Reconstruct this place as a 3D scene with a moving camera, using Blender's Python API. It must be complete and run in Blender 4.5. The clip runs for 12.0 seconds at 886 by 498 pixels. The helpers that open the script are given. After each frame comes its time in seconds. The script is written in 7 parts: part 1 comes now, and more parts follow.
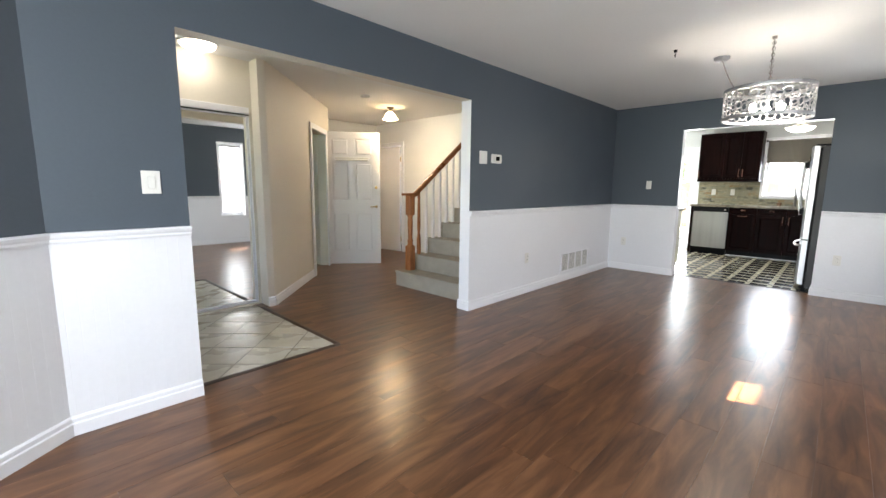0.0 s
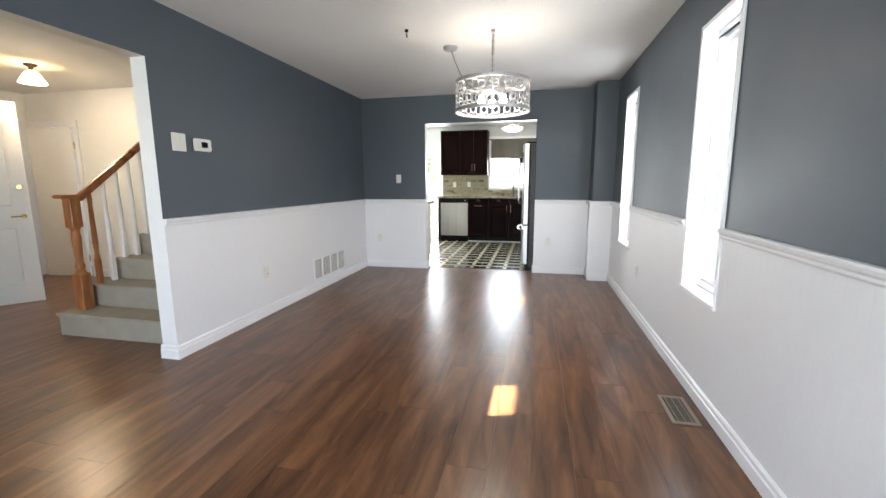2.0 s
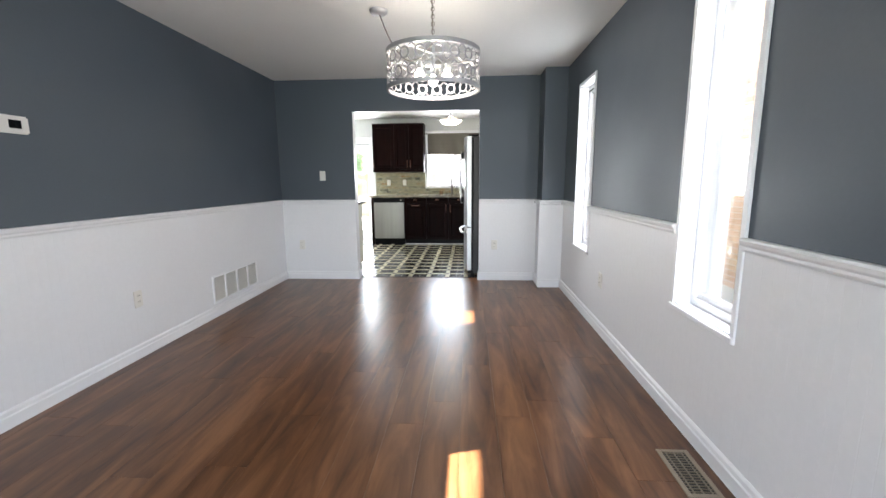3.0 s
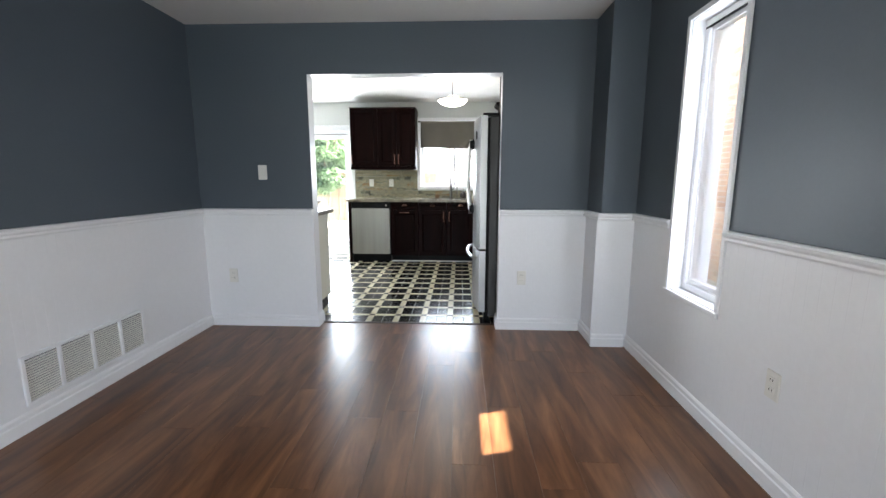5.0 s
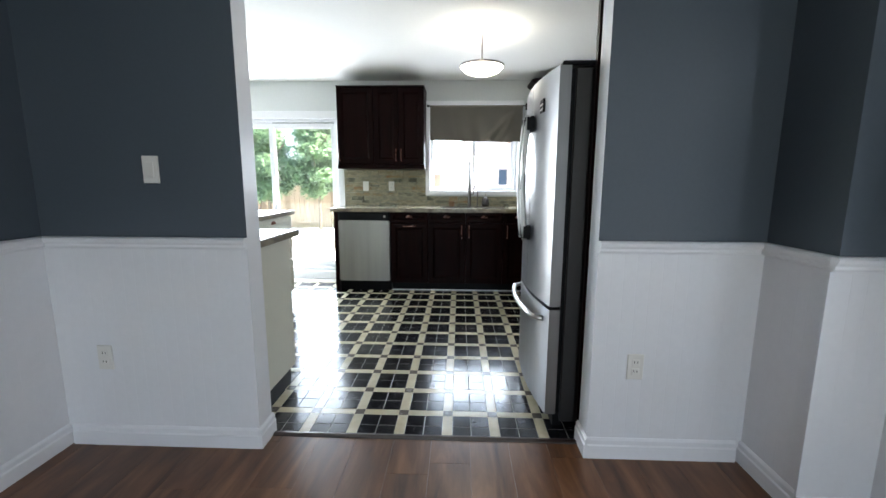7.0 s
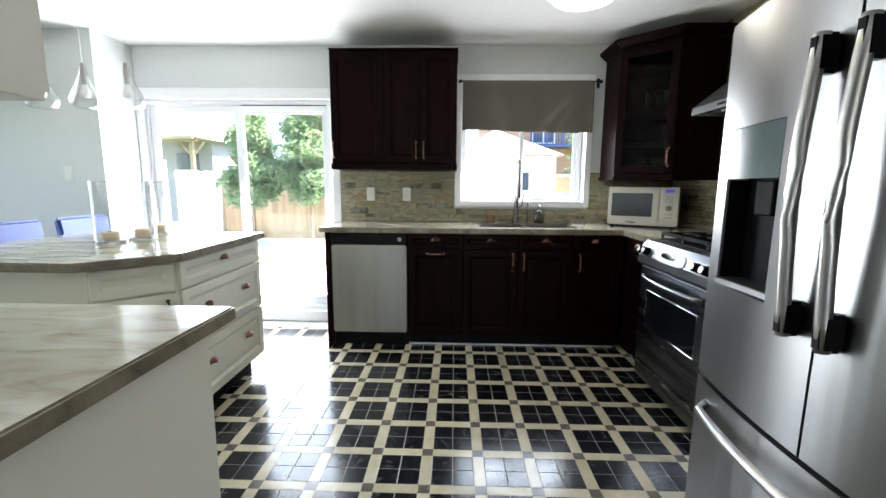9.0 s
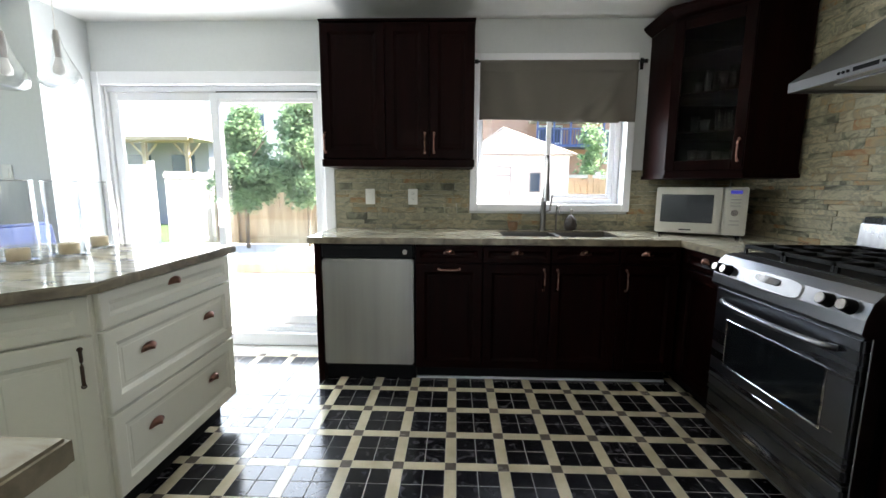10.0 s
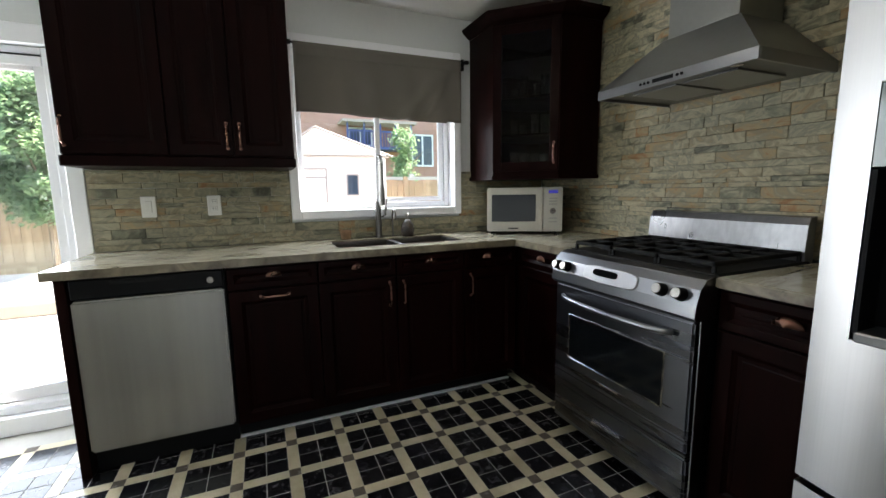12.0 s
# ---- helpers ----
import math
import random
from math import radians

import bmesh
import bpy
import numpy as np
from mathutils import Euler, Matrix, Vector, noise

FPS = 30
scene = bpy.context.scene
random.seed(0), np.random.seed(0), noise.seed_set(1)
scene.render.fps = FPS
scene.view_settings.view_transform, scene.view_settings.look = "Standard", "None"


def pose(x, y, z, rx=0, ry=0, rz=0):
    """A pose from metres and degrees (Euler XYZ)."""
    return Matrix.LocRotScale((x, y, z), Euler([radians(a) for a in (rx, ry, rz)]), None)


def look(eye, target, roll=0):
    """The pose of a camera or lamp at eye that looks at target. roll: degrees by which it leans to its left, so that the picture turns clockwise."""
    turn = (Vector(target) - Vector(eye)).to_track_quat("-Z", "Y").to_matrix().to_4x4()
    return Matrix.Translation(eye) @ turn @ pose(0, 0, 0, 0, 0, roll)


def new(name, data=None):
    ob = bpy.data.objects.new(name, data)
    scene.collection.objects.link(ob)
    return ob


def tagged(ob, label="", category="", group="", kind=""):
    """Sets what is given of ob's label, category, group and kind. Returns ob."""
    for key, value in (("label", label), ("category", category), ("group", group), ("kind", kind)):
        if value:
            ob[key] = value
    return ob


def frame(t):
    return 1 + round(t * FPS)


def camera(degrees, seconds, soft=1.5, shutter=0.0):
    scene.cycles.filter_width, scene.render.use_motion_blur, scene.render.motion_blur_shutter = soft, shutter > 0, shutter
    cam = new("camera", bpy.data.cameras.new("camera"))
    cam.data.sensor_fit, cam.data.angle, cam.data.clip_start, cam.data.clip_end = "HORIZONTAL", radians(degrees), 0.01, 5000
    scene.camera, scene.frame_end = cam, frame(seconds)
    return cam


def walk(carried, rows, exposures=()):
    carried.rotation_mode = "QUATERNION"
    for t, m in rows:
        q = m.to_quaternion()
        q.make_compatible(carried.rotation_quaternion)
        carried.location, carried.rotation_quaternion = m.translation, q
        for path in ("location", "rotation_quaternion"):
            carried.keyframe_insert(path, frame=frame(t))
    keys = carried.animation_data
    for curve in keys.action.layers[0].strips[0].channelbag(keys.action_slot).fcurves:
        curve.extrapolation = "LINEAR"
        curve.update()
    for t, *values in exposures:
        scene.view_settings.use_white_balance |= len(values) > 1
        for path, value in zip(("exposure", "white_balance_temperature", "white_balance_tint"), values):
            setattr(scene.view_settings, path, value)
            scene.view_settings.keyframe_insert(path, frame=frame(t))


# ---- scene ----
cam = camera(93.7, 12.0)
PATH = [
    (0, (-0.09, 0.163, 1.234), (1.341, 1.529, 0.941), 0.6),
    (0.5, (0.079, 0.201, 1.255), (1.68, 1.361, 0.955), 0.3),
    (1, (0.253, 0.229, 1.249), (1.997, 1.161, 0.947), 0.1),
    (1.5, (0.438, 0.266, 1.241), (2.292, 0.951, 0.93), -0.2),
    (2, (0.69, 0.324, 1.241), (2.618, 0.751, 0.926), -0.3),
    (2.5, (1.017, 0.382, 1.229), (2.98, 0.598, 0.911), -0.3),
    (3, (1.386, 0.454, 1.23), (3.355, 0.578, 0.906), -0.4),
    (5, (3.118, 0.653, 1.235), (5.09, 0.732, 0.911), 0.1),
    (5.5, (3.532, 0.722, 1.248), (5.504, 0.8, 0.923), 0.1),
    (6, (3.935, 0.783, 1.243), (5.907, 0.859, 0.923), 0.3),
    (6.5, (4.326, 0.856, 1.243), (6.3, 0.931, 0.927), 0.2),
    (8.5, (5.865, 1.215, 1.288), (7.838, 1.284, 0.970), 0.4),
    (9, (6.213, 1.345, 1.277), (8.189, 1.398, 0.977), 0.45),
    (9.5, (6.540, 1.400, 1.272), (8.517, 1.462, 0.974), 0.4),
    (10, (6.80, 1.447, 1.267), (8.778, 1.508, 0.976), 0.3),
    (10.5, (6.98, 1.497, 1.270), (8.958, 1.423, 0.985), 0.15),
    (11, (7.09, 1.526, 1.277), (9.049, 1.236, 0.996), -0.1),
    (11.5, (7.138, 1.526, 1.275), (9.045, 0.993, 0.996), -0.45),
    (12, (7.162, 1.517, 1.275), (8.979, 0.732, 0.991), -0.8),
]
EXPOSURES = [(0, 3.64, 6800, 11), (2, 3.72, 6800, 11), (3, 3.60, 6700, 11), (5, 3.36, 6500, 10), (6, 3.05, 6350, 9), (6.5, 2.96, 6250, 8), (8.5, 3.0, 6450, 9), (9.5, 2.78, 6550, 9), (10.5, 2.54, 6600, 10), (12, 2.38, 6700, 10)]
walk(cam, [(t, look(eye, target, roll)) for t, eye, target, roll in PATH], EXPOSURES)


# ---- world, sun, lamps ----
SUN_ELEV, SUN_AZ = math.atan2(1.53, math.hypot(1.0, 0.29)), math.atan2(-1.0, 0.29)
SUN_EAVE = 4.18
world = bpy.data.worlds.new("world")
scene.world = world
world.use_nodes = True
_sky = world.node_tree.nodes.new("ShaderNodeTexSky")
_sky.sky_type = "NISHITA"
_sky.sun_disc = False
_sky.sun_elevation = SUN_ELEV
_sky.sun_rotation = math.pi / 2 - SUN_AZ
_bg = world.node_tree.nodes["Background"]
_bg.inputs["Strength"].default_value = 0.15
world.node_tree.links.new(_sky.outputs[0], _bg.inputs["Color"])


def lamp(name, kind, m, energy, color=(1, 1, 1), **kw):
    data = bpy.data.lights.new(name, kind)
    data.energy, data.color = energy * (1.0 if kind == "SUN" else 0.112), color
    for k in kw:
        if k == "size":
            data.shape = "RECTANGLE"
            data.size, data.size_y = kw[k]
        if k == "radius":
            data.shadow_soft_size = kw[k]
        if k == "angle":
            data.angle = kw[k]
    ob = new(name, data)
    ob.matrix_world = m
    return ob


_dir = Vector((math.cos(SUN_AZ) * math.cos(SUN_ELEV), math.sin(SUN_AZ) * math.cos(SUN_ELEV), math.sin(SUN_ELEV)))
lamp("sun", "SUN", look(_dir * 30, (0, 0, 0)), 5.0, (1.0, 0.95, 0.87), angle=radians(0.5))
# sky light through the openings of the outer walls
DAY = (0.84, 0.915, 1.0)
lamp("window_light_slider", "AREA", look((10.012, 3.25, 1.08), (5, 3.25, 1.08)), 125, DAY, size=(1.5, 1.8))
lamp("window_light_kitchen", "AREA", look((10.03, 0.75, 1.45), (5, 0.75, 1.45)), 34, DAY, size=(1.0, 0.56))
lamp("window_light_side", "AREA", look((3.295, -0.70, 1.35), (3.295, 3, 1.35)), 14, DAY, size=(0.42, 1.4))
lamp("window_light_side", "AREA", look((5.375, -0.70, 1.35), (5.375, 3, 1.35)), 13, DAY, size=(0.42, 1.4))
# front and entry openings are unseen, added with their lamps to brighten the rooms
lamp("added_front_window_light", "AREA", look((-1.50, 1.0, 1.33), (3, 1.0, 1.33)), 100, DAY, size=(1.7, 1.35))
lamp("added_entry_window_light", "AREA", look((-1.50, 3.7, 1.48), (3, 3.7, 1.48)), 9, DAY, size=(0.7, 1.05))
# fill lamp at an added dinette opening, never in view
lamp("added_dinette_window_light", "AREA", look((8.3, 5.98, 1.45), (8.3, 2, 1.45)), 10, DAY, size=(1.5, 1.0))


# ---- materials ----
def mat(name, color, rough=0.5, metal=0.0, var=0.06, scale=3.0, fine=40.0, bump=0.05, spec=0.5, alpha_glass=False, emit=None, stretch=(1, 1, 1), rough_var=0.08, coat=0.0):
    m = bpy.data.materials.new(name)
    m.use_nodes = True
    n, l = m.node_tree.nodes, m.node_tree.links
    b = n["Principled BSDF"]
    b.inputs["Metallic"].default_value = metal
    b.inputs["Specular IOR Level"].default_value = spec
    b.inputs["Coat Weight"].default_value = coat
    tc = n.new("ShaderNodeTexCoord")
    mp = n.new("ShaderNodeMapping")
    mp.inputs["Scale"].default_value = stretch
    l.new(tc.outputs["Object"], mp.inputs["Vector"])
    n1 = n.new("ShaderNodeTexNoise")
    n1.inputs["Scale"].default_value = scale
    n1.inputs["Detail"].default_value = 3
    n2 = n.new("ShaderNodeTexNoise")
    n2.inputs["Scale"].default_value = fine
    n2.inputs["Detail"].default_value = 4
    l.new(mp.outputs[0], n1.inputs["Vector"])
    l.new(mp.outputs[0], n2.inputs["Vector"])
    add = n.new("ShaderNodeMath")
    add.operation = "ADD"
    l.new(n1.outputs[0], add.inputs[0])
    l.new(n2.outputs[0], add.inputs[1])
    mr = n.new("ShaderNodeMapRange")
    mr.inputs["From Min"].default_value, mr.inputs["From Max"].default_value = 0.6, 1.4
    mr.inputs["To Min"].default_value, mr.inputs["To Max"].default_value = 1 - var, 1 + var
    l.new(add.outputs[0], mr.inputs["Value"])
    mix = n.new("ShaderNodeVectorMath")
    mix.operation = "SCALE"
    mix.inputs[0].default_value = color[:3]
    l.new(mr.outputs[0], mix.inputs["Scale"])
    l.new(mix.outputs[0], b.inputs["Base Color"])
    rr = n.new("ShaderNodeMapRange")
    rr.inputs["To Min"].default_value, rr.inputs["To Max"].default_value = max(0.02, rough - rough_var), min(1, rough + rough_var)
    rr.inputs["From Min"].default_value, rr.inputs["From Max"].default_value = 0.3, 0.7
    l.new(n1.outputs[0], rr.inputs["Value"])
    l.new(rr.outputs[0], b.inputs["Roughness"])
    if bump:
        bp = n.new("ShaderNodeBump")
        bp.inputs["Strength"].default_value = bump
        bp.inputs["Distance"].default_value = 0.002
        l.new(n2.outputs[0], bp.inputs["Height"])
        l.new(bp.outputs[0], b.inputs["Normal"])
    if emit:
        b.inputs["Emission Color"].default_value = (*emit[0], 1)
        b.inputs["Emission Strength"].default_value = emit[1]
    return m


def ramp(m, stops, scale=4.0, detail=5, stretch=(1, 1, 1), rand=0.0, coords="Object", island=False, distortion=0.0):
    """Gives m's base colour a ramp over a stretched noise, shifted per object."""
    n, l = m.node_tree.nodes, m.node_tree.links
    b = n["Principled BSDF"]
    tc = n.new("ShaderNodeTexCoord")
    mp = n.new("ShaderNodeMapping")
    mp.inputs["Scale"].default_value = stretch
    rnd = n.new("ShaderNodeNewGeometry") if island else n.new("ShaderNodeObjectInfo")
    out = rnd.outputs["Random Per Island"] if island else rnd.outputs["Random"]
    off = n.new("ShaderNodeMath")
    off.operation = "MULTIPLY"
    off.inputs[1].default_value = 37.0
    l.new(out, off.inputs[0])
    comb = n.new("ShaderNodeCombineXYZ")
    for i in range(3):
        l.new(off.outputs[0], comb.inputs[i])
    l.new(tc.outputs[coords], mp.inputs["Vector"])
    l.new(comb.outputs[0], mp.inputs["Location"])
    nz = n.new("ShaderNodeTexNoise")
    nz.inputs["Scale"].default_value = scale
    nz.inputs["Detail"].default_value = detail
    nz.inputs["Roughness"].default_value = 0.6
    nz.inputs["Distortion"].default_value = distortion
    l.new(mp.outputs[0], nz.inputs["Vector"])
    mixr = n.new("ShaderNodeMath")
    mixr.operation = "MULTIPLY_ADD"
    mixr.inputs[1].default_value = rand
    l.new(out, mixr.inputs[0])
    sub = n.new("ShaderNodeMath")
    sub.operation = "SUBTRACT"
    sub.inputs[1].default_value = rand / 2
    l.new(nz.outputs[0], sub.inputs[0])
    l.new(sub.outputs[0], mixr.inputs[2])
    cr = n.new("ShaderNodeValToRGB")
    e = cr.color_ramp.elements
    for i, (p, c) in enumerate(stops):
        el = e[i] if i < 2 else e.new(p)
        el.position, el.color = p, (*c, 1)
    l.new(mixr.outputs[0], cr.inputs[0])
    for lk in list(b.inputs["Base Color"].links):
        l.remove(lk)
    l.new(cr.outputs[0], b.inputs["Base Color"])
    return m


def glass(name, tint=(1, 1, 1), rough=0.0, face=0.055, edge=0.8, power=4.0):
    """Thin clear glass: it lets light straight through and mirrors by Fresnel."""
    m = bpy.data.materials.new(name)
    m.use_nodes = True
    n, l = m.node_tree.nodes, m.node_tree.links
    n.remove(n["Principled BSDF"])
    t, g, x, f = n.new("ShaderNodeBsdfTransparent"), n.new("ShaderNodeBsdfGlossy"), n.new("ShaderNodeMixShader"), n.new("ShaderNodeLayerWeight")
    t.inputs["Color"].default_value = (*tint, 1)
    g.inputs["Roughness"].default_value = rough
    pw, ma = n.new("ShaderNodeMath"), n.new("ShaderNodeMath")
    pw.operation, ma.operation = "POWER", "MULTIPLY_ADD"
    pw.inputs[1].default_value = power
    ma.inputs[1].default_value, ma.inputs[2].default_value = edge, face
    l.new(f.outputs["Facing"], pw.inputs[0])
    l.new(pw.outputs[0], ma.inputs[0])
    l.new(ma.outputs[0], x.inputs[0])
    l.new(t.outputs[0], x.inputs[1])
    l.new(g.outputs[0], x.inputs[2])
    l.new(x.outputs[0], n["Material Output"].inputs["Surface"])
    return m


BLUE = mat("wall_paint_blue_grey", (0.067, 0.083, 0.102), 0.52, var=0.05, scale=1.2, fine=60, bump=0.06)
WHITE = mat("trim_paint_white", (0.80, 0.80, 0.82), 0.38, var=0.02, scale=2, bump=0.03)
PANEL = mat("wainscot_paint_white", (0.76, 0.76, 0.78), 0.45, var=0.025, scale=1.5, bump=0.04)
# hall paint whitened to carry the daylight that falls down the stairwell
HALLW_LIT = mat("hall_paint_daylit", (0.78, 0.78, 0.77), 0.6, var=0.03, scale=1.5, bump=0.05)
HALLW = mat("hall_paint_cream", (0.67, 0.62, 0.54), 0.6, var=0.03, scale=1.5, bump=0.05)
KWALL = mat("kitchen_paint_pale_grey", (0.62, 0.635, 0.63), 0.6, var=0.03, scale=1.5, bump=0.05)
CEIL = mat("ceiling_paint", (0.74, 0.73, 0.71), 0.8, var=0.02, scale=2, bump=0.15)
DARKGAP = mat("dark_gap", (0.012, 0.010, 0.009), 0.7)
WOODFLOOR = ramp(mat("laminate_planks", (0.1, 0.05, 0.03), 0.27, bump=0, rough_var=0.02),
                 [(0.28, (0.044, 0.017, 0.008)), (0.74, (0.235, 0.108, 0.048)), (0.50, (0.128, 0.053, 0.0220))],
                 scale=2.2, stretch=(0.75, 5.0, 1), rand=0.07, detail=5, distortion=0.7)
_b = WOODFLOOR.node_tree.nodes["Principled BSDF"]
WOODFLOOR.node_tree.links.remove(_b.inputs["Roughness"].links[0])
_b.inputs["Roughness"].default_value = 0.29
DARKWOOD = ramp(mat("espresso_cabinet_wood", (0.03, 0.01, 0.01), 0.38, bump=0.03, spec=0.04),
                [(0.3, (0.0030, 0.0007, 0.0006)), (0.7, (0.0095, 0.0020, 0.0016))], scale=3, stretch=(6, 6, 0.6), rand=0.05)
CREAMCAB = mat("painted_cabinet_cream_white", (0.69, 0.675, 0.575), 0.4, var=0.02, bump=0.02)
STEEL = mat("brushed_stainless_steel", (0.26, 0.26, 0.27), 0.31, 1.0, var=0.02, scale=1.0, fine=30, bump=0, stretch=(0.6, 0.6, 14), rough_var=0.02)
STEELV = mat("brushed_stainless_door", (0.28, 0.277, 0.275), 0.31, 1.0, var=0.05, scale=1.0, fine=16, bump=0, stretch=(16, 16, 0.12), rough_var=0.02)
SATIN = mat("satin_silver_drum", (0.42, 0.42, 0.43), 0.45, 0.8, var=0.02, bump=0)
# copy of the range steel, darkened for the oven front's dimmer reflections
OVENSTEEL = mat("shaded_brushed_oven_steel", (0.18, 0.185, 0.20), 0.28, 1.0, var=0.03, scale=1.0, fine=30, bump=0, stretch=(0.6, 0.6, 14), rough_var=0.02)
PULLSTEEL = mat("satin_pull_steel", (0.50, 0.49, 0.47), 0.34, 1.0, var=0.03, bump=0)
HOODSTEEL = mat("dull_hood_steel", (0.21, 0.21, 0.20), 0.38, 1.0, var=0.06, scale=2, bump=0)
DWSTEEL = mat("brushed_dishwasher_steel", (0.37, 0.365, 0.355), 0.31, 1.0, var=0.16, scale=1.0, fine=2.0, bump=0, stretch=(6, 6, 0.25), rough_var=0.03)
for _m in (STEELV, DWSTEEL):
    _n, _b = _m.node_tree.nodes, _m.node_tree.nodes["Principled BSDF"]
    _tg = _n.new("ShaderNodeTangent")
    _tg.direction_type, _tg.axis = "RADIAL", "Z"
    _b.inputs["Anisotropic"].default_value = 0.75
    _b.inputs["Anisotropic Rotation"].default_value = 0.25
    _m.node_tree.links.new(_tg.outputs[0], _b.inputs["Tangent"])
CHROME = mat("polished_chrome", (0.75, 0.75, 0.76), 0.12, 1.0, var=0.02, bump=0)
COPPER = mat("aged_copper_handle", (0.33, 0.18, 0.135), 0.33, 1.0, var=0.15, scale=20, bump=0.05)
NICKEL = mat("satin_nickel", (0.36, 0.33, 0.30), 0.3, 1.0, var=0.05, bump=0)
BLACKP = mat("black_plastic", (0.009, 0.009, 0.010), 0.35, var=0.1, bump=0.02, spec=0.06)
BLACKI = mat("cast_iron_black", (0.007, 0.007, 0.007), 0.6, var=0.2, bump=0.2, spec=0.15)
GREYSIDE = mat("dark_grey_appliance_side", (0.022, 0.020, 0.019), 0.45, var=0.08, bump=0.1)
COUNTER = ramp(mat("veined_stone_counter", (0.5, 0.5, 0.45), 0.10, bump=0.0, rough_var=0.03),
               [(0.30, (0.20, 0.165, 0.11)), (0.68, (0.53, 0.50, 0.40)), (0.42, (0.34, 0.30, 0.215)), (0.52, (0.45, 0.415, 0.32))],
               scale=5, stretch=(2.2, 0.7, 1), detail=8, distortion=1.2)
DTILE = ramp(mat("dark_marbled_tile", (0.03, 0.03, 0.035), 0.16, bump=0.02, rough_var=0.05),
             [(0.42, (0.007, 0.007, 0.009)), (0.80, (0.13, 0.12, 0.13)), (0.58, (0.017, 0.017, 0.021))], scale=16, detail=8, rand=0.05, distortion=1.5)
CTILE = ramp(mat("cream_strip_tile", (0.5, 0.47, 0.38), 0.2, bump=0.02, rough_var=0.05),
             [(0.3, (0.46, 0.405, 0.275)), (0.7, (0.62, 0.56, 0.41))], scale=9, rand=0.1)
GTILE = mat("grey_brown_dot_tile", (0.11, 0.095, 0.08), 0.22, var=0.2, scale=20, bump=0.02)
EDGE = ramp(mat("rough_stone_edge", (0.2, 0.17, 0.12), 0.35, bump=0.4), [(0.3, (0.07, 0.055, 0.035)), (0.7, (0.26, 0.22, 0.15))], scale=9, detail=7, distortion=1)
ETILE = ramp(mat("entry_tile_beige", (0.5, 0.48, 0.42), 0.3, bump=0.03),
             [(0.3, (0.36, 0.325, 0.255)), (0.7, (0.49, 0.45, 0.37))], scale=6, rand=0.12)
GROUT = mat("grout_grey", (0.36, 0.35, 0.32), 0.8, bump=0.2)
STONE = ramp(mat("ledger_stone", (0.4, 0.38, 0.3), 0.75, bump=0.8, fine=60),
             [(0.14, (0.072, 0.070, 0.048)), (0.92, (0.25, 0.125, 0.052)), (0.26, (0.165, 0.160, 0.112)), (0.38, (0.320, 0.290, 0.198)), (0.48, (0.195, 0.185, 0.132)), (0.58, (0.380, 0.330, 0.218)), (0.69, (0.215, 0.190, 0.125)), (0.81, (0.300, 0.222, 0.118))],
             scale=8, detail=8, rand=0.60, distortion=1.8, stretch=(0.8, 0.8, 1.3))
CARPET = mat("stair_carpet_grey_beige", (0.33, 0.30, 0.25), 0.95, var=0.2, scale=6, fine=300, bump=0.6)
OAK = ramp(mat("orange_oak_wood", (0.35, 0.12, 0.04), 0.35, bump=0.04),
           [(0.3, (0.20, 0.065, 0.020)), (0.7, (0.40, 0.16, 0.055))], scale=4, stretch=(6, 6, 0.8), rand=0.1)
VALANCE = mat("taupe_fabric", (0.15, 0.135, 0.115), 0.95, var=0.08, scale=4, fine=250, bump=0.4)
BLUELEATHER = mat("blue_leatherette", (0.028, 0.060, 0.24), 0.35, var=0.1, scale=6, bump=0.15)
WAX = mat("cream_candle_wax", (0.78, 0.62, 0.40), 0.6, var=0.05, bump=0.02)
GLASS = glass("clear_glass", (0.97, 0.98, 0.975))
BLOWN = glass("blown_glass", (0.90, 0.91, 0.91), 0.03, 0.12, 0.88, 2.0)
MIRROR = mat("mirror_silvering", (0.88, 0.90, 0.89), 0.02, 1.0, var=0.0, bump=0, rough_var=0)
SHADE = mat("frosted_glass_shade_lit", (0.9, 0.88, 0.82), 0.4, emit=((1.0, 0.93, 0.80), 1.3))
SHADEW = mat("warm_glass_shade_lit", (0.9, 0.80, 0.6), 0.4, emit=((1.0, 0.76, 0.42), 1.1))
BULB = mat("glowing_bulb", (1, 0.95, 0.85), 0.4, emit=((1.0, 0.93, 0.82), 8.0))
PLATE = mat("switch_plate_plastic", (0.72, 0.70, 0.66), 0.35, var=0.01, bump=0)
DISPLAY = mat("display_glass_dark", (0.006, 0.007, 0.008), 0.10, bump=0, spec=0.3)
BLUELCD = mat("blue_lcd", (0.02, 0.02, 0.2), 0.2, emit=((0.12, 0.12, 0.8), 0.06))
# outside
BRICKO = ramp(mat("orange_brick", (0.4, 0.22, 0.13), 0.85, bump=0.5),
              [(0.3, (0.54, 0.35, 0.22)), (0.7, (0.70, 0.50, 0.34))], scale=5, rand=0.3)
MORTAR = mat("mortar", (0.66, 0.60, 0.53), 0.9, bump=0.4)
BRICKR = mat("far_brick_red", (0.44, 0.24, 0.19), 0.9, var=0.2, scale=2, fine=30)
CEDAR = ramp(mat("cedar_fence", (0.35, 0.22, 0.12), 0.8, bump=0.3),
             [(0.3, (0.34, 0.24, 0.16)), (0.7, (0.50, 0.37, 0.25))], scale=2, stretch=(6, 6, 0.5), rand=0.3)
LEAF = mat("maple_leaves", (0.115, 0.180, 0.100), 0.38, var=0.45, scale=3, fine=9, bump=0)
_n, _l = LEAF.node_tree.nodes, LEAF.node_tree.links
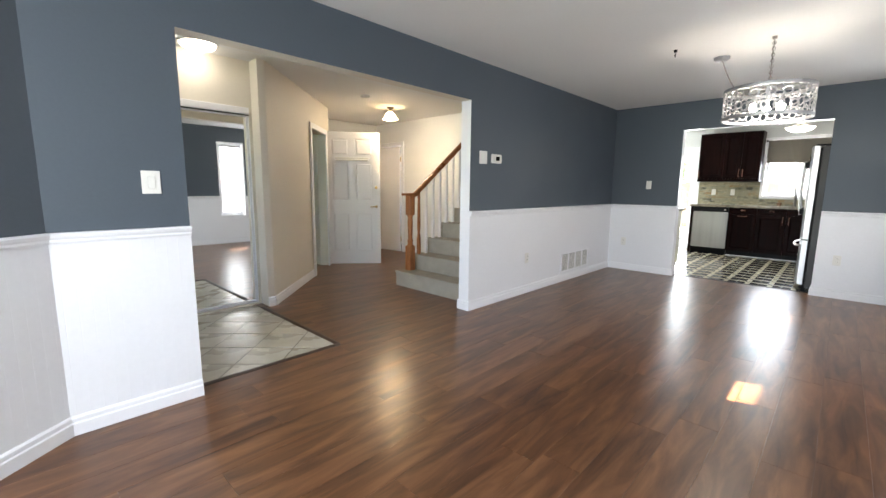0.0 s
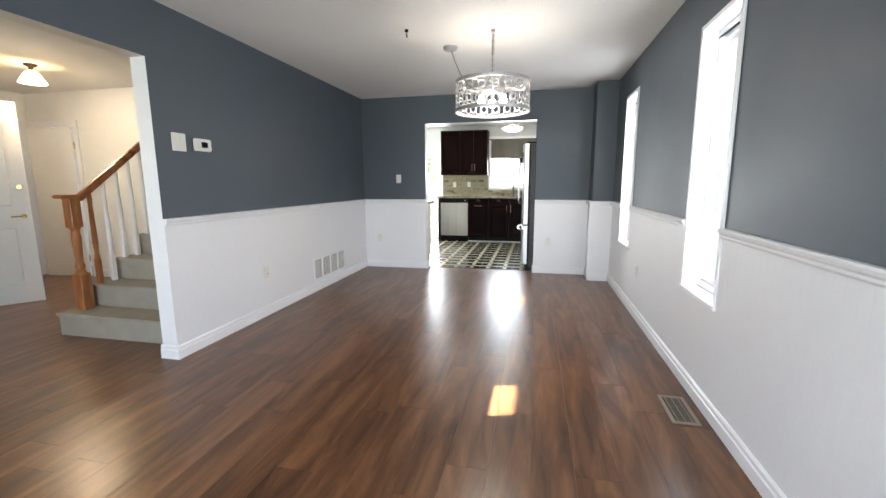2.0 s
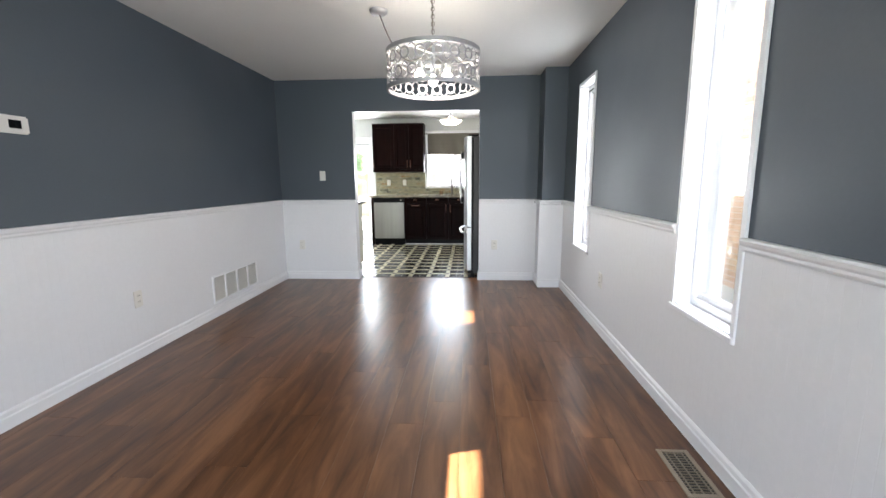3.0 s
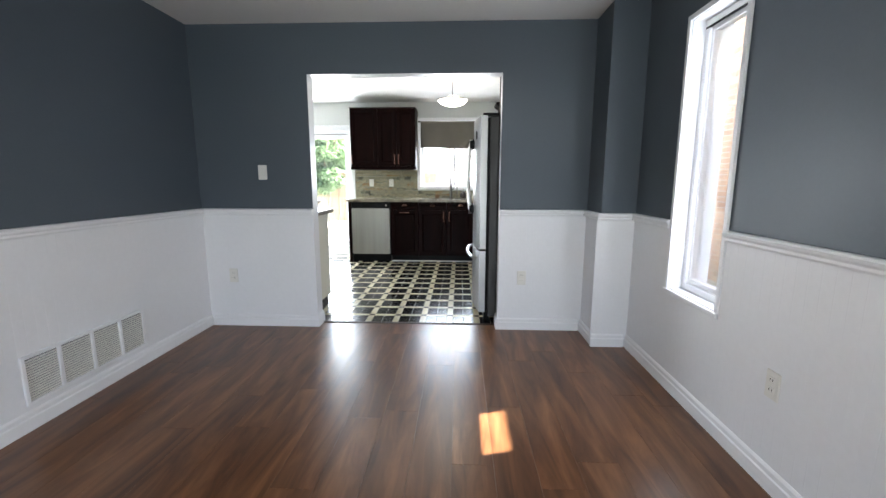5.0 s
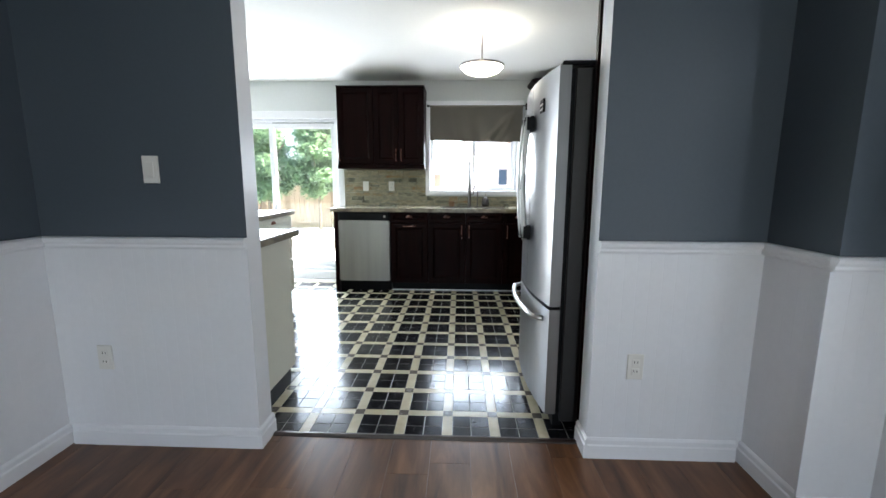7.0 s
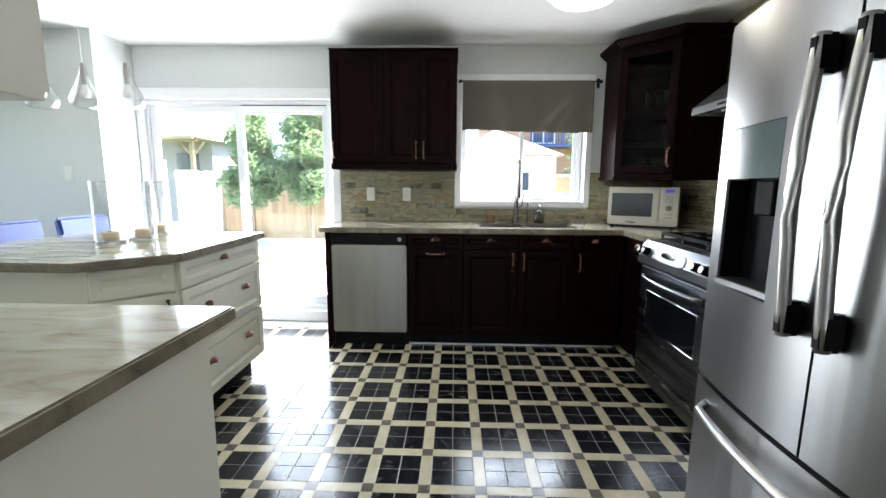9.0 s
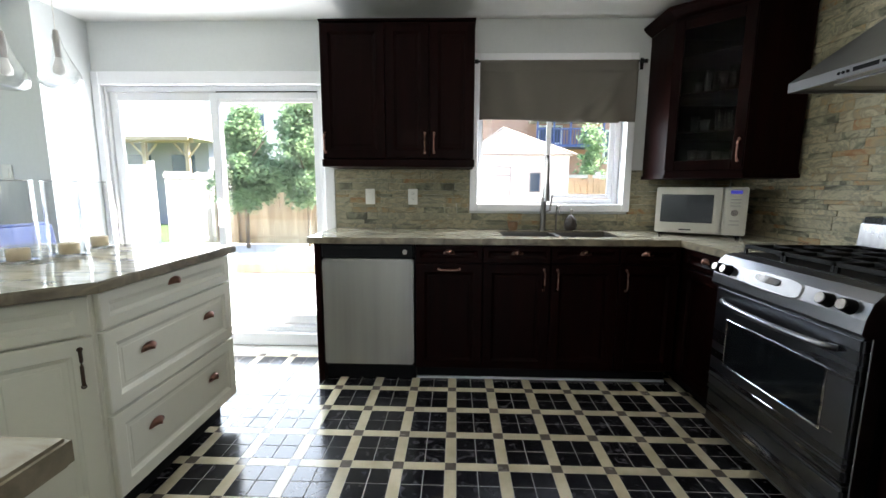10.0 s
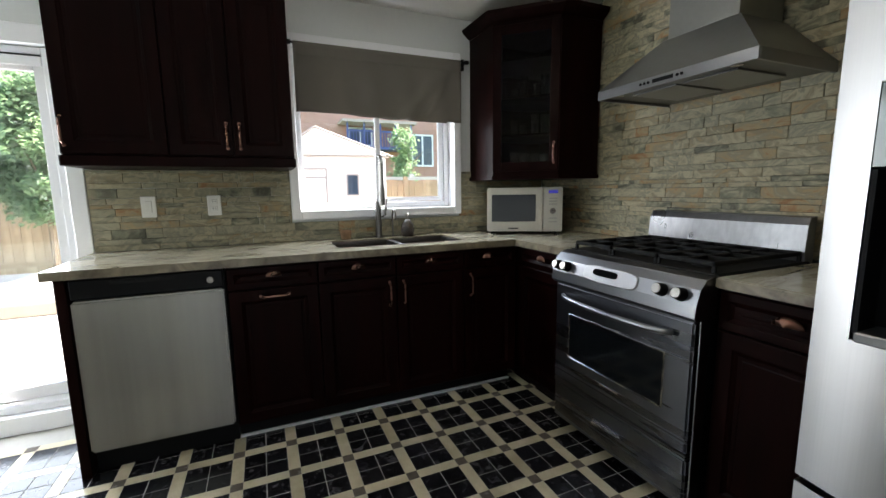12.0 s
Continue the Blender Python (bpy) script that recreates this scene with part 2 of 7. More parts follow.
_tr, _mx = _n.new("ShaderNodeBsdfTranslucent"), _n.new("ShaderNodeMixShader")
_tr.inputs["Color"].default_value = (0.40, 0.55, 0.30, 1)
_mx.inputs[0].default_value = 0.5
_l.new(_n["Principled BSDF"].outputs[0], _mx.inputs[1])
_l.new(_tr.outputs[0], _mx.inputs[2])
_l.new(_mx.outputs[0], _n["Material Output"].inputs["Surface"])
BARK = mat("bark", (0.16, 0.12, 0.08), 0.9, var=0.3, bump=0.6)
GRASS = mat("lawn", (0.08, 0.13, 0.04), 0.95, var=0.3, scale=2, fine=80, bump=0.5)
CONCRETE = mat("patio_concrete", (0.55, 0.53, 0.50), 0.9, var=0.06, scale=2, fine=40, bump=0.2)
SIDING = mat("pale_siding", (0.86, 0.78, 0.72), 0.8, var=0.04)
ROOFM = mat("shingle_roof", (0.42, 0.35, 0.31), 0.95, var=0.15, fine=30, bump=0.4)
WINDARK = mat("far_window_dark", (0.04, 0.06, 0.09), 0.1, bump=0)

# ---- building helpers ----
origin = {}


def thing(name, loc, label="", category="", group="", kind="", parent=None):
    """An Empty at a thing's base, which parents its parts."""
    ob = new(name)
    ob.empty_display_size = 0.1
    ob.location = loc
    origin[ob] = Vector(loc)
    if parent:
        ob.location = Vector(loc) - origin[parent]
        ob.parent = parent
    return tagged(ob, label, category, group, kind)


def part(name, bm, material, parent=None, label="", category="", kind="", group="", smooth=False, at=None):
    """Links a bmesh, made in world places, as one mesh object."""
    base = origin[parent] if parent else Vector(at) if at else Vector((0, 0, 0))
    bmesh.ops.translate(bm, verts=bm.verts, vec=-base)
    bmesh.ops.recalc_face_normals(bm, faces=bm.faces)
    me = bpy.data.meshes.new(name)
    bm.to_mesh(me)
    bm.free()
    for m in material if isinstance(material, (list, tuple)) else [material]:
        me.materials.append(m)
    if smooth:
        for p in me.polygons:
            p.use_smooth = True
    ob = new(name, me)
    if parent:
        ob.parent = parent
    else:
        ob.location = base
    origin[ob] = base
    return tagged(ob, label, category, group, kind)


def box(bm, x0, x1, y0, y1, z0, z1, bevel=0.0, m=None, segs=1):
    r = bmesh.ops.create_cube(bm, size=1)
    vs = r["verts"]
    c = Vector(((x0 + x1) / 2, (y0 + y1) / 2, (z0 + z1) / 2))
    for v in vs:
        v.co = Vector((v.co.x * abs(x1 - x0), v.co.y * abs(y1 - y0), v.co.z * abs(z1 - z0)))
    if bevel:
        es = list({e for v in vs for e in v.link_edges})
        b = bmesh.ops.bevel(bm, geom=es, offset=bevel, segments=segs, affect="EDGES")
        vs = list({v for f in b["faces"] for v in f.verts} | {v for v in vs if v.is_valid})
    for v in vs:
        v.co = (m @ v.co if m else v.co) + (c if not m else Vector((0, 0, 0)))
    if m:
        pass
    return vs


def obox(bm, m, sx, sy, sz, bevel=0.0, segs=1):
    """A box of that size centred on the pose m."""
    return box(bm, -sx / 2, sx / 2, -sy / 2, sy / 2, -sz / 2, sz / 2, bevel, m, segs)


def cyl(bm, a, b, r0, r1=None, n=16, caps=True):
    a, b = Vector(a), Vector(b)
    d = b - a
    m = Matrix.Translation((a + b) / 2) @ d.to_track_quat("Z", "Y").to_matrix().to_4x4()
    return bmesh.ops.create_cone(bm, cap_ends=caps, segments=n, radius1=r0, radius2=r0 if r1 is None else r1, depth=d.length, matrix=m)["verts"]


def lathe(bm, prof, c, n=24, axis=None, close=False):
    """Turns a profile of (radius, height) round the upright through c."""
    rows = []
    for r, h in prof:
        rows.append([bm.verts.new((c[0] + r * math.cos(2 * math.pi * i / n), c[1] + r * math.sin(2 * math.pi * i / n), c[2] + h)) for i in range(n)])
    for a, b in zip(rows, rows[1:]):
        for i in range(n):
            bm.faces.new((a[i], a[(i + 1) % n], b[(i + 1) % n], b[i]))
    return rows


def tube(bm, pts, r, n=8):
    """A round bar along points."""
    pts = [Vector(p) for p in pts]
    rings = []
    up = Vector((0, 0, 1))
    for i, p in enumerate(pts):
        d = (pts[min(i + 1, len(pts) - 1)] - pts[max(i - 1, 0)]).normalized()
        s = d.cross(up)
        if s.length < 1e-3:
            s = d.cross(Vector((1, 0, 0)))
        s.normalize()
        t = d.cross(s)
        rings.append([bm.verts.new(p + (s * math.cos(2 * math.pi * k / n) + t * math.sin(2 * math.pi * k / n)) * r) for k in range(n)])
    for a, b in zip(rings, rings[1:]):
        for k in range(n):
            bm.faces.new((a[k], a[(k + 1) % n], b[(k + 1) % n], b[k]))
    bm.faces.new(rings[0])
    bm.faces.new(list(reversed(rings[-1])))


def prism(bm, poly, z0, z1):
    """An upright prism on a plan outline."""
    a = [bm.verts.new((x, y, z0)) for x, y in poly]
    b = [bm.verts.new((x, y, z1)) for x, y in poly]
    bm.faces.new(a)
    bm.faces.new(b)
    for i in range(len(a)):
        j = (i + 1) % len(a)
        bm.faces.new((a[i], a[j], b[j], b[i]))
    return a + b


def sweep(bm, a, b, prof, side):
    """A moulding from a to b (plan points): prof is a list of (out, z), side the outward unit vector in plan."""
    a, b, s = Vector(a), Vector(b), Vector(side)
    A = [bm.verts.new((a.x + s.x * o, a.y + s.y * o, z)) for o, z in prof]
    B = [bm.verts.new((b.x + s.x * o, b.y + s.y * o, z)) for o, z in prof]
    for i in range(len(prof)):
        j = (i + 1) % len(prof)
        bm.faces.new((A[i], A[j], B[j], B[i]))
    bm.faces.new(A)
    bm.faces.new(list(reversed(B)))


def wall(name, x0, x1, y0, y1, z0, z1, holes=(), along="x", faces=None, base=WHITE, label=""):
    """A wall with openings (a0, a1, z0, z1) along it; faces names the paint of its sides, as {'-y': material}."""
    bm = bmesh.new()
    lo, hi = (x0, x1) if along == "x" else (y0, y1)
    us = sorted({lo, hi, *[h[0] for h in holes], *[h[1] for h in holes]})
    zs = sorted({z0, z1, *[h[2] for h in holes], *[h[3] for h in holes]})
    us = [u for u in us if lo <= u <= hi]
    zs = [z for z in zs if z0 <= z <= z1]
    solid = lambda i, k: 0 <= i < len(us) - 1 and 0 <= k < len(zs) - 1 and not any(h[0] <= (us[i] + us[i + 1]) / 2 <= h[1] and h[2] <= (zs[k] + zs[k + 1]) / 2 <= h[3] for h in holes)
    P = lambda u, w, z: bm.verts.new((u, w, z) if along == "x" else (w, u, z))
    w0, w1 = (y0, y1) if along == "x" else (x0, x1)
    ax, ox = ("x", "y") if along == "x" else ("y", "x")
    mats = [base]
    for m in (faces or {}).values():
        if m not in mats:
            mats.append(m)

    def quad(vs, key):
        f = bm.faces.new(vs)
        f.material_index = mats.index((faces or {}).get(key, base))

    for i in range(len(us) - 1):
        for k in range(len(zs) - 1):
            if not solid(i, k):
                continue
            a, b, c, d = us[i], us[i + 1], zs[k], zs[k + 1]
            quad([P(a, w0, c), P(b, w0, c), P(b, w0, d), P(a, w0, d)], "-" + ox)
            quad([P(b, w1, c), P(a, w1, c), P(a, w1, d), P(b, w1, d)], "+" + ox)
            if not solid(i - 1, k):
                quad([P(a, w1, c), P(a, w0, c), P(a, w0, d), P(a, w1, d)], "-" + ax)
            if not solid(i + 1, k):
                quad([P(b, w0, c), P(b, w1, c), P(b, w1, d), P(b, w0, d)], "+" + ax)
            if not solid(i, k - 1):
                quad([P(a, w1, c), P(b, w1, c), P(b, w0, c), P(a, w0, c)], "-z")
            if not solid(i, k + 1):
                quad([P(a, w0, d), P(b, w0, d), P(b, w1, d), P(a, w1, d)], "+z")
    bmesh.ops.remove_doubles(bm, verts=bm.verts, dist=1e-5)
    return part(name, bm, mats, kind="structure", label=label)


# ---- the shell ----
CD, CK = 2.43, 2.47          # ceilings: dining room and hall, kitchen
YR, YL = -0.615, 2.80        # side walls of the dining room
XK, XB = 6.50, 10.00         # kitchen partition, back wall of the kitchen
WIN_A, WIN_B = (3.06, 3.53), (5.14, 5.61)
XF = -1.45                   # front wall

wall("wall_left", 0.02, XK, YL, 2.92, 0, CD, [(0.61, 3.04, -1, 2.055)], "x", {"-y": BLUE, "+y": HALLW, "-z": HALLW}, WHITE, "blue-grey painted partition wall with a wide opening to the hall")
wall("wall_right", XF - 0.2, XB + 0.2, YR - 0.22, YR, -0.1, CK + 0.1, [(*WIN_A, 0.60, 2.10), (*WIN_B, 0.60, 2.10)], "x", {"+y": BLUE}, WHITE, "blue-grey painted outer wall with two tall narrow windows")
wall("wall_kitchen_partition", XK, 6.62, YR, 5.9, 0, CK, [(0.33, 1.86, -1, 2.055)], "y", {"-x": BLUE, "+x": KWALL}, WHITE, "blue-grey painted wall with the opening to the kitchen")
wall("wall_back", XB, XB + 0.18, YR, 6.3, -0.1, CK + 0.1, [(0.21, 1.29, 1.15, 2.17), (2.45, 4.14, 0.10, 2.02)], "y", {"-x": KWALL}, WHITE, "pale grey kitchen wall with window and sliding door")
wall("wall_front", XF - 0.18, XF, YR, 6.6, 0, CD, [(0.1, 1.9, 0.6, 2.05), (3.3, 4.1, 0.9, 2.05)], "y", {"+x": BLUE}, WHITE, "front wall with added window openings, unseen")
bm = bmesh.new()
prism(bm, [(0.02, 2.80), (0.02, 2.92), (-0.06, 2.92), (-1.45, 1.74 + 0.10), (-1.45, 1.68)][::-1], 0, CD)
part("wall_angled", bm, BLUE, kind="structure", label="blue-grey painted angled wall of the bay")
bm = bmesh.new()
box(bm, 6.162, XK, YR, -0.369, 0, CD)
part("wall_pier", bm, BLUE, kind="structure", label="blue-grey boxed-out pier in the corner")
# ceilings
bm = bmesh.new()
box(bm, XF - 0.2, XK, YR - 0.2, 7.2, CD, CD + 0.12)
part("ceiling", bm, CEIL, kind="structure", label="off-white flat ceiling")
bm = bmesh.new()
box(bm, XK, XB + 0.2, YR - 0.2, 6.5, CK, CK + 0.12)
part("ceiling_kitchen", bm, CEIL, kind="structure", label="off-white kitchen ceiling")
# hall walls
wall("wall_mirror_closet", -1.45, 1.68, 4.50, 4.62, 0, CD, [(0.10, 1.65, 0.02, 1.99)], "x", {"-y": HALLW}, WHITE)
wall("wall_closet_back", -1.45, 1.63, 5.1, 5.2, 0, CD, (), "x", {"-y": HALLW}, WHITE)
bm = bmesh.new()
prism(bm, [(1.68, 4.62), (1.68, 4.33), (1.75, 4.33), (2.78, 5.37), (2.69, 5.45), (1.76, 4.56)], 0, CD)
part("wall_hall_diagonal", bm, HALLW, kind="structure", label="cream painted diagonal hall wall")
bm = bmesh.new()
prism(bm, [(2.78, 5.37), (3.34, 5.93), (3.25, 6.02), (2.69, 5.45)], 2.0, CD)
part("wall_door_header", bm, HALLW, kind="structure")
bm = bmesh.new()
prism(bm, [(3.34, 5.93), (3.50, 6.09), (3.50, 7.2), (3.38, 7.2), (3.25, 6.02)], 0, CD)
part("wall_hall_end", bm, HALLW, kind="structure")
wall("wall_hall_far", 3.50, 6.5, 7.0, 7.12, 0, CD, (), "x", {"-y": HALLW_LIT}, WHITE)
wall("wall_hall_east", 5.12, 5.24, 4.6, 7.0, 0, CD, [(6.22, 6.86, -1, 2.0)], "y", {"-x": HALLW_LIT}, WHITE)
wall("wall_stair_far", 5.24, 6.5, 4.6, 4.72, 0, CD, (), "x", {"-y": HALLW_LIT}, WHITE)
wall("wall_closet_side", 1.63, 3.38, 7.1, 7.2, 0, CD, (), "x", {"-y": HALLW}, WHITE)
bm = bmesh.new()
prism(bm, [(2.05, 6.25), (2.75, 6.95), (2.67, 7.03), (1.97, 6.33)], 0, CD)
part("wall_passage", bm, HALLW, kind="structure")
# floors beneath the laid pieces
bm = bmesh.new()
box(bm, XF, XB, YR, 7.2, -0.12, -0.012)
part("floor", bm, DARKGAP, kind="structure", label="sub-floor below the planks and tiles")

# ---- trim of the dining room and hall ----
BASEPROF = [(0, 0), (0.016, 0), (0.016, 0.062), (0.011, 0.068), (0.011, 0.088), (0.004, 0.098), (0, 0.098)]
RAILPROF = [(0, 0.955), (0.010, 0.955), (0.016, 0.965), (0.016, 0.975), (0.024, 0.985), (0.028, 0.998), (0.020, 1.006), (0, 1.006)]


def wainscot(a, b, side, z0=0.0, z1=0.958, pitch=0.055, rail=True, base=True, depth=0.008, ins=(0, 0)):
    """Faintly grooved white panelling on a wall from a to b, with its skirting and chair rail; ins: how far the trim stops short of each end."""
    a, b, s = Vector(a), Vector(b), Vector(side)
    L = (b - a).length
    u = (b - a) / L
    ta, tb = a + u * ins[0], b - u * ins[1]
    a, b = a + u * min(ins[0], 0.0083), b - u * min(ins[1], 0.0083)
    pts = [a, a + s * depth]
    k = pitch / 2
    while k < L - 0.03:
        for d, o in ((-0.002, depth), (0, depth - 0.0004), (0.002, depth)):
            pts.append(a + u * (k + d) + s * o)
        k += pitch
    pts += [b + s * depth, b]
    bm = bmesh.new()
    prism(bm, [(p.x, p.y) for p in pts], z0, z1)
    part("wainscot_panel", bm, PANEL, kind="structure", label="white grooved wainscot panelling")
    if base:
        bm = bmesh.new()
        sweep(bm, ta, tb, [(o + depth, z) for o, z in BASEPROF], side)
        part("baseboard", bm, WHITE, kind="structure", label="white stepped baseboard")
    if rail:
        bm = bmesh.new()
        sweep(bm, ta, tb, [(o + depth * (o > 0), z) for o, z in RAILPROF], side)
        part("chair_rail", bm, WHITE, kind="structure", label="white moulded chair rail")


IN = 0.034
wainscot((0.02, YL), (0.61, YL), (0, -1))
wainscot((3.04, YL), (XK, YL), (0, -1))
wainscot((XK, 1.86), (XK, YL), (-1, 0), ins=(0, IN))
wainscot((XK, -0.369), (XK, 0.33), (-1, 0), ins=(IN, 0))
wainscot((6.162, -0.369), (XK, -0.369), (0, 1))
wainscot((6.162, YR), (6.162, -0.369 + 0.0295), (-1, 0), ins=(IN, 0))
_s = Vector((2.8 - 1.68, -(0.02 + 1.45))).normalized()
wainscot((0.02 + 0.004, 2.80 + 0.003), (-1.45, 1.68), (_s.x, _s.y))
for a, b in ((WIN_B[1] + 0.03, 6.162), (WIN_A[1] + 0.03, WIN_B[0] - 0.03), (XF, WIN_A[0] - 0.03)):
    wainscot((a, YR), (b, YR), (0, 1))
for w in (WIN_A, WIN_B):
    wainscot((w[0] - 0.03, YR), (w[1] + 0.03, YR), (0, 1), z1=0.57, rail=False)
for a, b, s in (((1.75, 4.33), (2.78, 5.37), (0.711, -0.703)), ((1.68, 4.33), (1.75, 4.33), (0, -1)), ((3.34, 5.93), (3.50, 6.09), (0.707, -0.707)), ((5.12, 4.6), (5.12, 6.13), (-1, 0)), ((5.24, 4.6), (6.5, 4.6), (0, -1))):
    bm = bmesh.new()
    sweep(bm, a, b, BASEPROF, s)
    part("baseboard", bm, WHITE, kind="structure")
for a, b, s in (((3.04, 2.777), (3.04, 2.93), (-1, 0)), ((XK - 0.023, 0.33), (6.63, 0.33), (0, 1)), ((XK - 0.023, 1.86), (6.63, 1.86), (0, -1))):
    bm = bmesh.new()
    sweep(bm, a, b, [(o, z + 0.001 * (z > 0)) for o, z in BASEPROF], s)
    part("baseboard", bm, WHITE, kind="structure")


def side_window(name, w):
    """A tall casement in the side wall: thin casing, sill, vinyl frame and pane."""
    x0, x1 = w
    win = thing(name, ((x0 + x1) / 2, YR, 0.57), "tall narrow white vinyl window with a thin casing", "window", kind="structure")
    bm = bmesh.new()
    for a in ((x0 - 0.03, x0, 0.57, 2.13), (x1, x1 + 0.03, 0.57, 2.13)):
        box(bm, a[0], a[1], YR + 0.001, YR + 0.016, a[2], a[3], 0.003)
    box(bm, x0, x1, YR + 0.001, YR + 0.016, 2.10, 2.13, 0.003)
    part("casing", bm, WHITE, win)
    bm = bmesh.new()
    box(bm, x0 - 0.03, x1 + 0.03, YR + 0.001, YR + 0.024, 0.572, 0.598, 0.004)
    part("window_sill", bm, WHITE, win)
    bm = bmesh.new()
    y0, y1 = YR - 0.135, YR - 0.070
    for a in ((x0 + 0.002, x0 + 0.035, 0.602, 2.098), (x1 - 0.035, x1 - 0.002, 0.602, 2.098), (x0 + 0.035, x1 - 0.035, 0.602, 0.64), (x0 + 0.035, x1 - 0.035, 2.06, 2.098)):
        box(bm, a[0], a[1], y0, y1, a[2], a[3], 0.004)
    part("window_frame", bm, WHITE, win)
    bm = bmesh.new()
    for a in ((x0 + 0.037, x0 + 0.062, 0.642, 2.058), (x1 - 0.062, x1 - 0.037, 0.642, 2.058), (x0 + 0.062, x1 - 0.062, 0.642, 0.672), (x0 + 0.062, x1 - 0.062, 2.03, 2.058)):
        box(bm, a[0], a[1], y0 + 0.012, y1 - 0.012, a[2], a[3], 0.003)
    part("sash", bm, WHITE, win)
    bm = bmesh.new()
    box(bm, x0 + 0.06, x1 - 0.06, y0 + 0.025, y0 + 0.029, 0.67, 2.032)
    p = part("pane", bm, GLASS, win)
    p.visible_shadow = False
    bm = bmesh.new()
    box(bm, x0 + 0.003, x1 - 0.003, y0 + 0.06, y0 + 0.066, 2.052, 2.062)
    part("screen_track", bm, BLACKP, win)


side_window("window_1", WIN_A)
side_window("window_2", WIN_B)

# unseen front windows, added behind the walker to let sky light in
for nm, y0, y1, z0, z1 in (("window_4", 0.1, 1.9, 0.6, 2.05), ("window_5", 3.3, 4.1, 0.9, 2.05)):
    win = thing(nm, (XF, (y0 + y1) / 2, z0), "added white framed window, unseen", "window", kind="structure")
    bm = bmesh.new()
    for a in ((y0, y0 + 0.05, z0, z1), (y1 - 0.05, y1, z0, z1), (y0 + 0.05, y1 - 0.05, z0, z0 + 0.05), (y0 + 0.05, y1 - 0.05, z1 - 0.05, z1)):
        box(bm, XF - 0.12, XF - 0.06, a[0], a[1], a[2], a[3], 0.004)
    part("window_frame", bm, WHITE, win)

# ---- kitchen window and sliding door ----
win = thing("window_3", (XB, 0.75, 1.12), "white vinyl slider window above the sink", "window", kind="structure")
bm = bmesh.new()
for a in ((0.155, 0.21, 1.095, 2.225), (1.29, 1.345, 1.095, 2.225), (0.21, 1.29, 1.095, 1.15), (0.21, 1.29, 2.17, 2.225)):
    box(bm, XB - 0.045, XB - 0.001, a[0], a[1], a[2], a[3], 0.005)
part("casing", bm, WHITE, win)
bm = bmesh.new()
for a in ((0.212, 0.25, 1.152, 2.168), (1.25, 1.288, 1.152, 2.168), (0.25, 1.25, 1.152, 1.19), (0.25, 1.25, 2.13, 2.168)):
    box(bm, XB + 0.06, XB + 0.13, a[0], a[1], a[2], a[3], 0.004)
part("window_frame", bm, WHITE, win)
bm = bmesh.new()
for a in ((0.255, 0.29, 1.195, 2.125), (0.73, 0.765, 1.195, 2.125), (0.29, 0.73, 1.195, 1.225), (0.29, 0.73, 2.095, 2.125)):
    box(bm, XB + 0.065, XB + 0.09, a[0], a[1], a[2], a[3], 0.003)
part("sash", bm, WHITE, win)
bm = bmesh.new()
box(bm, XB + 0.08, XB + 0.084, 0.28, 0.74, 1.21, 2.10)
box(bm, XB + 0.10, XB + 0.104, 0.74, 1.25, 1.19, 2.13)
part("pane", bm, GLASS, win).visible_shadow = False

sd = thing("sliding_door_1", (XB, 3.25, 0.1), "white framed glass patio sliding door, closed", "door", kind="structure")
bm = bmesh.new()
for a in ((2.375, 2.45, 0.0, 2.115), (4.14, 4.196, 0.0, 2.115), (2.45, 4.14, 2.02, 2.115)):
    box(bm, XB - 0.022, XB - 0.001, a[0], a[1], a[2], a[3], 0.004)
part("casing", bm, WHITE, sd)
bm = bmesh.new()
for a in ((2.452, 2.495, 0.1, 2.018), (4.115, 4.138, 0.1, 2.018), (2.495, 4.115, 1.98, 2.018), (2.495, 4.115, 0.1, 0.14)):
    box(bm, XB + 0.02, XB + 0.15, a[0], a[1], a[2], a[3], 0.004)
part("door_frame", bm, WHITE, sd)
bm = bmesh.new()
box(bm, XB - 0.03, XB - 0.001, 2.452, 4.138, 0.0, 0.10, 0.004)
part("threshold", bm, WHITE, sd)
for k, (a, b, x) in enumerate(((3.275, 4.112, XB + 0.04), (2.50, 3.345, XB + 0.09))):
    bm = bmesh.new()
    for q in ((a, a + 0.06, 0.145, 1.975), (b - 0.06, b, 0.145, 1.975), (a + 0.06, b - 0.06, 0.145, 0.215), (a + 0.06, b - 0.06, 1.915, 1.975)):
        box(bm, x, x + 0.035, q[0], q[1], q[2], q[3], 0.004)
    part("door_leaf", bm, WHITE, sd)
    bm = bmesh.new()
    box(bm, x + 0.015, x + 0.019, a + 0.055, b - 0.055, 0.21, 1.92)
    part("pane", bm, GLASS, sd).visible_shadow = False
bm = bmesh.new()
tube(bm, [(XB + 0.035, 3.305, 0.95), (XB + 0.0, 3.305, 0.97), (XB + 0.0, 3.305, 1.15), (XB + 0.035, 3.305, 1.17)], 0.008)
part("door_handle", bm, WHITE, sd)
bm = bmesh.new()
box(bm, XB + 0.021, XB + 0.034, 2.50, 3.27, 1.925, 1.972, 0.003)
part("screen_head", bm, WHITE, sd)
bm = bmesh.new()
box(bm, XB + 0.019, XB + 0.030, 2.50, 3.27, 1.974, 1.979)
part("screen_track", bm, BLACKP, sd)

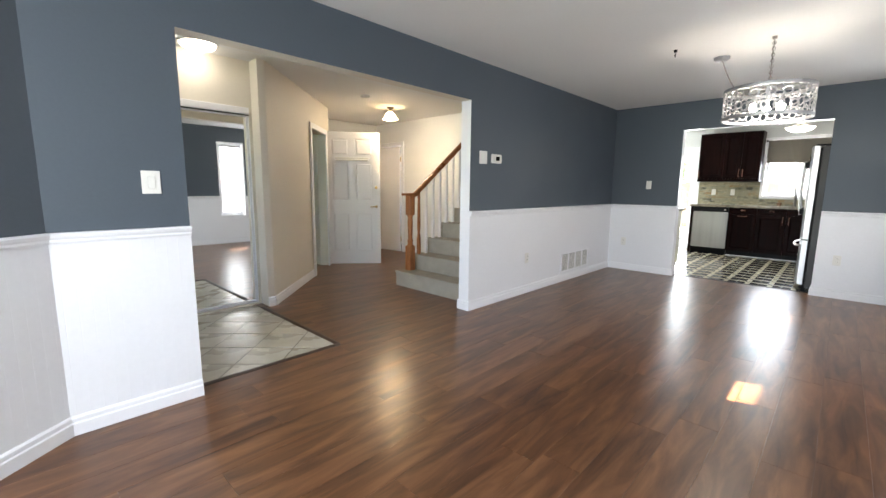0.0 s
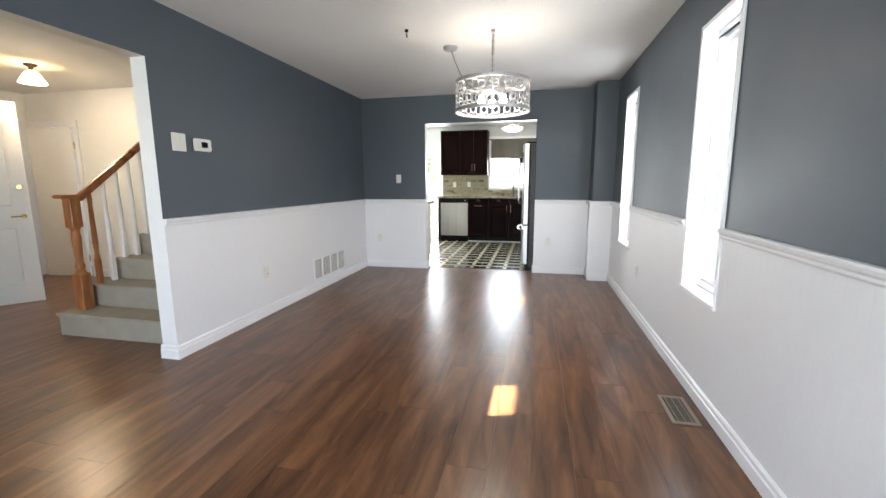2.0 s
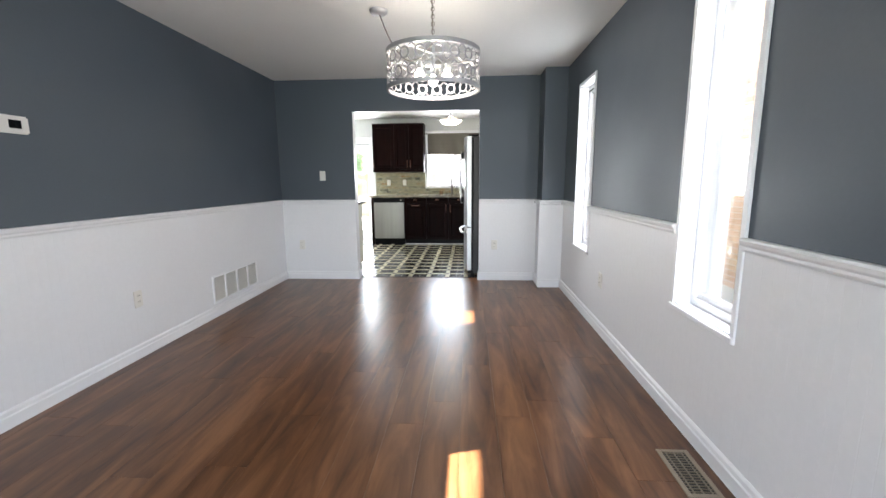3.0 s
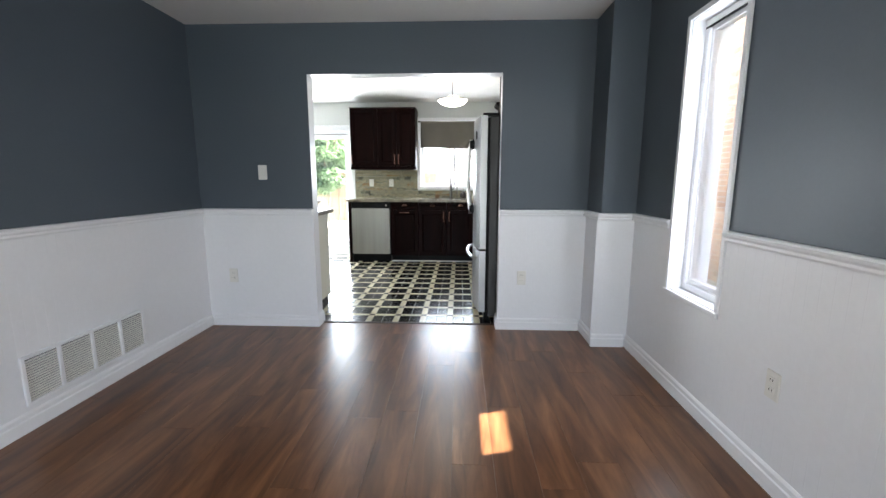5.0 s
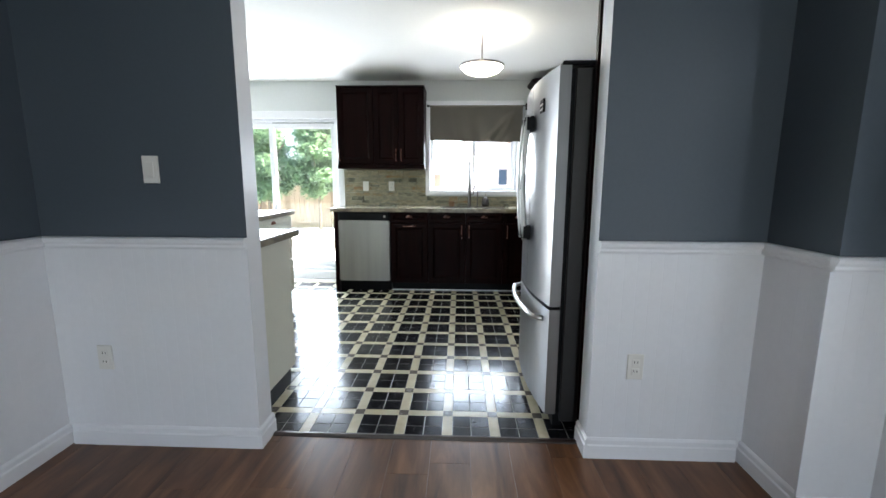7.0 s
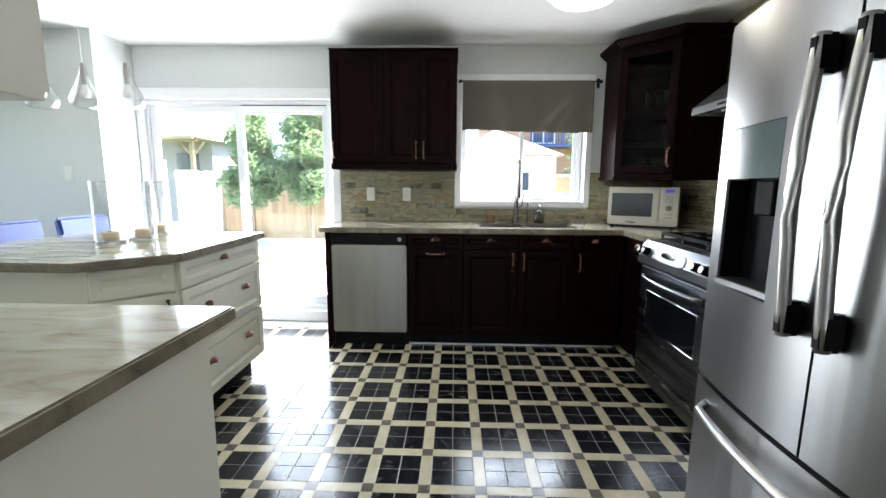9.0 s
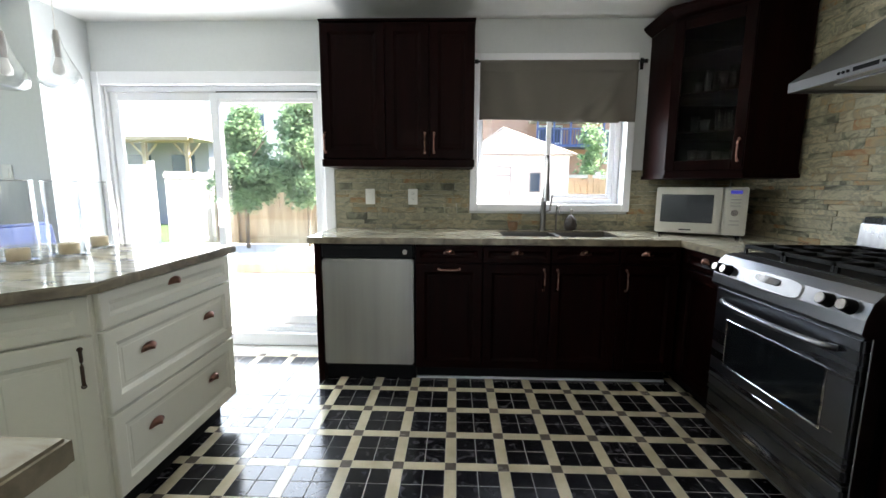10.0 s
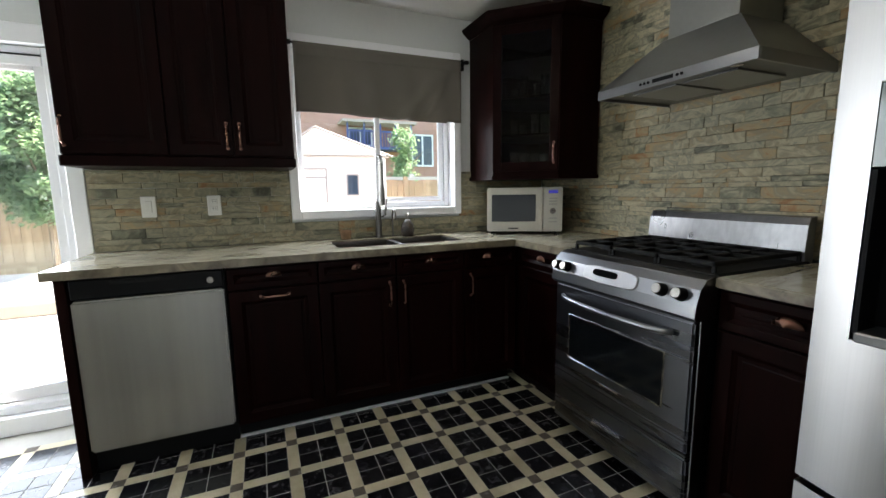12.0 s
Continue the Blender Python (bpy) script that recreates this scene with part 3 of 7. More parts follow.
# ---- dinette end of the kitchen ----
wall("wall_dinette_nib", 9.58, XB, 4.20, 4.32, 0, CK, (), "x", {"-y": KWALL, "-x": KWALL}, KWALL)
wall("wall_dinette_return", 9.58, 9.70, 4.32, 4.75, 0, CK, (), "y", {"-x": KWALL}, KWALL)
wall("wall_dinette_far", 9.70, 9.82, 4.75, 6.2, 0, CK, (), "y", {"-x": KWALL}, KWALL)
# the opening in the dinette side wall is added for light, out of view
wall("wall_dinette_side", 6.62, XB, 6.0, 6.12, 0, CK, [(7.5, 9.1, 0.9, 2.0)], "x", {"-y": KWALL}, KWALL)
bm = bmesh.new()
box(bm, 6.62, 9.70, 4.62, 4.74, 2.28, CK)
part("beam", bm, KWALL, kind="structure", label="pale grey boxed ceiling beam")


def plate(x, y, z, out, kind="switch", w=0.072, h=0.118):
    """A cover plate on a wall, with a rocker or two sockets."""
    o = Vector((*out, 0)).normalized()
    left = Vector((o.y, -o.x, 0))
    m = Matrix(((left.x, o.x, 0, x), (left.y, o.y, 0, y), (0, 0, 1, z), (0, 0, 0, 1)))
    t = thing("light_switch" if kind == "switch" else "wall_outlet", (x, y, z), "white rocker light switch plate on the wall" if kind == "switch" else "white double wall socket plate on the panelling", "switch" if kind == "switch" else "socket")
    bm = bmesh.new()
    obox(bm, m @ Matrix.Translation((0, 0.004, 0)), w, 0.008, h, 0.003)
    part("cover_plate", bm, PLATE, t)
    if kind == "switch":
        bm = bmesh.new()
        obox(bm, m @ Matrix.Translation((0, 0.010, 0)) @ Matrix.Rotation(0.06, 4, "X"), 0.033, 0.006, 0.066, 0.002)
        part("rocker", bm, PLATE, t)
    else:
        for dz in (0.021, -0.021):
            bm = bmesh.new()
            obox(bm, m @ Matrix.Translation((0, 0.009, dz)), 0.034, 0.004, 0.030, 0.002)
            part("socket", bm, PLATE, t)
            bm = bmesh.new()
            for dx in (-0.007, 0.007):
                obox(bm, m @ Matrix.Translation((dx, 0.0115, dz + 0.003)), 0.0025, 0.0015, 0.009)
            part("slot", bm, BLACKP, t)


plate(0.445, YL, 1.245, (0, -1), w=0.085, h=0.12)
plate(3.235, YL, 1.535, (0, -1), w=0.12, h=0.125)
plate(XK, 2.26, 1.30, (-1, 0))
plate(4.09, YL - 0.008, 0.42, (0, -1), "outlet")
plate(XK - 0.008, 2.565, 0.44, (-1, 0), "outlet")
plate(XK - 0.008, 0.14, 0.445, (-1, 0), "outlet")
plate(4.72, YR + 0.008, 0.43, (0, 1), "outlet")
plate(XB - 0.03, 2.10, 1.20, (-1, 0))
plate(XB - 0.03, 1.775, 1.20, (-1, 0), "outlet")
plate(9.58, 4.50, 1.35, (-1, 0))

t = thing("thermostat", (3.44, YL, 1.53), "white digital wall thermostat with a small dark screen", "thermostat")
bm = bmesh.new()
box(bm, 3.36, 3.52, YL - 0.028, YL, 1.485, 1.575, 0.008, segs=2)
part("housing", bm, PLATE, t)
bm = bmesh.new()
box(bm, 3.415, 3.475, YL - 0.031, YL - 0.027, 1.51, 1.552, 0.001)
part("screen", bm, DISPLAY, t)

# return-air grille low on the wall
t = thing("return_air_grille", (5.335, YL - 0.008, 0.1), "white pressed metal return air grille set in the wainscot", "vent")
bm = bmesh.new()
y0, y1 = YL - 0.022, YL - 0.009
for a in ((4.935, 5.735, 0.125, 0.143), (4.935, 5.735, 0.362, 0.38), (4.935, 4.955, 0.143, 0.362), (5.715, 5.735, 0.143, 0.362)) + tuple((4.935 + 0.2 * i - 0.010, 4.935 + 0.2 * i + 0.010, 0.143, 0.362) for i in (1, 2, 3)):
    box(bm, a[0], a[1], y0, y1, a[2], a[3], 0.002)
part("frame", bm, WHITE, t)
for k in range(16):
    bm = bmesh.new()
    z = 0.15 + k * 0.0132
    obox(bm, Matrix.Translation((5.335, YL - 0.013, z)) @ Matrix.Rotation(0.6, 4, "X"), 0.76, 0.009, 0.0025)
    part("louvre", bm, PLATE, t)
# grey sheet coloured as the shade behind the louvres
bm = bmesh.new()
box(bm, 4.945, 5.725, YL - 0.010, YL - 0.0085, 0.13, 0.375)
part("backing", bm, mat("vent_shadow", (0.25, 0.25, 0.25), 0.8), t)

# floor register
t = thing("floor_register", (3.03, -0.475, 0), "tan metal floor heating register with dark slots", "vent")
bm = bmesh.new()
RX0, RX1, RY0, RY1 = 2.885, 3.18, -0.545, -0.405
for a in ((RX0, RX1, RY0, RY0 + 0.02), (RX0, RX1, RY1 - 0.02, RY1), (RX0, RX0 + 0.02, RY0 + 0.02, RY1 - 0.02), (RX1 - 0.02, RX1, RY0 + 0.02, RY1 - 0.02)):
    box(bm, a[0], a[1], a[2], a[3], 0.001, 0.007, 0.002)
part("frame", bm, mat("register_tan", (0.30, 0.25, 0.19), 0.4, 0.3), t)
# near-black sheet puts the shade of the duct into the slots
bm = bmesh.new()
box(bm, RX0 + 0.018, RX1 - 0.018, RY0 + 0.018, RY1 - 0.018, 0.0005, 0.002)
part("backing", bm, DARKGAP, t)
for k in range(15):
    bm = bmesh.new()
    x = RX0 + 0.03 + k * 0.0168
    box(bm, x - 0.0016, x + 0.0016, RY0 + 0.02, RY1 - 0.02, 0.002, 0.006)
    part("louvre", bm, mat("register_bar", (0.20, 0.17, 0.13), 0.4, 0.3) if k == 0 else bpy.data.materials["register_bar"], t)
bm = bmesh.new()
for y in (-0.51, -0.475, -0.44):
    box(bm, RX0 + 0.02, RX1 - 0.02, y - 0.003, y + 0.003, 0.0035, 0.0065)
part("cross_bar", bm, bpy.data.materials["register_bar"], t)

# ---- chandelier and ceiling hooks ----
ch = thing("chandelier", (4.19, 0.685, 1.84), "silver pierced metal drum chandelier hung off-centre from its cord, lit", "chandelier")
CX, CY, CZ0, CZ1, CR = 4.19, 0.685, 1.800, 2.042, 0.30
for nm, z0, z1 in (("lower_band", CZ0, CZ0 + 0.024), ("upper_band", CZ1 - 0.024, CZ1)):
    bm = bmesh.new()
    lathe(bm, [(CR, z0 - CZ0), (CR, z1 - CZ0), (CR - 0.012, z1 - CZ0), (CR - 0.012, z0 - CZ0), (CR, z0 - CZ0)], (CX, CY, CZ0), 48)
    part(nm, bm, SATIN, ch, smooth=False)
NR = 18


def ring_on_drum(bm, a0, zc, rw, rh, t=0.006, n=14):
    """A flat ring bent round the drum."""
    q = []
    for k in range(n):
        u = 2 * math.pi * k / n
        row = []
        for f, dr in ((1 + t / rw, 0), (1 - t / rw, 0), (1 - t / rw, -0.005), (1 + t / rw, -0.005)):
            a = a0 + rw * f * math.cos(u) / CR
            z = zc + rh * f * math.sin(u)
            row.append(bm.verts.new((CX + (CR - 0.003 + dr) * math.cos(a), CY + (CR - 0.003 + dr) * math.sin(a), z)))
        q.append(row)
    for k in range(n):
        for j in range(4):
            bm.faces.new((q[k][j], q[k][(j + 1) % 4], q[(k + 1) % n][(j + 1) % 4], q[(k + 1) % n][j]))


for row, zc in enumerate((CZ0 + 0.072, CZ0 + 0.170)):
    bm = bmesh.new()
    for k in range(NR):
        a = 2 * math.pi * (k + 0.5 * (row % 2)) / NR
        ring_on_drum(bm, a, zc, 0.030, 0.030, 0.0055, 18)
        for s in (-1, 1):
            for e in (-1, 1):
                p = []
                for f, h in ((0.022, 0.021), (0.034, 0.034), (0.051, 0.0485)):
                    aa = a + s * f / CR
                    p.append((CX + (CR - 0.006) * math.cos(aa), CY + (CR - 0.006) * math.sin(aa), zc + e * h))
                tube(bm, p, 0.0045, 5)
    part("pierced_screen", bm, SATIN, ch)
bm = bmesh.new()
for k in range(3):
    a = 2 * math.pi * k / 3 + 0.4
    tube(bm, [(CX, CY, CZ1 - 0.012), (CX + (CR - 0.01) * math.cos(a), CY + (CR - 0.01) * math.sin(a), CZ1 - 0.012)], 0.005, 6)
cyl(bm, (CX, CY, CZ1 - 0.10), (CX, CY, CZ1 + 0.02), 0.012)
part("spider", bm, SATIN, ch)
for k in range(3):
    a = 2 * math.pi * k / 3 + 0.1
    bx, by = CX + 0.10 * math.cos(a), CY + 0.10 * math.sin(a)
    bm = bmesh.new()
    tube(bm, [(CX, CY, CZ1 - 0.09), (bx, by, CZ1 - 0.10)], 0.006, 6)
    cyl(bm, (bx, by, CZ1 - 0.12), (bx, by, CZ1 - 0.07), 0.016)
    part("lamp_holder", bm, SATIN, ch)
    bm = bmesh.new()
    lathe(bm, [(0.001, -0.055), (0.018, -0.05), (0.028, -0.03), (0.028, -0.012), (0.014, 0.012), (0.012, 0.02)], (bx, by, CZ1 - 0.135), 16)
    part("bulb", bm, BULB, ch, smooth=True)
    lamp("chandelier_bulb", "POINT", Matrix.Translation((CX + 0.085 * math.cos(a + 1.047), CY + 0.085 * math.sin(a + 1.047), CZ1 - 0.165)), 2.0, (1, 0.93, 0.82), radius=0.004)


def chain(a, b, sag, name, parent=None, n=22, r=0.009):
    """A hanging chain of small links."""
    a, b = Vector(a), Vector(b)
    bm = bmesh.new()
    P = [a.lerp(b, i / n) - Vector((0, 0, sag * 4 * (i / n) * (1 - i / n))) for i in range(n + 1)]
    for i in range(n):
        d = P[i + 1] - P[i]
        c = (P[i] + P[i + 1]) / 2
        m = Matrix.Translation(c) @ d.to_track_quat("Z", "Y").to_matrix().to_4x4() @ Matrix.Rotation(math.pi / 2 * (i % 2), 4, "Z")
        pts = [m @ Vector((r * math.cos(u), 0, d.length * 0.68 * math.sin(u))) for u in [2 * math.pi * k / 8 for k in range(9)]]
        tube(bm, pts, 0.0028, 5)
    return part(name, bm, NICKEL, parent)


chain((4.19, 0.685, 2.415), (4.19, 0.685, CZ1 + 0.02), 0, "chain", ch, 16, 0.011)
bm = bmesh.new()
pts = [(4.53, 1.09, 2.395)]
for i in range(1, 13):
    f = i / 12
    pts.append((4.53 + (4.19 - 4.53) * f, 1.09 + (0.685 - 1.09) * f, 2.395 + (2.10 - 2.395) * f - 0.20 * 4 * f * (1 - f)))
pts += [(4.21, 0.69, 2.25), (4.20, 0.69, 2.36)]
tube(bm, pts, 0.0048, 6)
part("cord", bm, NICKEL, ch)
bm = bmesh.new()
lathe(bm, [(0.001, -0.034), (0.045, -0.032), (0.062, -0.020), (0.065, 0.0)], (4.54, 1.10, 2.43), 28)
part("canopy", bm, SATIN, ch, smooth=True)
bm = bmesh.new()
cyl(bm, (4.19, 0.685, 2.41), (4.19, 0.685, 2.43), 0.016)
tube(bm, [(4.19 + 0.013 * math.sin(u), 0.685, 2.405 - 0.013 + 0.013 * math.cos(u)) for u in [i * 0.7 for i in range(9)]], 0.003, 6)
part("ceiling_hook", bm, NICKEL, ch)
hk = thing("swag_hook", (4.04, 1.35, 2.43), "small dark empty swag hook in the ceiling", "hook")
bm = bmesh.new()
cyl(bm, (4.04, 1.35, 2.412), (4.04, 1.35, 2.43), 0.014)
tube(bm, [(4.04 + 0.014 * math.sin(u), 1.35, 2.405 - 0.016 + 0.016 * math.cos(u)) for u in [i * 0.6 for i in range(9)]], 0.0035, 6)
part("hook", bm, BLACKP, hk)

# ---- hall ----
lt = thing("entry_ceiling_light", (1.17, 4.28, CD), "round white flush ceiling light, lit", "ceiling light")
bm = bmesh.new()
lathe(bm, [(0.001, -0.055), (0.09, -0.05), (0.13, -0.03), (0.14, -0.008)], (1.17, 4.28, CD), 28)
part("shade", bm, SHADE, lt, smooth=True)
bm = bmesh.new()
lathe(bm, [(0.14, -0.012), (0.15, -0.012), (0.15, 0), (0.14, 0)], (1.17, 4.28, CD), 28)
part("rim", bm, WHITE, lt)
lamp("entry_light_bulb", "POINT", Matrix.Translation((1.17, 4.18, CD - 0.12)), 0.4, (1, 0.94, 0.85), radius=0.08)

lt = thing("hall_ceiling_light", (4.08, 5.28, CD), "small bell glass ceiling light glowing warm yellow", "ceiling light")
bm = bmesh.new()
lathe(bm, [(0.055, 0), (0.055, -0.015), (0.02, -0.03), (0.016, -0.06), (0.03, -0.07)], (4.08, 5.28, CD), 20)
part("canopy", bm, mat("dark_bronze", (0.06, 0.04, 0.03), 0.4, 0.8), lt, smooth=True)
bm = bmesh.new()
lathe(bm, [(0.032, -0.065), (0.06, -0.09), (0.085, -0.13), (0.11, -0.175), (0.112, -0.18)], (4.08, 5.28, CD), 24)
part("shade", bm, SHADEW, lt, smooth=True)
lamp("hall_light_bulb", "POINT", Matrix.Translation((4.08, 5.28, CD - 0.2)), 27, (1, 0.82, 0.60), radius=0.05)
sm = thing("smoke_detector", (3.35, 4.9, CD), "white round smoke detector on the hall ceiling", "smoke detector")
bm = bmesh.new()
lathe(bm, [(0.001, -0.035), (0.05, -0.033), (0.062, -0.015), (0.065, 0)], (3.35, 4.9, CD), 20)
part("cover", bm, PLATE, sm, smooth=True)

mc = thing("mirror_closet", (0.85, 4.5, 0), "pair of sliding mirror closet doors with white rails", "closet")
for x0, x1, y in ((0.87, 1.645, 4.52), (0.105, 0.90, 4.55)):
    bm = bmesh.new()
    box(bm, x0 + 0.02, x1 - 0.02, y + 0.004, y + 0.010, 0.05, 1.90)
    pn = part("mirror_panel", bm, MIRROR, mc)
    bm = bmesh.new()
    for a in ((x0, x0 + 0.02, 0.03, 1.92), (x1 - 0.02, x1, 0.03, 1.92), (x0 + 0.02, x1 - 0.02, 0.03, 0.05), (x0 + 0.02, x1 - 0.02, 1.90, 1.92)):
        box(bm, a[0], a[1], y, y + 0.014, a[2], a[3], 0.002)
    part("panel_frame", bm, WHITE, mc)
bm = bmesh.new()
box(bm, 0.10, 1.65, 4.505, 4.575, 0.0, 0.018, 0.003)
part("floor_track", bm, BLACKP, mc)
bm = bmesh.new()
box(bm, 0.10, 1.65, 4.485, 4.53, 1.925, 1.99, 0.003)
part("head_rail", bm, WHITE, mc)
bm = bmesh.new()
box(bm, 0.10, 1.65, 4.50, 4.51, 1.915, 1.925)
part("rail_shadow_gap", bm, BLACKP, mc)


def face_matrix(x, y, z, out):
    """A frame on an upright face: x to the onlooker's left, y outward, z up."""
    o = Vector((*out, 0)).normalized()
    return Matrix(((o.y, o.x, 0, x), (-o.x, o.y, 0, y), (0, 0, 1, z), (0, 0, 0, 1)))


def six_panel_door(name, a, b, h, label, bar=False, knob=True):
    """A moulded six-panel door from the hinge a to the free edge b (plan points)."""
    a, b = Vector(a), Vector(b)
    u = (b - a).normalized()
    out = Vector((u.y, -u.x))
    w = (b - a).length
    c = (a + b) / 2
    m = face_matrix(c.x, c.y, 0, out)
    # local x runs to the onlooker's left: from b to a
    t = thing(name, (c.x, c.y, 0), label, "door")
    bm = bmesh.new()
    obox(bm, m @ Matrix.Translation((0, -0.012, h / 2 + 0.008)), w, 0.022, h)
    st = 0.11
    cols = [(-w / 2 + st, -0.045), (0.045, w / 2 - st)]
    rows = [(0.20, 0.82), (1.0, 1.60), (1.70, h - 0.10)]
    fr = [(-w / 2, -w / 2 + st, 0, h), (w / 2 - st, w / 2, 0, h), (-0.045, 0.045, 0, h)]
    for c0, c1 in cols:
        fr += [(c0, c1, 0, 0.20), (c0, c1, 0.82, 1.0), (c0, c1, 1.60, 1.70), (c0, c1, h - 0.10, h)]
    for q in fr:
        obox(bm, m @ Matrix.Translation(((q[0] + q[1]) / 2, 0.005, (q[2] + q[3]) / 2 + 0.008)), q[1] - q[0], 0.012, q[3] - q[2])
    part("leaf", bm, WHITE, t)
    for c0, c1 in cols:
        for r0, r1 in rows:
            bm = bmesh.new()
            obox(bm, m @ Matrix.Translation(((c0 + c1) / 2, 0.004, (r0 + r1) / 2 + 0.008)), c1 - c0 - 0.05, 0.012, r1 - r0 - 0.05, 0.006)
            part("raised_panel", bm, WHITE, t)
    if knob:
        bm = bmesh.new()
        p = m @ Vector((-w / 2 + 0.06, 0.012, 0.92))
        q = m @ Vector((-w / 2 + 0.06, 0.06, 0.92))
        cyl(bm, p, q, 0.022, 0.012, 16)
        tube(bm, [q, m @ Vector((-w / 2 + 0.15, 0.062, 0.92))], 0.008)
        part("door_handle", bm, mat("brass", (0.5, 0.34, 0.14), 0.3, 1.0) if "brass" not in bpy.data.materials else bpy.data.materials["brass"], t)
        bm = bmesh.new()
        cyl(bm, m @ Vector((-w / 2 + 0.06, 0.012, 1.22)), m @ Vector((-w / 2 + 0.06, 0.03, 1.22)), 0.024, 0.022, 16)
        part("lock", bm, bpy.data.materials["brass"], t)
    if bar:
        bm = bmesh.new()
        tube(bm, [m @ Vector((-0.24, 0.012, 1.64)), m @ Vector((-0.24, 0.05, 1.64)), m @ Vector((0.24, 0.05, 1.64)), m @ Vector((0.24, 0.012, 1.64))], 0.011, 8)
        obox(bm, m @ Matrix.Translation((0, 0.02, 1.67)), 0.52, 0.018, 0.02, 0.003)
        part("towel_bar", bm, PLATE, t)
    for z in (0.25, 1.75):
        bm = bmesh.new()
        cyl(bm, m @ Vector((w / 2 + 0.004, 0.004, z - 0.045)), m @ Vector((w / 2 + 0.004, 0.004, z + 0.045)), 0.008)
        part("hinge", bm, bpy.data.materials["brass"] if "brass" in bpy.data.materials else NICKEL, t)
    return t


six_panel_door("door_1", (3.37, 6.03), (4.03, 5.49), 2.06, "white moulded six-panel hall door standing open, with a towel bar", bar=True)
six_panel_door("door_2", (5.11, 6.26), (5.02, 6.86), 1.97, "white six-panel door ajar at the far end of the hall", knob=True)
bm = bmesh.new()
box(bm, 5.10, 5.12, 6.162, 6.22, 0, 2.07, 0.003)
box(bm, 5.10, 5.12, 6.86, 6.94, 0, 2.07, 0.003)
box(bm, 5.10, 5.12, 6.22, 6.86, 2.0, 2.07, 0.003)
part("trim", bm, WHITE, kind="structure", label="white door casing")
bm = bmesh.new()
for a, b, z0, z1 in ((0.0, 0.07, 0, 2.07), (0.79, 0.86, 0, 2.07), (0.07, 0.79, 2.0, 2.07)):
    m = Matrix.Translation((2.75, 5.33, 0)) @ Matrix.Rotation(radians(45), 4, "Z")
    obox(bm, m @ Matrix.Translation(((a + b) / 2, -0.012, (z0 + z1) / 2)), b - a, 0.02, z1 - z0, 0.003)
part("trim", bm, WHITE, kind="structure", label="white door casing")

# stairs
stc = thing("staircase", (3.3, 3.6, 0), "carpeted stairs with orange oak newel and handrail and white balusters", "staircase")
RUN, RISE, NS = 0.245, 0.190, 11
for k in range(NS):
    x0 = 3.25 + RUN * k
    bm = bmesh.new()
    y1 = 4.17 if k == 0 else 4.13
    box(bm, x0, min(x0 + RUN + 0.02, XK - 0.02), 2.94, y1, max(0, RISE * k - 0.19), RISE * (k + 1) - 0.028, 0.0)
    part("riser", bm, CARPET, stc)
    bm = bmesh.new()
    box(bm, x0 - 0.025, x0 + RUN + 0.0, 2.94, y1 + 0.01, RISE * (k + 1) - 0.028, RISE * (k + 1), 0.010, segs=2)
    part("tread", bm, CARPET, stc)
NX, NY = 3.39, 4.06
bm = bmesh.new()
box(bm, NX - 0.045, NX + 0.045, NY - 0.045, NY + 0.045, RISE, 0.50, 0.004)
lathe(bm, [(0.044, 0.50), (0.03, 0.53), (0.036, 0.56), (0.026, 0.60), (0.034, 0.80), (0.030, 0.86), (0.042, 0.89)], (NX, NY, 0), 16)
box(bm, NX - 0.042, NX + 0.042, NY - 0.042, NY + 0.042, 0.89, 1.13, 0.004)
part("newel_post", bm, OAK, stc)
bm = bmesh.new()
box(bm, NX - 0.10, NX + 0.10, NY - 0.06, NY + 0.06, 1.13, 1.16, 0.008, segs=2)
part("newel_cap", bm, OAK, stc)
slope = RISE / RUN
bm = bmesh.new()
p0, p1 = Vector((NX + 0.05, NY, 1.12)), Vector((XK - 0.3, NY, 1.12 + slope * (XK - 0.3 - NX - 0.05)))
d = p1 - p0
obox(bm, Matrix.Translation((p0 + p1) / 2) @ d.to_track_quat("X", "Z").to_matrix().to_4x4(), d.length, 0.055, 0.055, 0.012, 2)
part("handrail", bm, OAK, stc)
for k in range(1, 2 * NS - 2):
    x = NX + 0.02 + 0.1275 * k
    if x > XK - 0.35:
        break
    zb = RISE * (int((x - 3.25) / RUN) + 1)
    zt = 1.10 + slope * (x - NX - 0.05)
    if zt > CD + 0.8:
        break
    bm = bmesh.new()
    box(bm, x - 0.019, x + 0.019, NY - 0.019, NY + 0.019, zb, zb + 0.22, 0.002)
    L = zt - zb - 0.22
    lathe(bm, [(0.018, 0), (0.022, 0.02), (0.015, 0.05), (0.022, L * 0.25), (0.016, L * 0.85), (0.019, L * 0.88), (0.015, L)], (x, NY, zb + 0.22), 8)
    part("baluster", bm, WHITE if k > 1 else OAK, stc, smooth=False)

# ---- outdoors ----
bm = bmesh.new()
n = 24
vs = [[bm.verts.new((-300 + 700 * i / n, -350 + 700 * j / n, -0.35)) for j in range(n + 1)] for i in range(n + 1)]
for i in range(n):
    for j in range(n):
        bm.faces.new((vs[i][j], vs[i + 1][j], vs[i + 1][j + 1], vs[i][j + 1]))
part("ground", bm, GRASS, kind="structure", label="green lawn")
bm = bmesh.new()
box(bm, XB + 0.2, 16.4, -2.5, 12.5, -0.349, -0.05, 0.01)
part("patio", bm, CONCRETE, kind="structure", label="pale sunlit concrete patio")
pl = thing("planter_edging", (13.1, 4.4, -0.05), "low orange timber edging box on the patio", "planter")
bm = bmesh.new()
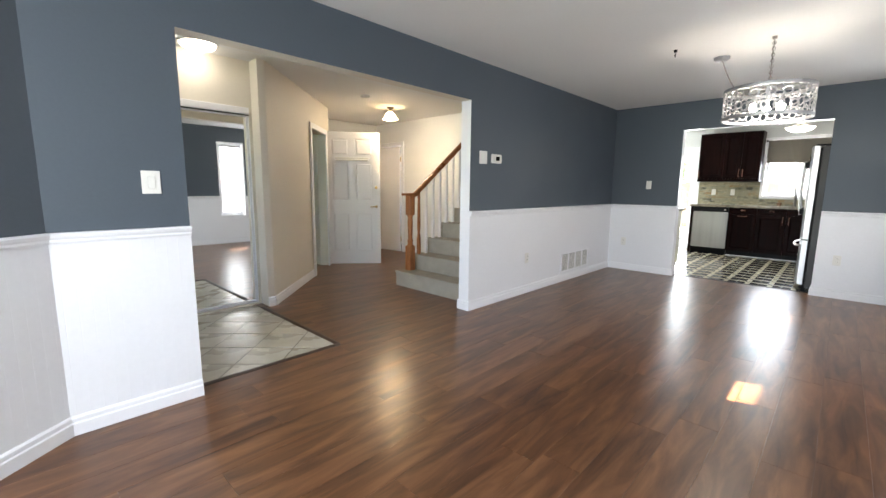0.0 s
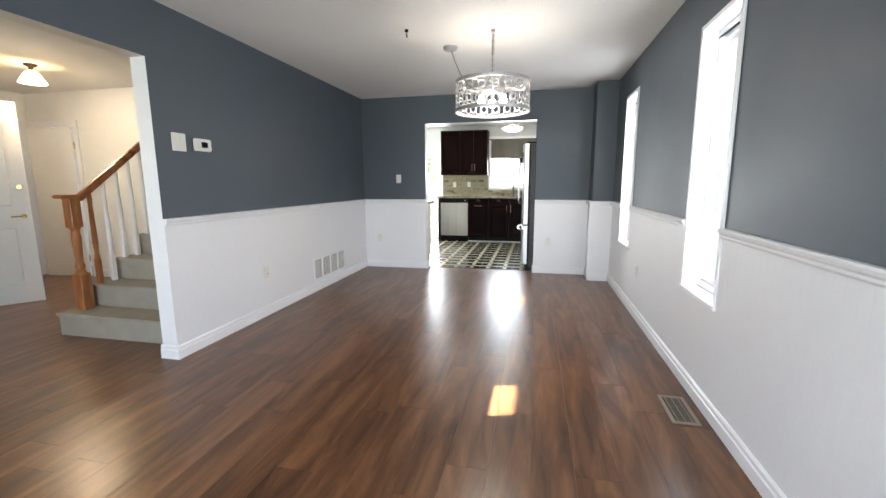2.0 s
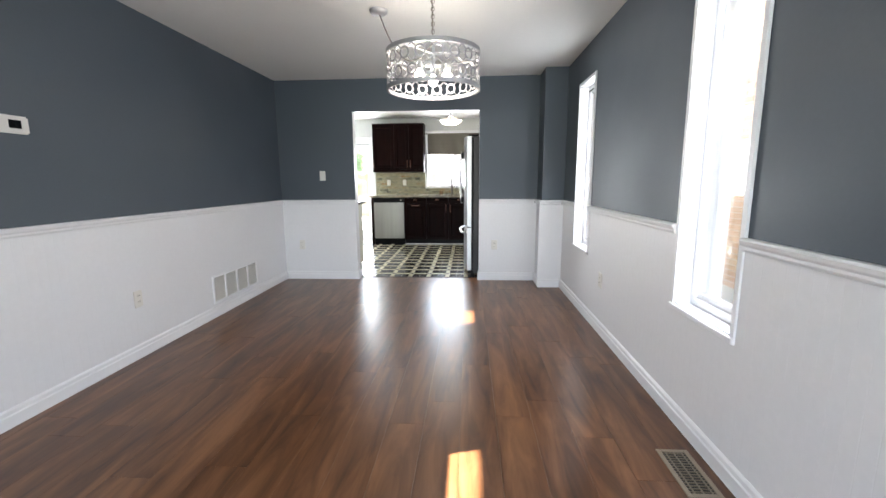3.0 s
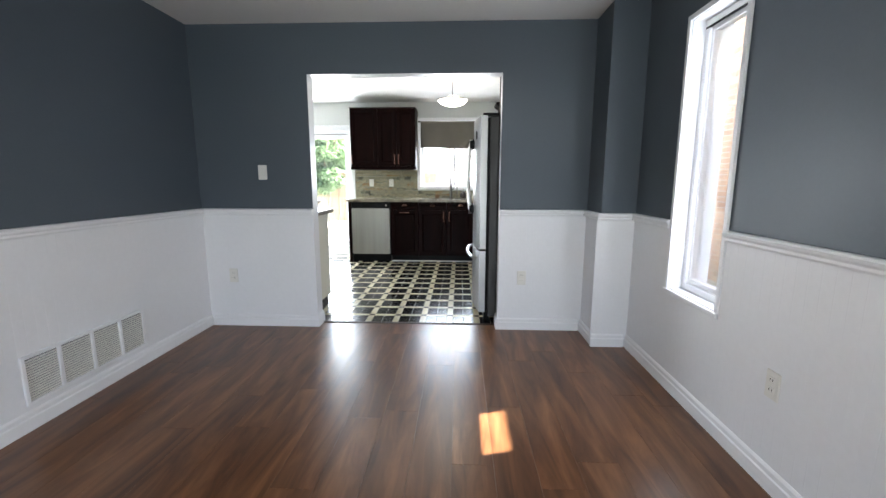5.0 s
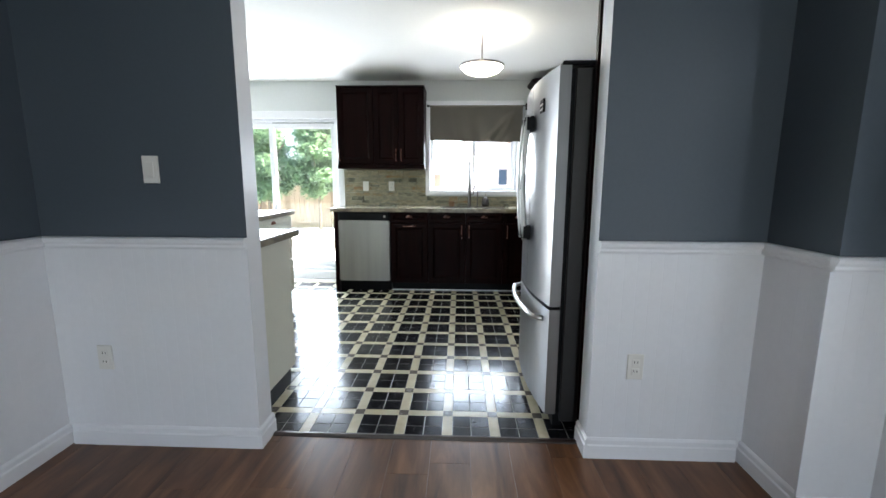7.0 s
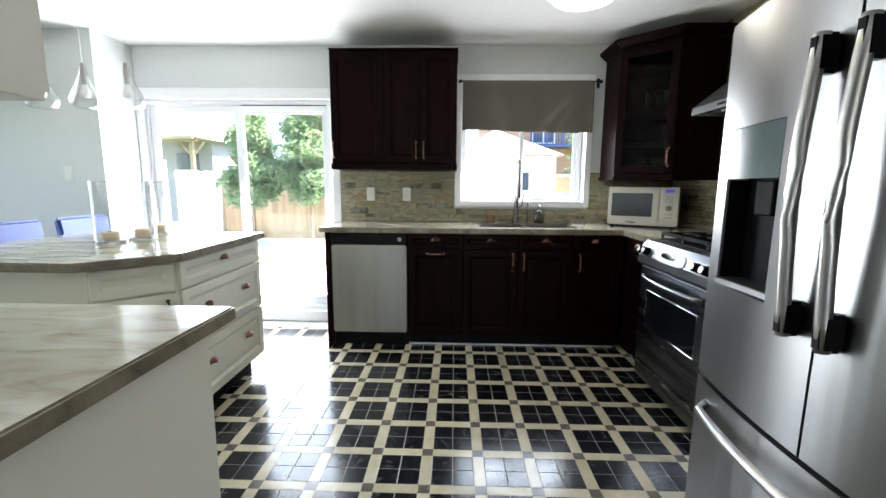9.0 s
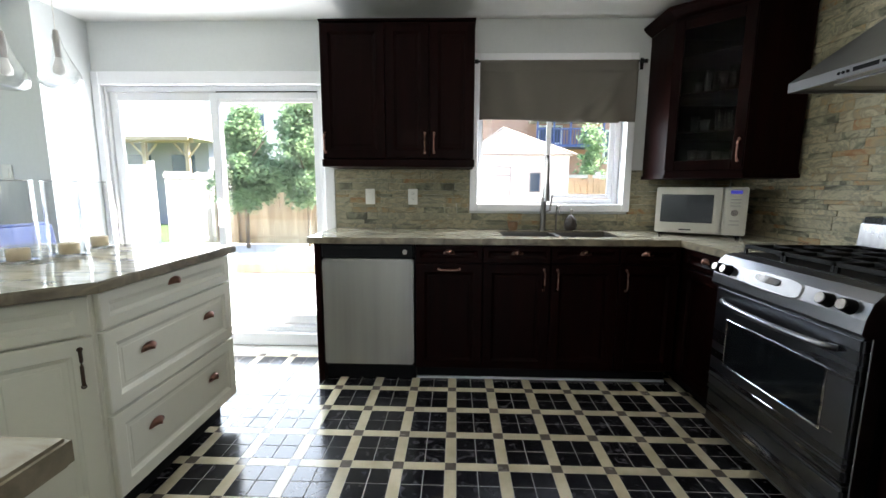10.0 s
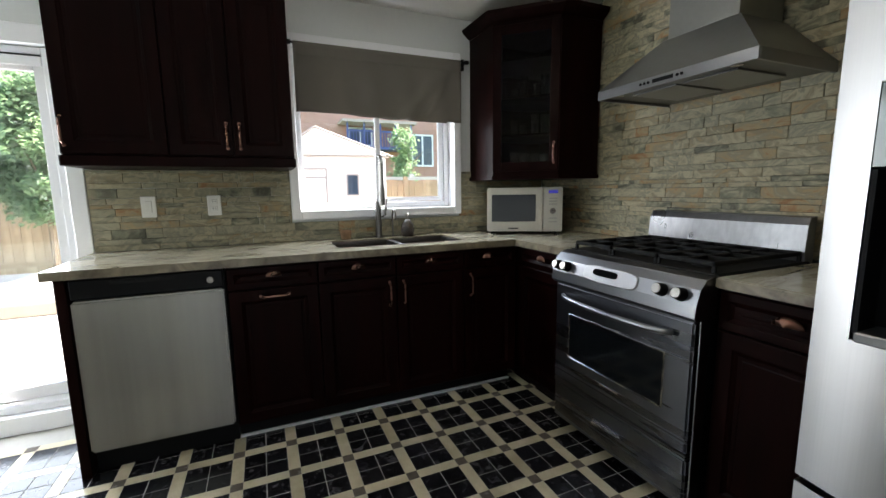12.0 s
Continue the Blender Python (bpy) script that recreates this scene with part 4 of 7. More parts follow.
box(bm, 13.0, 13.15, 3.3, 5.5, -0.05, 0.10, 0.01)
part("timber", bm, CEDAR, pl)


def fence(name, a, b, h, material, label, pitch=0.15):
    a, b = Vector(a), Vector(b)
    L = (b - a).length
    u = (b - a) / L
    s = Vector((-u.y, u.x))
    t = thing(name, (a.x, a.y, -0.35), label, "fence")
    ang = math.atan2(u.y, u.x)
    n = int(L / pitch)
    bm = bmesh.new()
    box(bm, -pitch * 0.48, pitch * 0.48, -0.01, 0.01, 0, h)
    me = bpy.data.meshes.new("board")
    bm.to_mesh(me)
    bm.free()
    me.materials.append(material)
    for k in range(n):
        o = new("board", me)
        p = a + u * (k + 0.5) * pitch
        o.parent = t
        o.location = (p.x - a.x, p.y - a.y, random.uniform(-0.03, 0.03))
        o.rotation_euler = (0, 0, ang)
    for k in range(int(L / 2.2) + 1):
        p = a + u * min(L, k * 2.2) + s * 0.06
        bm = bmesh.new()
        box(bm, p.x - 0.045, p.x + 0.045, p.y - 0.045, p.y + 0.045, -0.35, h - 0.25)
        part("post", bm, material, t)
    bm = bmesh.new()
    obox(bm, Matrix.Translation((*((a + b) / 2 + s * 0.03), h - 0.45)) @ Matrix.Rotation(ang, 4, "Z"), L, 0.03, 0.09)
    obox(bm, Matrix.Translation((*((a + b) / 2 + s * 0.03), 0.0)) @ Matrix.Rotation(ang, 4, "Z"), L, 0.03, 0.09)
    part("rail", bm, material, t)


fence("fence", (17.2, -4.0), (17.2, 7.6), 1.85, CEDAR, "tall brown cedar board fence behind the trees")
# wood coloured near white to carry the glare of full sun
PALEWOOD = mat("glare_pale_wood", (0.66, 0.63, 0.58), 0.85, var=0.12, scale=3, fine=30, bump=0.3)
fence("fence", (15.6, 7.9), (15.6, 13.5), 2.05, PALEWOOD, "board fence coloured pale for sun glare")
rf = thing("rail_fence", (18.4, -2.2, -0.35), "pale timber post and rail fence beyond the shed", "fence")
for y in (-4.4, -3.4, -2.4, -1.4):
    bm = bmesh.new()
    box(bm, 18.34, 18.44, y - 0.06, y + 0.06, -0.35, 1.72)
    part("post", bm, PALEWOOD, rf)
for z in (0.75, 1.15, 1.55):
    bm = bmesh.new()
    box(bm, 18.30, 18.338, -4.6, -1.2, z, z + 0.09)
    part("rail", bm, PALEWOOD, rf)
fence("fence", (17.1, 7.6), (15.7, 7.8), 1.95, PALEWOOD, "board fence corner coloured pale for sun glare")


def tree(x, y, z0, h, r, seed, n=12000, label="", low=0.37):
    rnd = random.Random(seed)
    t = thing("tree", (x, y, z0), label or "small leafy maple tree in full sun by the fence", "tree")
    bm = bmesh.new()
    tube(bm, [(x, y, z0), (x + 0.03, y, z0 + h * 0.3), (x, y + 0.02, z0 + h * 0.75)], 0.045, 8)
    part("trunk", bm, BARK, t)
    for k in range(5):
        a = 2 * math.pi * k / 5 + rnd.random()
        zz = z0 + h * (0.3 + 0.09 * k)
        bm = bmesh.new()
        tube(bm, [(x, y, zz), (x + r * 0.4 * math.cos(a), y + r * 0.4 * math.sin(a), zz + h * 0.12), (x + r * 0.8 * math.cos(a), y + r * 0.8 * math.sin(a), zz + h * 0.2)], 0.016, 5)
        part("limb", bm, BARK, t)
    lob = []
    for i in range(40):
        f = (i + 0.5) / 40
        reach = r * min(1.0, 0.70 + 1.8 * f) * (1.0 - 0.55 * f)
        a, q = rnd.uniform(0, 6.283), reach * 0.78 * rnd.random() ** 0.4
        lob.append((q * math.cos(a), q * math.sin(a), low + (0.95 - low) * f, rnd.uniform(0.24, 0.36) * r))
    verts, faces = [], []
    for k in range(n):
        lx, ly, lz, lr = lob[k % len(lob)]
        d = Vector((rnd.gauss(0, 1), rnd.gauss(0, 1), rnd.gauss(0, 1))).normalized() * lr * (0.35 + 1.05 * rnd.random())
        d.z *= 0.72
        c = Vector((x + lx, y + ly, z0 + h * lz)) + d
        q = Euler((rnd.uniform(-0.9, 0.9), rnd.uniform(-0.9, 0.9), rnd.uniform(0, 6.3))).to_matrix()
        s = rnd.uniform(0.030, 0.062)
        b = len(verts)
        for px, py, pz in ((-s, 0, 0), (0, -s * 0.7, 0.01), (s, 0, 0), (0, s * 0.7, 0.01)):
            verts.append(c + q @ Vector((px, py, pz)) - Vector((x, y, z0)))
        faces.append((b, b + 1, b + 2, b + 3))
    me = bpy.data.meshes.new("crown")
    me.from_pydata(verts, [], faces)
    me.materials.append(LEAF)
    o = new("crown", me)
    o.parent = t


tree(15.6, 5.95, -0.35, 3.30, 0.74, 3, 15000)
tree(15.9, 4.70, -0.35, 3.60, 0.86, 7, 19000, "taller leafy maple tree in full sun by the fence")
tree(19.5, -2.6, -0.35, 3.6, 0.7, 11, 2600, "small leafy tree beyond the garden shed")

sh = thing("garden_shed", (16.8, 0.1, -0.35), "pale sided garden shed with a small dark window", "shed")
bm = bmesh.new()
box(bm, 15.7, 16.9, -0.9, 1.15, -0.35, 2.0)
part("wall", bm, SIDING, sh)
bm = bmesh.new()
a = [bm.verts.new(p) for p in ((15.6, -1.0, 1.98), (15.6, 1.25, 1.98), (15.6, 0.5, 2.5))]
b = [bm.verts.new(p) for p in ((17.05, -1.0, 1.98), (17.05, 1.25, 1.98), (17.05, 0.5, 2.5))]
bm.faces.new(a)
bm.faces.new(b)
for i in range(3):
    bm.faces.new((a[i], a[(i + 1) % 3], b[(i + 1) % 3], b[i]))
part("roof", bm, SIDING, sh)
bm = bmesh.new()
box(bm, 15.685, 15.70, -0.30, -0.10, 1.2, 1.58)
part("window", bm, WINDARK, sh)
SHEDTRIM = mat("shed_trim_tan", (0.38, 0.32, 0.29), 0.8, var=0.08)
bm = bmesh.new()
for q in ((-0.33, -0.30, 1.17, 1.61), (-0.10, -0.07, 1.17, 1.61), (-0.30, -0.10, 1.17, 1.20), (-0.30, -0.10, 1.58, 1.61)):
    box(bm, 15.675, 15.699, *q)
part("window_frame", bm, SHEDTRIM, sh)
bm = bmesh.new()
for p, q in (((15.58, -1.02, 1.96), (15.58, 0.5, 2.49)), ((15.58, 1.27, 1.96), (15.58, 0.5, 2.49)), ((15.64, -0.95, 1.95), (15.64, 1.2, 1.95))):
    tube(bm, [p, q], 0.022, 4)
part("fascia", bm, SHEDTRIM, sh)
bm = bmesh.new()
for q in ((0.30, 0.33, -0.3, 1.72), (0.92, 0.95, -0.3, 1.72), (0.33, 0.92, 1.69, 1.72), (0.33, 0.92, 1.52, 1.55)):
    box(bm, 15.68, 15.699, *q)
part("door_trim", bm, SHEDTRIM, sh)


def house(name, x0, x1, y0, y1, h, wallm, label, wins, roof=2.0):
    """A two-storey house with eaves, a hipped roof and windows on the side that faces the kitchen."""
    t = thing(name, ((x0 + x1) / 2, (y0 + y1) / 2, -0.35), label, "house")
    bm = bmesh.new()
    box(bm, x0, x1, y0, y1, -0.35, h)
    part("wall", bm, wallm, t)
    bm = bmesh.new()
    e = 0.5
    base = [bm.verts.new(p) for p in ((x0 - e, y0 - e, h), (x1 + e, y0 - e, h), (x1 + e, y1 + e, h), (x0 - e, y1 + e, h))]
    in_ = min(x1 - x0, y1 - y0) / 2
    if y1 - y0 > x1 - x0:
        top = [bm.verts.new(p) for p in (((x0 + x1) / 2, y0 + in_, h + roof), ((x0 + x1) / 2, y1 - in_, h + roof))]
        bm.faces.new((base[0], base[1], top[0]))
        bm.faces.new((base[2], base[3], top[1]))
        bm.faces.new((base[1], base[2], top[1], top[0]))
        bm.faces.new((base[3], base[0], top[0], top[1]))
    else:
        top = [bm.verts.new(p) for p in ((x0 + in_, (y0 + y1) / 2, h + roof), (x1 - in_, (y0 + y1) / 2, h + roof))]
        bm.faces.new((base[3], base[0], top[0]))
        bm.faces.new((base[1], base[2], top[1]))
        bm.faces.new((base[0], base[1], top[1], top[0]))
        bm.faces.new((base[2], base[3], top[0], top[1]))
    bm.faces.new(base)
    part("roof", bm, ROOFM, t)
    for yc, zc, w, hh in wins:
        wd = thing("window", (x0, yc, zc), parent=t)
        bm = bmesh.new()
        for q in ((-w / 2 - 0.08, -w / 2, -hh / 2 - 0.08, hh / 2 + 0.08), (w / 2, w / 2 + 0.08, -hh / 2 - 0.08, hh / 2 + 0.08), (-w / 2, w / 2, -hh / 2 - 0.08, -hh / 2), (-w / 2, w / 2, hh / 2, hh / 2 + 0.08), (-0.04, 0.04, -hh / 2, hh / 2)):
            box(bm, x0 - 0.06, x0, yc + q[0], yc + q[1], zc + q[2], zc + q[3])
        part("frame", bm, WHITE, wd)
        bm = bmesh.new()
        box(bm, x0 - 0.02, x0 - 0.003, yc - w / 2, yc + w / 2, zc - hh / 2, zc + hh / 2)
        part("pane", bm, WINDARK, wd)
    return t


house("house", 34, 42, 8, 22, 7.2, SIDING, "pale two-storey house beyond the garden", [(14.2, 5.35, 0.8, 1.2), (19.3, 5.3, 0.9, 1.2)])
house("house", 27, 35, -16, -0.2, 5.6, BRICKR, "red brick two-storey house behind the shed", [(-6.0, 3.2, 1.0, 1.4), (-2.9, 3.75, 1.0, 0.7), (-9.4, 2.9, 1.3, 1.6)])
bl = thing("balcony", (26.4, -3.6, 3.2), "dark blue roofed balcony on the red brick house", "balcony")
NAVY = mat("blue_painted_timber", (0.07, 0.09, 0.24), 0.6, var=0.1)
bm = bmesh.new()
box(bm, 25.9, 27.0, -5.1, -2.1, 3.10, 3.22)
part("deck", bm, NAVY, bl)
bm = bmesh.new()
box(bm, 25.8, 27.0, -5.3, -1.9, 4.25, 4.37)
part("roof", bm, ROOFM, bl)
for k in range(5):
    bm = bmesh.new()
    y = -5.06 + k * 0.73
    box(bm, 25.92, 26.0, y - 0.04, y + 0.04, 3.22, 4.25)
    part("post", bm, NAVY, bl)
bm = bmesh.new()
box(bm, 25.93, 25.98, -5.06, -2.14, 3.86, 3.93)
part("rail", bm, NAVY, bl)
for k in range(24):
    bm = bmesh.new()
    y = -5.0 + k * 0.124
    box(bm, 25.945, 25.965, y - 0.02, y + 0.02, 3.22, 3.86)
    part("baluster", bm, NAVY, bl)
gz = thing("garden_pavilion", (24.5, 15.0, -0.35), "low garden pavilion with brown eaves and dark windows beyond the fence", "pavilion")
for y in (11.9, 13.6, 15.4, 17.2, 19.0):
    bm = bmesh.new()
    box(bm, 22.93, 23.07, y - 0.07, y + 0.07, -0.35, 2.95)
    part("post", bm, CEDAR, gz)
    for s in (-1, 1):
        bm = bmesh.new()
        tube(bm, [(23.0, y, 2.35), (23.0, y + s * 0.5, 2.92)], 0.045, 4)
        part("brace", bm, CEDAR, gz)
bm = bmesh.new()
box(bm, 22.9, 23.1, 11.7, 19.3, 2.95, 3.12)
part("beam", bm, CEDAR, gz)
bm = bmesh.new()
box(bm, 24.4, 26.4, 11.9, 19.1, -0.35, 3.1)
part("wall", bm, mat("lilac_grey_siding", (0.30, 0.28, 0.31), 0.8, var=0.05), gz)
for y in (13.0, 14.9, 16.8):
    bm = bmesh.new()
    box(bm, 24.38, 24.398, y - 0.5, y + 0.5, 1.5, 2.6)
    part("window", bm, WINDARK, gz)
bm = bmesh.new()
v = [bm.verts.new(p) for p in ((22.5, 11.5, 3.10), (26.8, 11.5, 3.10), (24.9, 11.9, 4.35), (22.5, 19.5, 3.10), (26.8, 19.5, 3.10), (24.9, 19.1, 4.35))]
for q in ((0, 1, 2), (3, 5, 4), (0, 2, 5, 3), (1, 4, 5, 2), (0, 3, 4, 1)):
    bm.faces.new([v[i] for i in q])
part("roof", bm, ROOFM, gz)
bm = bmesh.new()
box(bm, 22.44, 22.5, 11.5, 19.5, 3.0, 3.13)
part("fascia", bm, CEDAR, gz)

# the house next door, close beside the narrow windows
nb = thing("neighbour_house", (3.5, -5.0, -0.35), "orange brick house standing close beside the windows", "house")
bm = bmesh.new()
box(bm, -6, 12.2, -9, -2.62, -0.35, 3.99)
part("wall", bm, MORTAR, nb)
bm = bmesh.new()
box(bm, -6.4, 12.6, -9.4, -2.32, 3.99, SUN_EAVE - 0.002)
part("eave", bm, WHITE, nb)
bm = bmesh.new()
P = [(-6.4, -9.4, SUN_EAVE), (12.6, -9.4, SUN_EAVE), (12.6, -2.34, SUN_EAVE), (-6.4, -2.34, SUN_EAVE), (-6.4, -5.9, SUN_EAVE + 2.0), (12.6, -5.9, SUN_EAVE + 2.0)]
v = [bm.verts.new(p) for p in P]
bm.faces.new((v[0], v[1], v[5], v[4]))
bm.faces.new((v[2], v[3], v[4], v[5]))
bm.faces.new((v[3], v[0], v[4]))
bm.faces.new((v[1], v[2], v[5]))
bm.faces.new((v[0], v[1], v[2], v[3]))
part("roof", bm, ROOFM, nb)

# ---- kitchen cabinets ----
def panel_door(m, w, h, material, parent, name="door", label="", rail=0.055):
    """A framed door or drawer front with a moulded recessed panel, in one shell, on the face frame m."""
    bm = bmesh.new()
    r = min(rail, h * 0.28)

    def loop(inset, out):
        return [bm.verts.new(m @ Vector((sx * (w / 2 - inset), out, sz * (h / 2 - inset)))) for sx, sz in ((-1, -1), (1, -1), (1, 1), (-1, 1))]
    rows = [loop(0, 0.001), loop(0, 0.018), loop(0.003, 0.021), loop(r, 0.021), loop(r + 0.004, 0.017), loop(r + 0.012, 0.013), loop(r + 0.016, 0.010), loop(r + 0.030, 0.010), loop(r + 0.034, 0.0115)]
    for P, Q in zip(rows, rows[1:]):
        for i in range(4):
            bm.faces.new((P[i], P[(i + 1) % 4], Q[(i + 1) % 4], Q[i]))
    bm.faces.new(rows[-1])
    bm.faces.new(rows[0])
    return part(name, bm, material, parent, label)


def bar_pull(m, x, z, L, parent, vertical=True, material=None, stand=0.030, r=0.0055):
    """An arched bar handle."""
    bm = bmesh.new()
    pts = []
    for i in range(9):
        f = i / 8 - 0.5
        o = 0.020 + stand * min(1, (0.25 - f * f) * 9)
        p = (x, o, z + f * L) if vertical else (x + f * L, o, z)
        pts.append(m @ Vector(p))
    tube(bm, pts, r, 7)
    for f in (-0.5, 0.5):
        p = m @ Vector((x, 0.021, z + f * L) if vertical else (x + f * L, 0.021, z))
        q = m @ Vector((x, 0.027, z + f * L) if vertical else (x + f * L, 0.027, z))
        cyl(bm, p, q, 0.009, 0.007, 10)
    return part("handle", bm, material or COPPER, parent)


def cup_pull(m, x, z, parent, w=0.085, material=None):
    """A half-round cup handle, open below."""
    bm = bmesh.new()
    rows = []
    for i in range(7):
        v = math.pi / 2 * i / 6
        row = []
        for k in range(13):
            u = math.pi * k / 12
            row.append(bm.verts.new(m @ Vector((x + w / 2 * math.cos(u) * math.cos(v * 0.98), 0.021 + 0.026 * math.sin(v) * (0.35 + 0.65 * math.sin(u)), z - 0.004 + 0.030 * math.sin(u) * math.cos(v * 0.98)))))
        rows.append(row)
    for a, b in zip(rows, rows[1:]):
        for k in range(12):
            bm.faces.new((a[k], a[k + 1], b[k + 1], b[k]))
    bmesh.ops.solidify(bm, geom=bm.faces[:], thickness=0.002)
    return part("handle", bm, material or COPPER, parent, smooth=True)


def carcass(t, x0, x1, y0, y1, z0, z1, material, toe=None, name="body"):
    bm = bmesh.new()
    box(bm, x0, x1, y0, y1, z0, z1, 0.002)
    part(name, bm, material, t)
    if toe:
        bm = bmesh.new()
        box(bm, *toe, 0.0, z0 - 0.001)
        part("toe_kick", bm, BLACKP, t)


TC, CT = 0.918, 0.958    # under and over the worktop
XC = 9.385                # front of the back run
OUTB = (-1, 0)
GR = "dark base cabinets"
# end panel beside the dishwasher
t = thing("end_panel", (9.66, 2.335, 0), "dark espresso wood end panel beside the dishwasher", "cabinet panel")
bm = bmesh.new()
box(bm, XC - 0.01, XB - 0.002, 2.305, 2.345, 0.0, TC, 0.002)
part("panel", bm, DARKWOOD, t)
for k, (ya, yb) in enumerate(((1.70, 1.275), (1.275, 0.852), (0.852, 0.43), (0.43, 0.06))):
    w = ya - yb
    t = thing("base_cabinet", (9.66, (ya + yb) / 2, 0), "dark espresso base cabinet with drawer and framed door", "cabinet", GR)
    carcass(t, XC, XB - 0.002, yb + 0.001, ya - 0.001, 0.10, TC, DARKWOOD, (XC + 0.07, XB - 0.002, yb, ya))
    m = face_matrix(XC, (ya + yb) / 2, 0, OUTB)
    T = Matrix.Translation
    dd = panel_door(m @ T((0, 0, 0.857)), w - 0.006, 0.105, DARKWOOD, t, "drawer_front", rail=0.03)
    cup_pull(m, 0.0 if k < 3 else 0.02, 0.862, dd, 0.075)
    dd = panel_door(m @ T((0, 0, 0.452)), w - 0.006, 0.69, DARKWOOD, t)
    if k == 0:
        bar_pull(m, 0, 0.762, 0.13, dd, False)
    else:
        bar_pull(m, {1: -0.17, 2: 0.17, 3: 0.14}[k], 0.70, 0.13, dd)
    bm = bmesh.new()
    box(bm, XC + 0.055, XC + 0.069, yb, ya, 0.0, 0.012)
    part("toe_strip", bm, WHITE, t)
# dishwasher
t = thing("dishwasher", (9.66, 2.0, 0), "stainless steel dishwasher with a black control strip", "dishwasher")
carcass(t, XC + 0.02, XB - 0.002, 1.705, 2.30, 0.10, TC, BLACKP, (XC + 0.05, XB - 0.002, 1.705, 2.30))
bm = bmesh.new()
box(bm, XC - 0.03, XC + 0.019, 1.712, 2.293, 0.125, 0.822, 0.010, segs=2)
dwd = part("door", bm, DWSTEEL, t, "brushed steel door")
bm = bmesh.new()
box(bm, XC - 0.022, XC + 0.019, 1.712, 2.293, 0.826, TC - 0.004, 0.006)
part("control_strip", bm, BLACKP, t)
bm = bmesh.new()
cyl(bm, (XC - 0.030, 1.765, 0.868), (XC - 0.021, 1.765, 0.868), 0.014, 0.016, 16)
part("badge_button", bm, NICKEL, t)
bm = bmesh.new()
box(bm, XC - 0.026, XC - 0.0215, 1.90, 2.15, 0.885, 0.900, 0.001)
part("grip", bm, BLACKI, t)
# corner and right run
YC = 0.04
t = thing("corner_base_cabinet", (9.68, -0.28, 0), "dark espresso corner base cabinet with a small drawer and door", "cabinet", GR)
carcass(t, 8.885, XB - 0.002, YR + 0.002, YC, 0.10, TC, DARKWOOD, (8.885, XB - 0.002, YR + 0.002, YC - 0.07))
m = face_matrix(9.11, YC, 0, (0, 1))
dd = panel_door(m @ Matrix.Translation((0, 0, 0.857)), 0.43, 0.105, DARKWOOD, t, "drawer_front", rail=0.03)
cup_pull(m, 0, 0.862, dd, 0.075)
panel_door(m @ Matrix.Translation((0, 0, 0.452)), 0.43, 0.69, DARKWOOD, t)
t = thing("base_cabinet", (7.87, -0.28, 0), "dark espresso base cabinet between the range and the refrigerator", "cabinet", GR)
carcass(t, 7.655, 8.085, YR + 0.002, YC, 0.10, TC, DARKWOOD, (7.655, 8.085, YR + 0.002, YC - 0.07))
m = face_matrix(7.87, YC, 0, (0, 1))
dd = panel_door(m @ Matrix.Translation((0, 0, 0.842)), 0.42, 0.135, DARKWOOD, t, "drawer_front", rail=0.03)
cup_pull(m, 0, 0.845, dd, 0.09)
panel_door(m @ Matrix.Translation((0, 0, 0.437)), 0.42, 0.66, DARKWOOD, t)


def edged(o):
    """Gives the upright faces of a stone top its rough edge."""
    for f in o.data.polygons:
        f.material_index = int(abs(f.normal.z) < 0.5)
    return o


def slab_top(t, poly):
    """A stone top with eased edges."""
    bm = bmesh.new()
    prism(bm, poly, TC + 0.001, CT)
    es = [e for e in bm.edges if abs(e.verts[0].co.z - e.verts[1].co.z) < 1e-6]
    bmesh.ops.bevel(bm, geom=es, offset=0.005, segments=2, affect="EDGES")
    return edged(part("worktop", bm, [COUNTER, EDGE], t))


# L-shaped stone worktop with the sink's cut-out
t = thing("countertop", (9.7, 1.2, TC), "continuous pale veined stone countertop along two walls, glossy", "countertop")
SX0, SX1, SY0, SY1 = 9.50, 9.86, 0.36, 1.14
XW = XB - 0.002
bm = bmesh.new()
xf = 9.355
outer = [(xf, 2.38), (xf, 0.075), (8.88, 0.075), (8.88, YR + 0.002), (XW, YR + 0.002), (XW, 2.38)]
ring = [(SX0, SY0), (SX1, SY0), (SX1, SY1), (SX0, SY1)]
for z, flip in ((CT, 1), (TC + 0.001, 0)):
    f = lambda p: bm.verts.new((p[0], p[1], z))
    for q in ([(xf, 2.38), (xf, SY1), (XW, SY1), (XW, 2.38)], [(xf, SY1), (xf, SY0), (SX0, SY0), (SX0, SY1)], [(SX1, SY1), (SX1, SY0), (XW, SY0), (XW, SY1)], [(xf, SY0), (xf, 0.075), (XW, 0.075), (XW, SY0)], [(8.88, 0.075), (8.88, YR + 0.002), (XW, YR + 0.002), (XW, 0.075)]):
        bm.faces.new([f(p) for p in q])
for loop in (outer, ring):
    for i in range(len(loop)):
        a, b = loop[i], loop[(i + 1) % len(loop)]
        bm.faces.new([bm.verts.new(v) for v in ((*a, TC + 0.001), (*b, TC + 0.001), (*b, CT), (*a, CT))])
bmesh.ops.remove_doubles(bm, verts=bm.verts, dist=1e-5)
edged(part("worktop", bm, [COUNTER, EDGE], t))
t = thing("countertop", (7.87, -0.26, TC), "small pale veined stone countertop beside the range", "countertop")
slab_top(t, [(7.645, YR + 0.002), (8.09, YR + 0.002), (8.09, 0.075), (7.645, 0.075)])
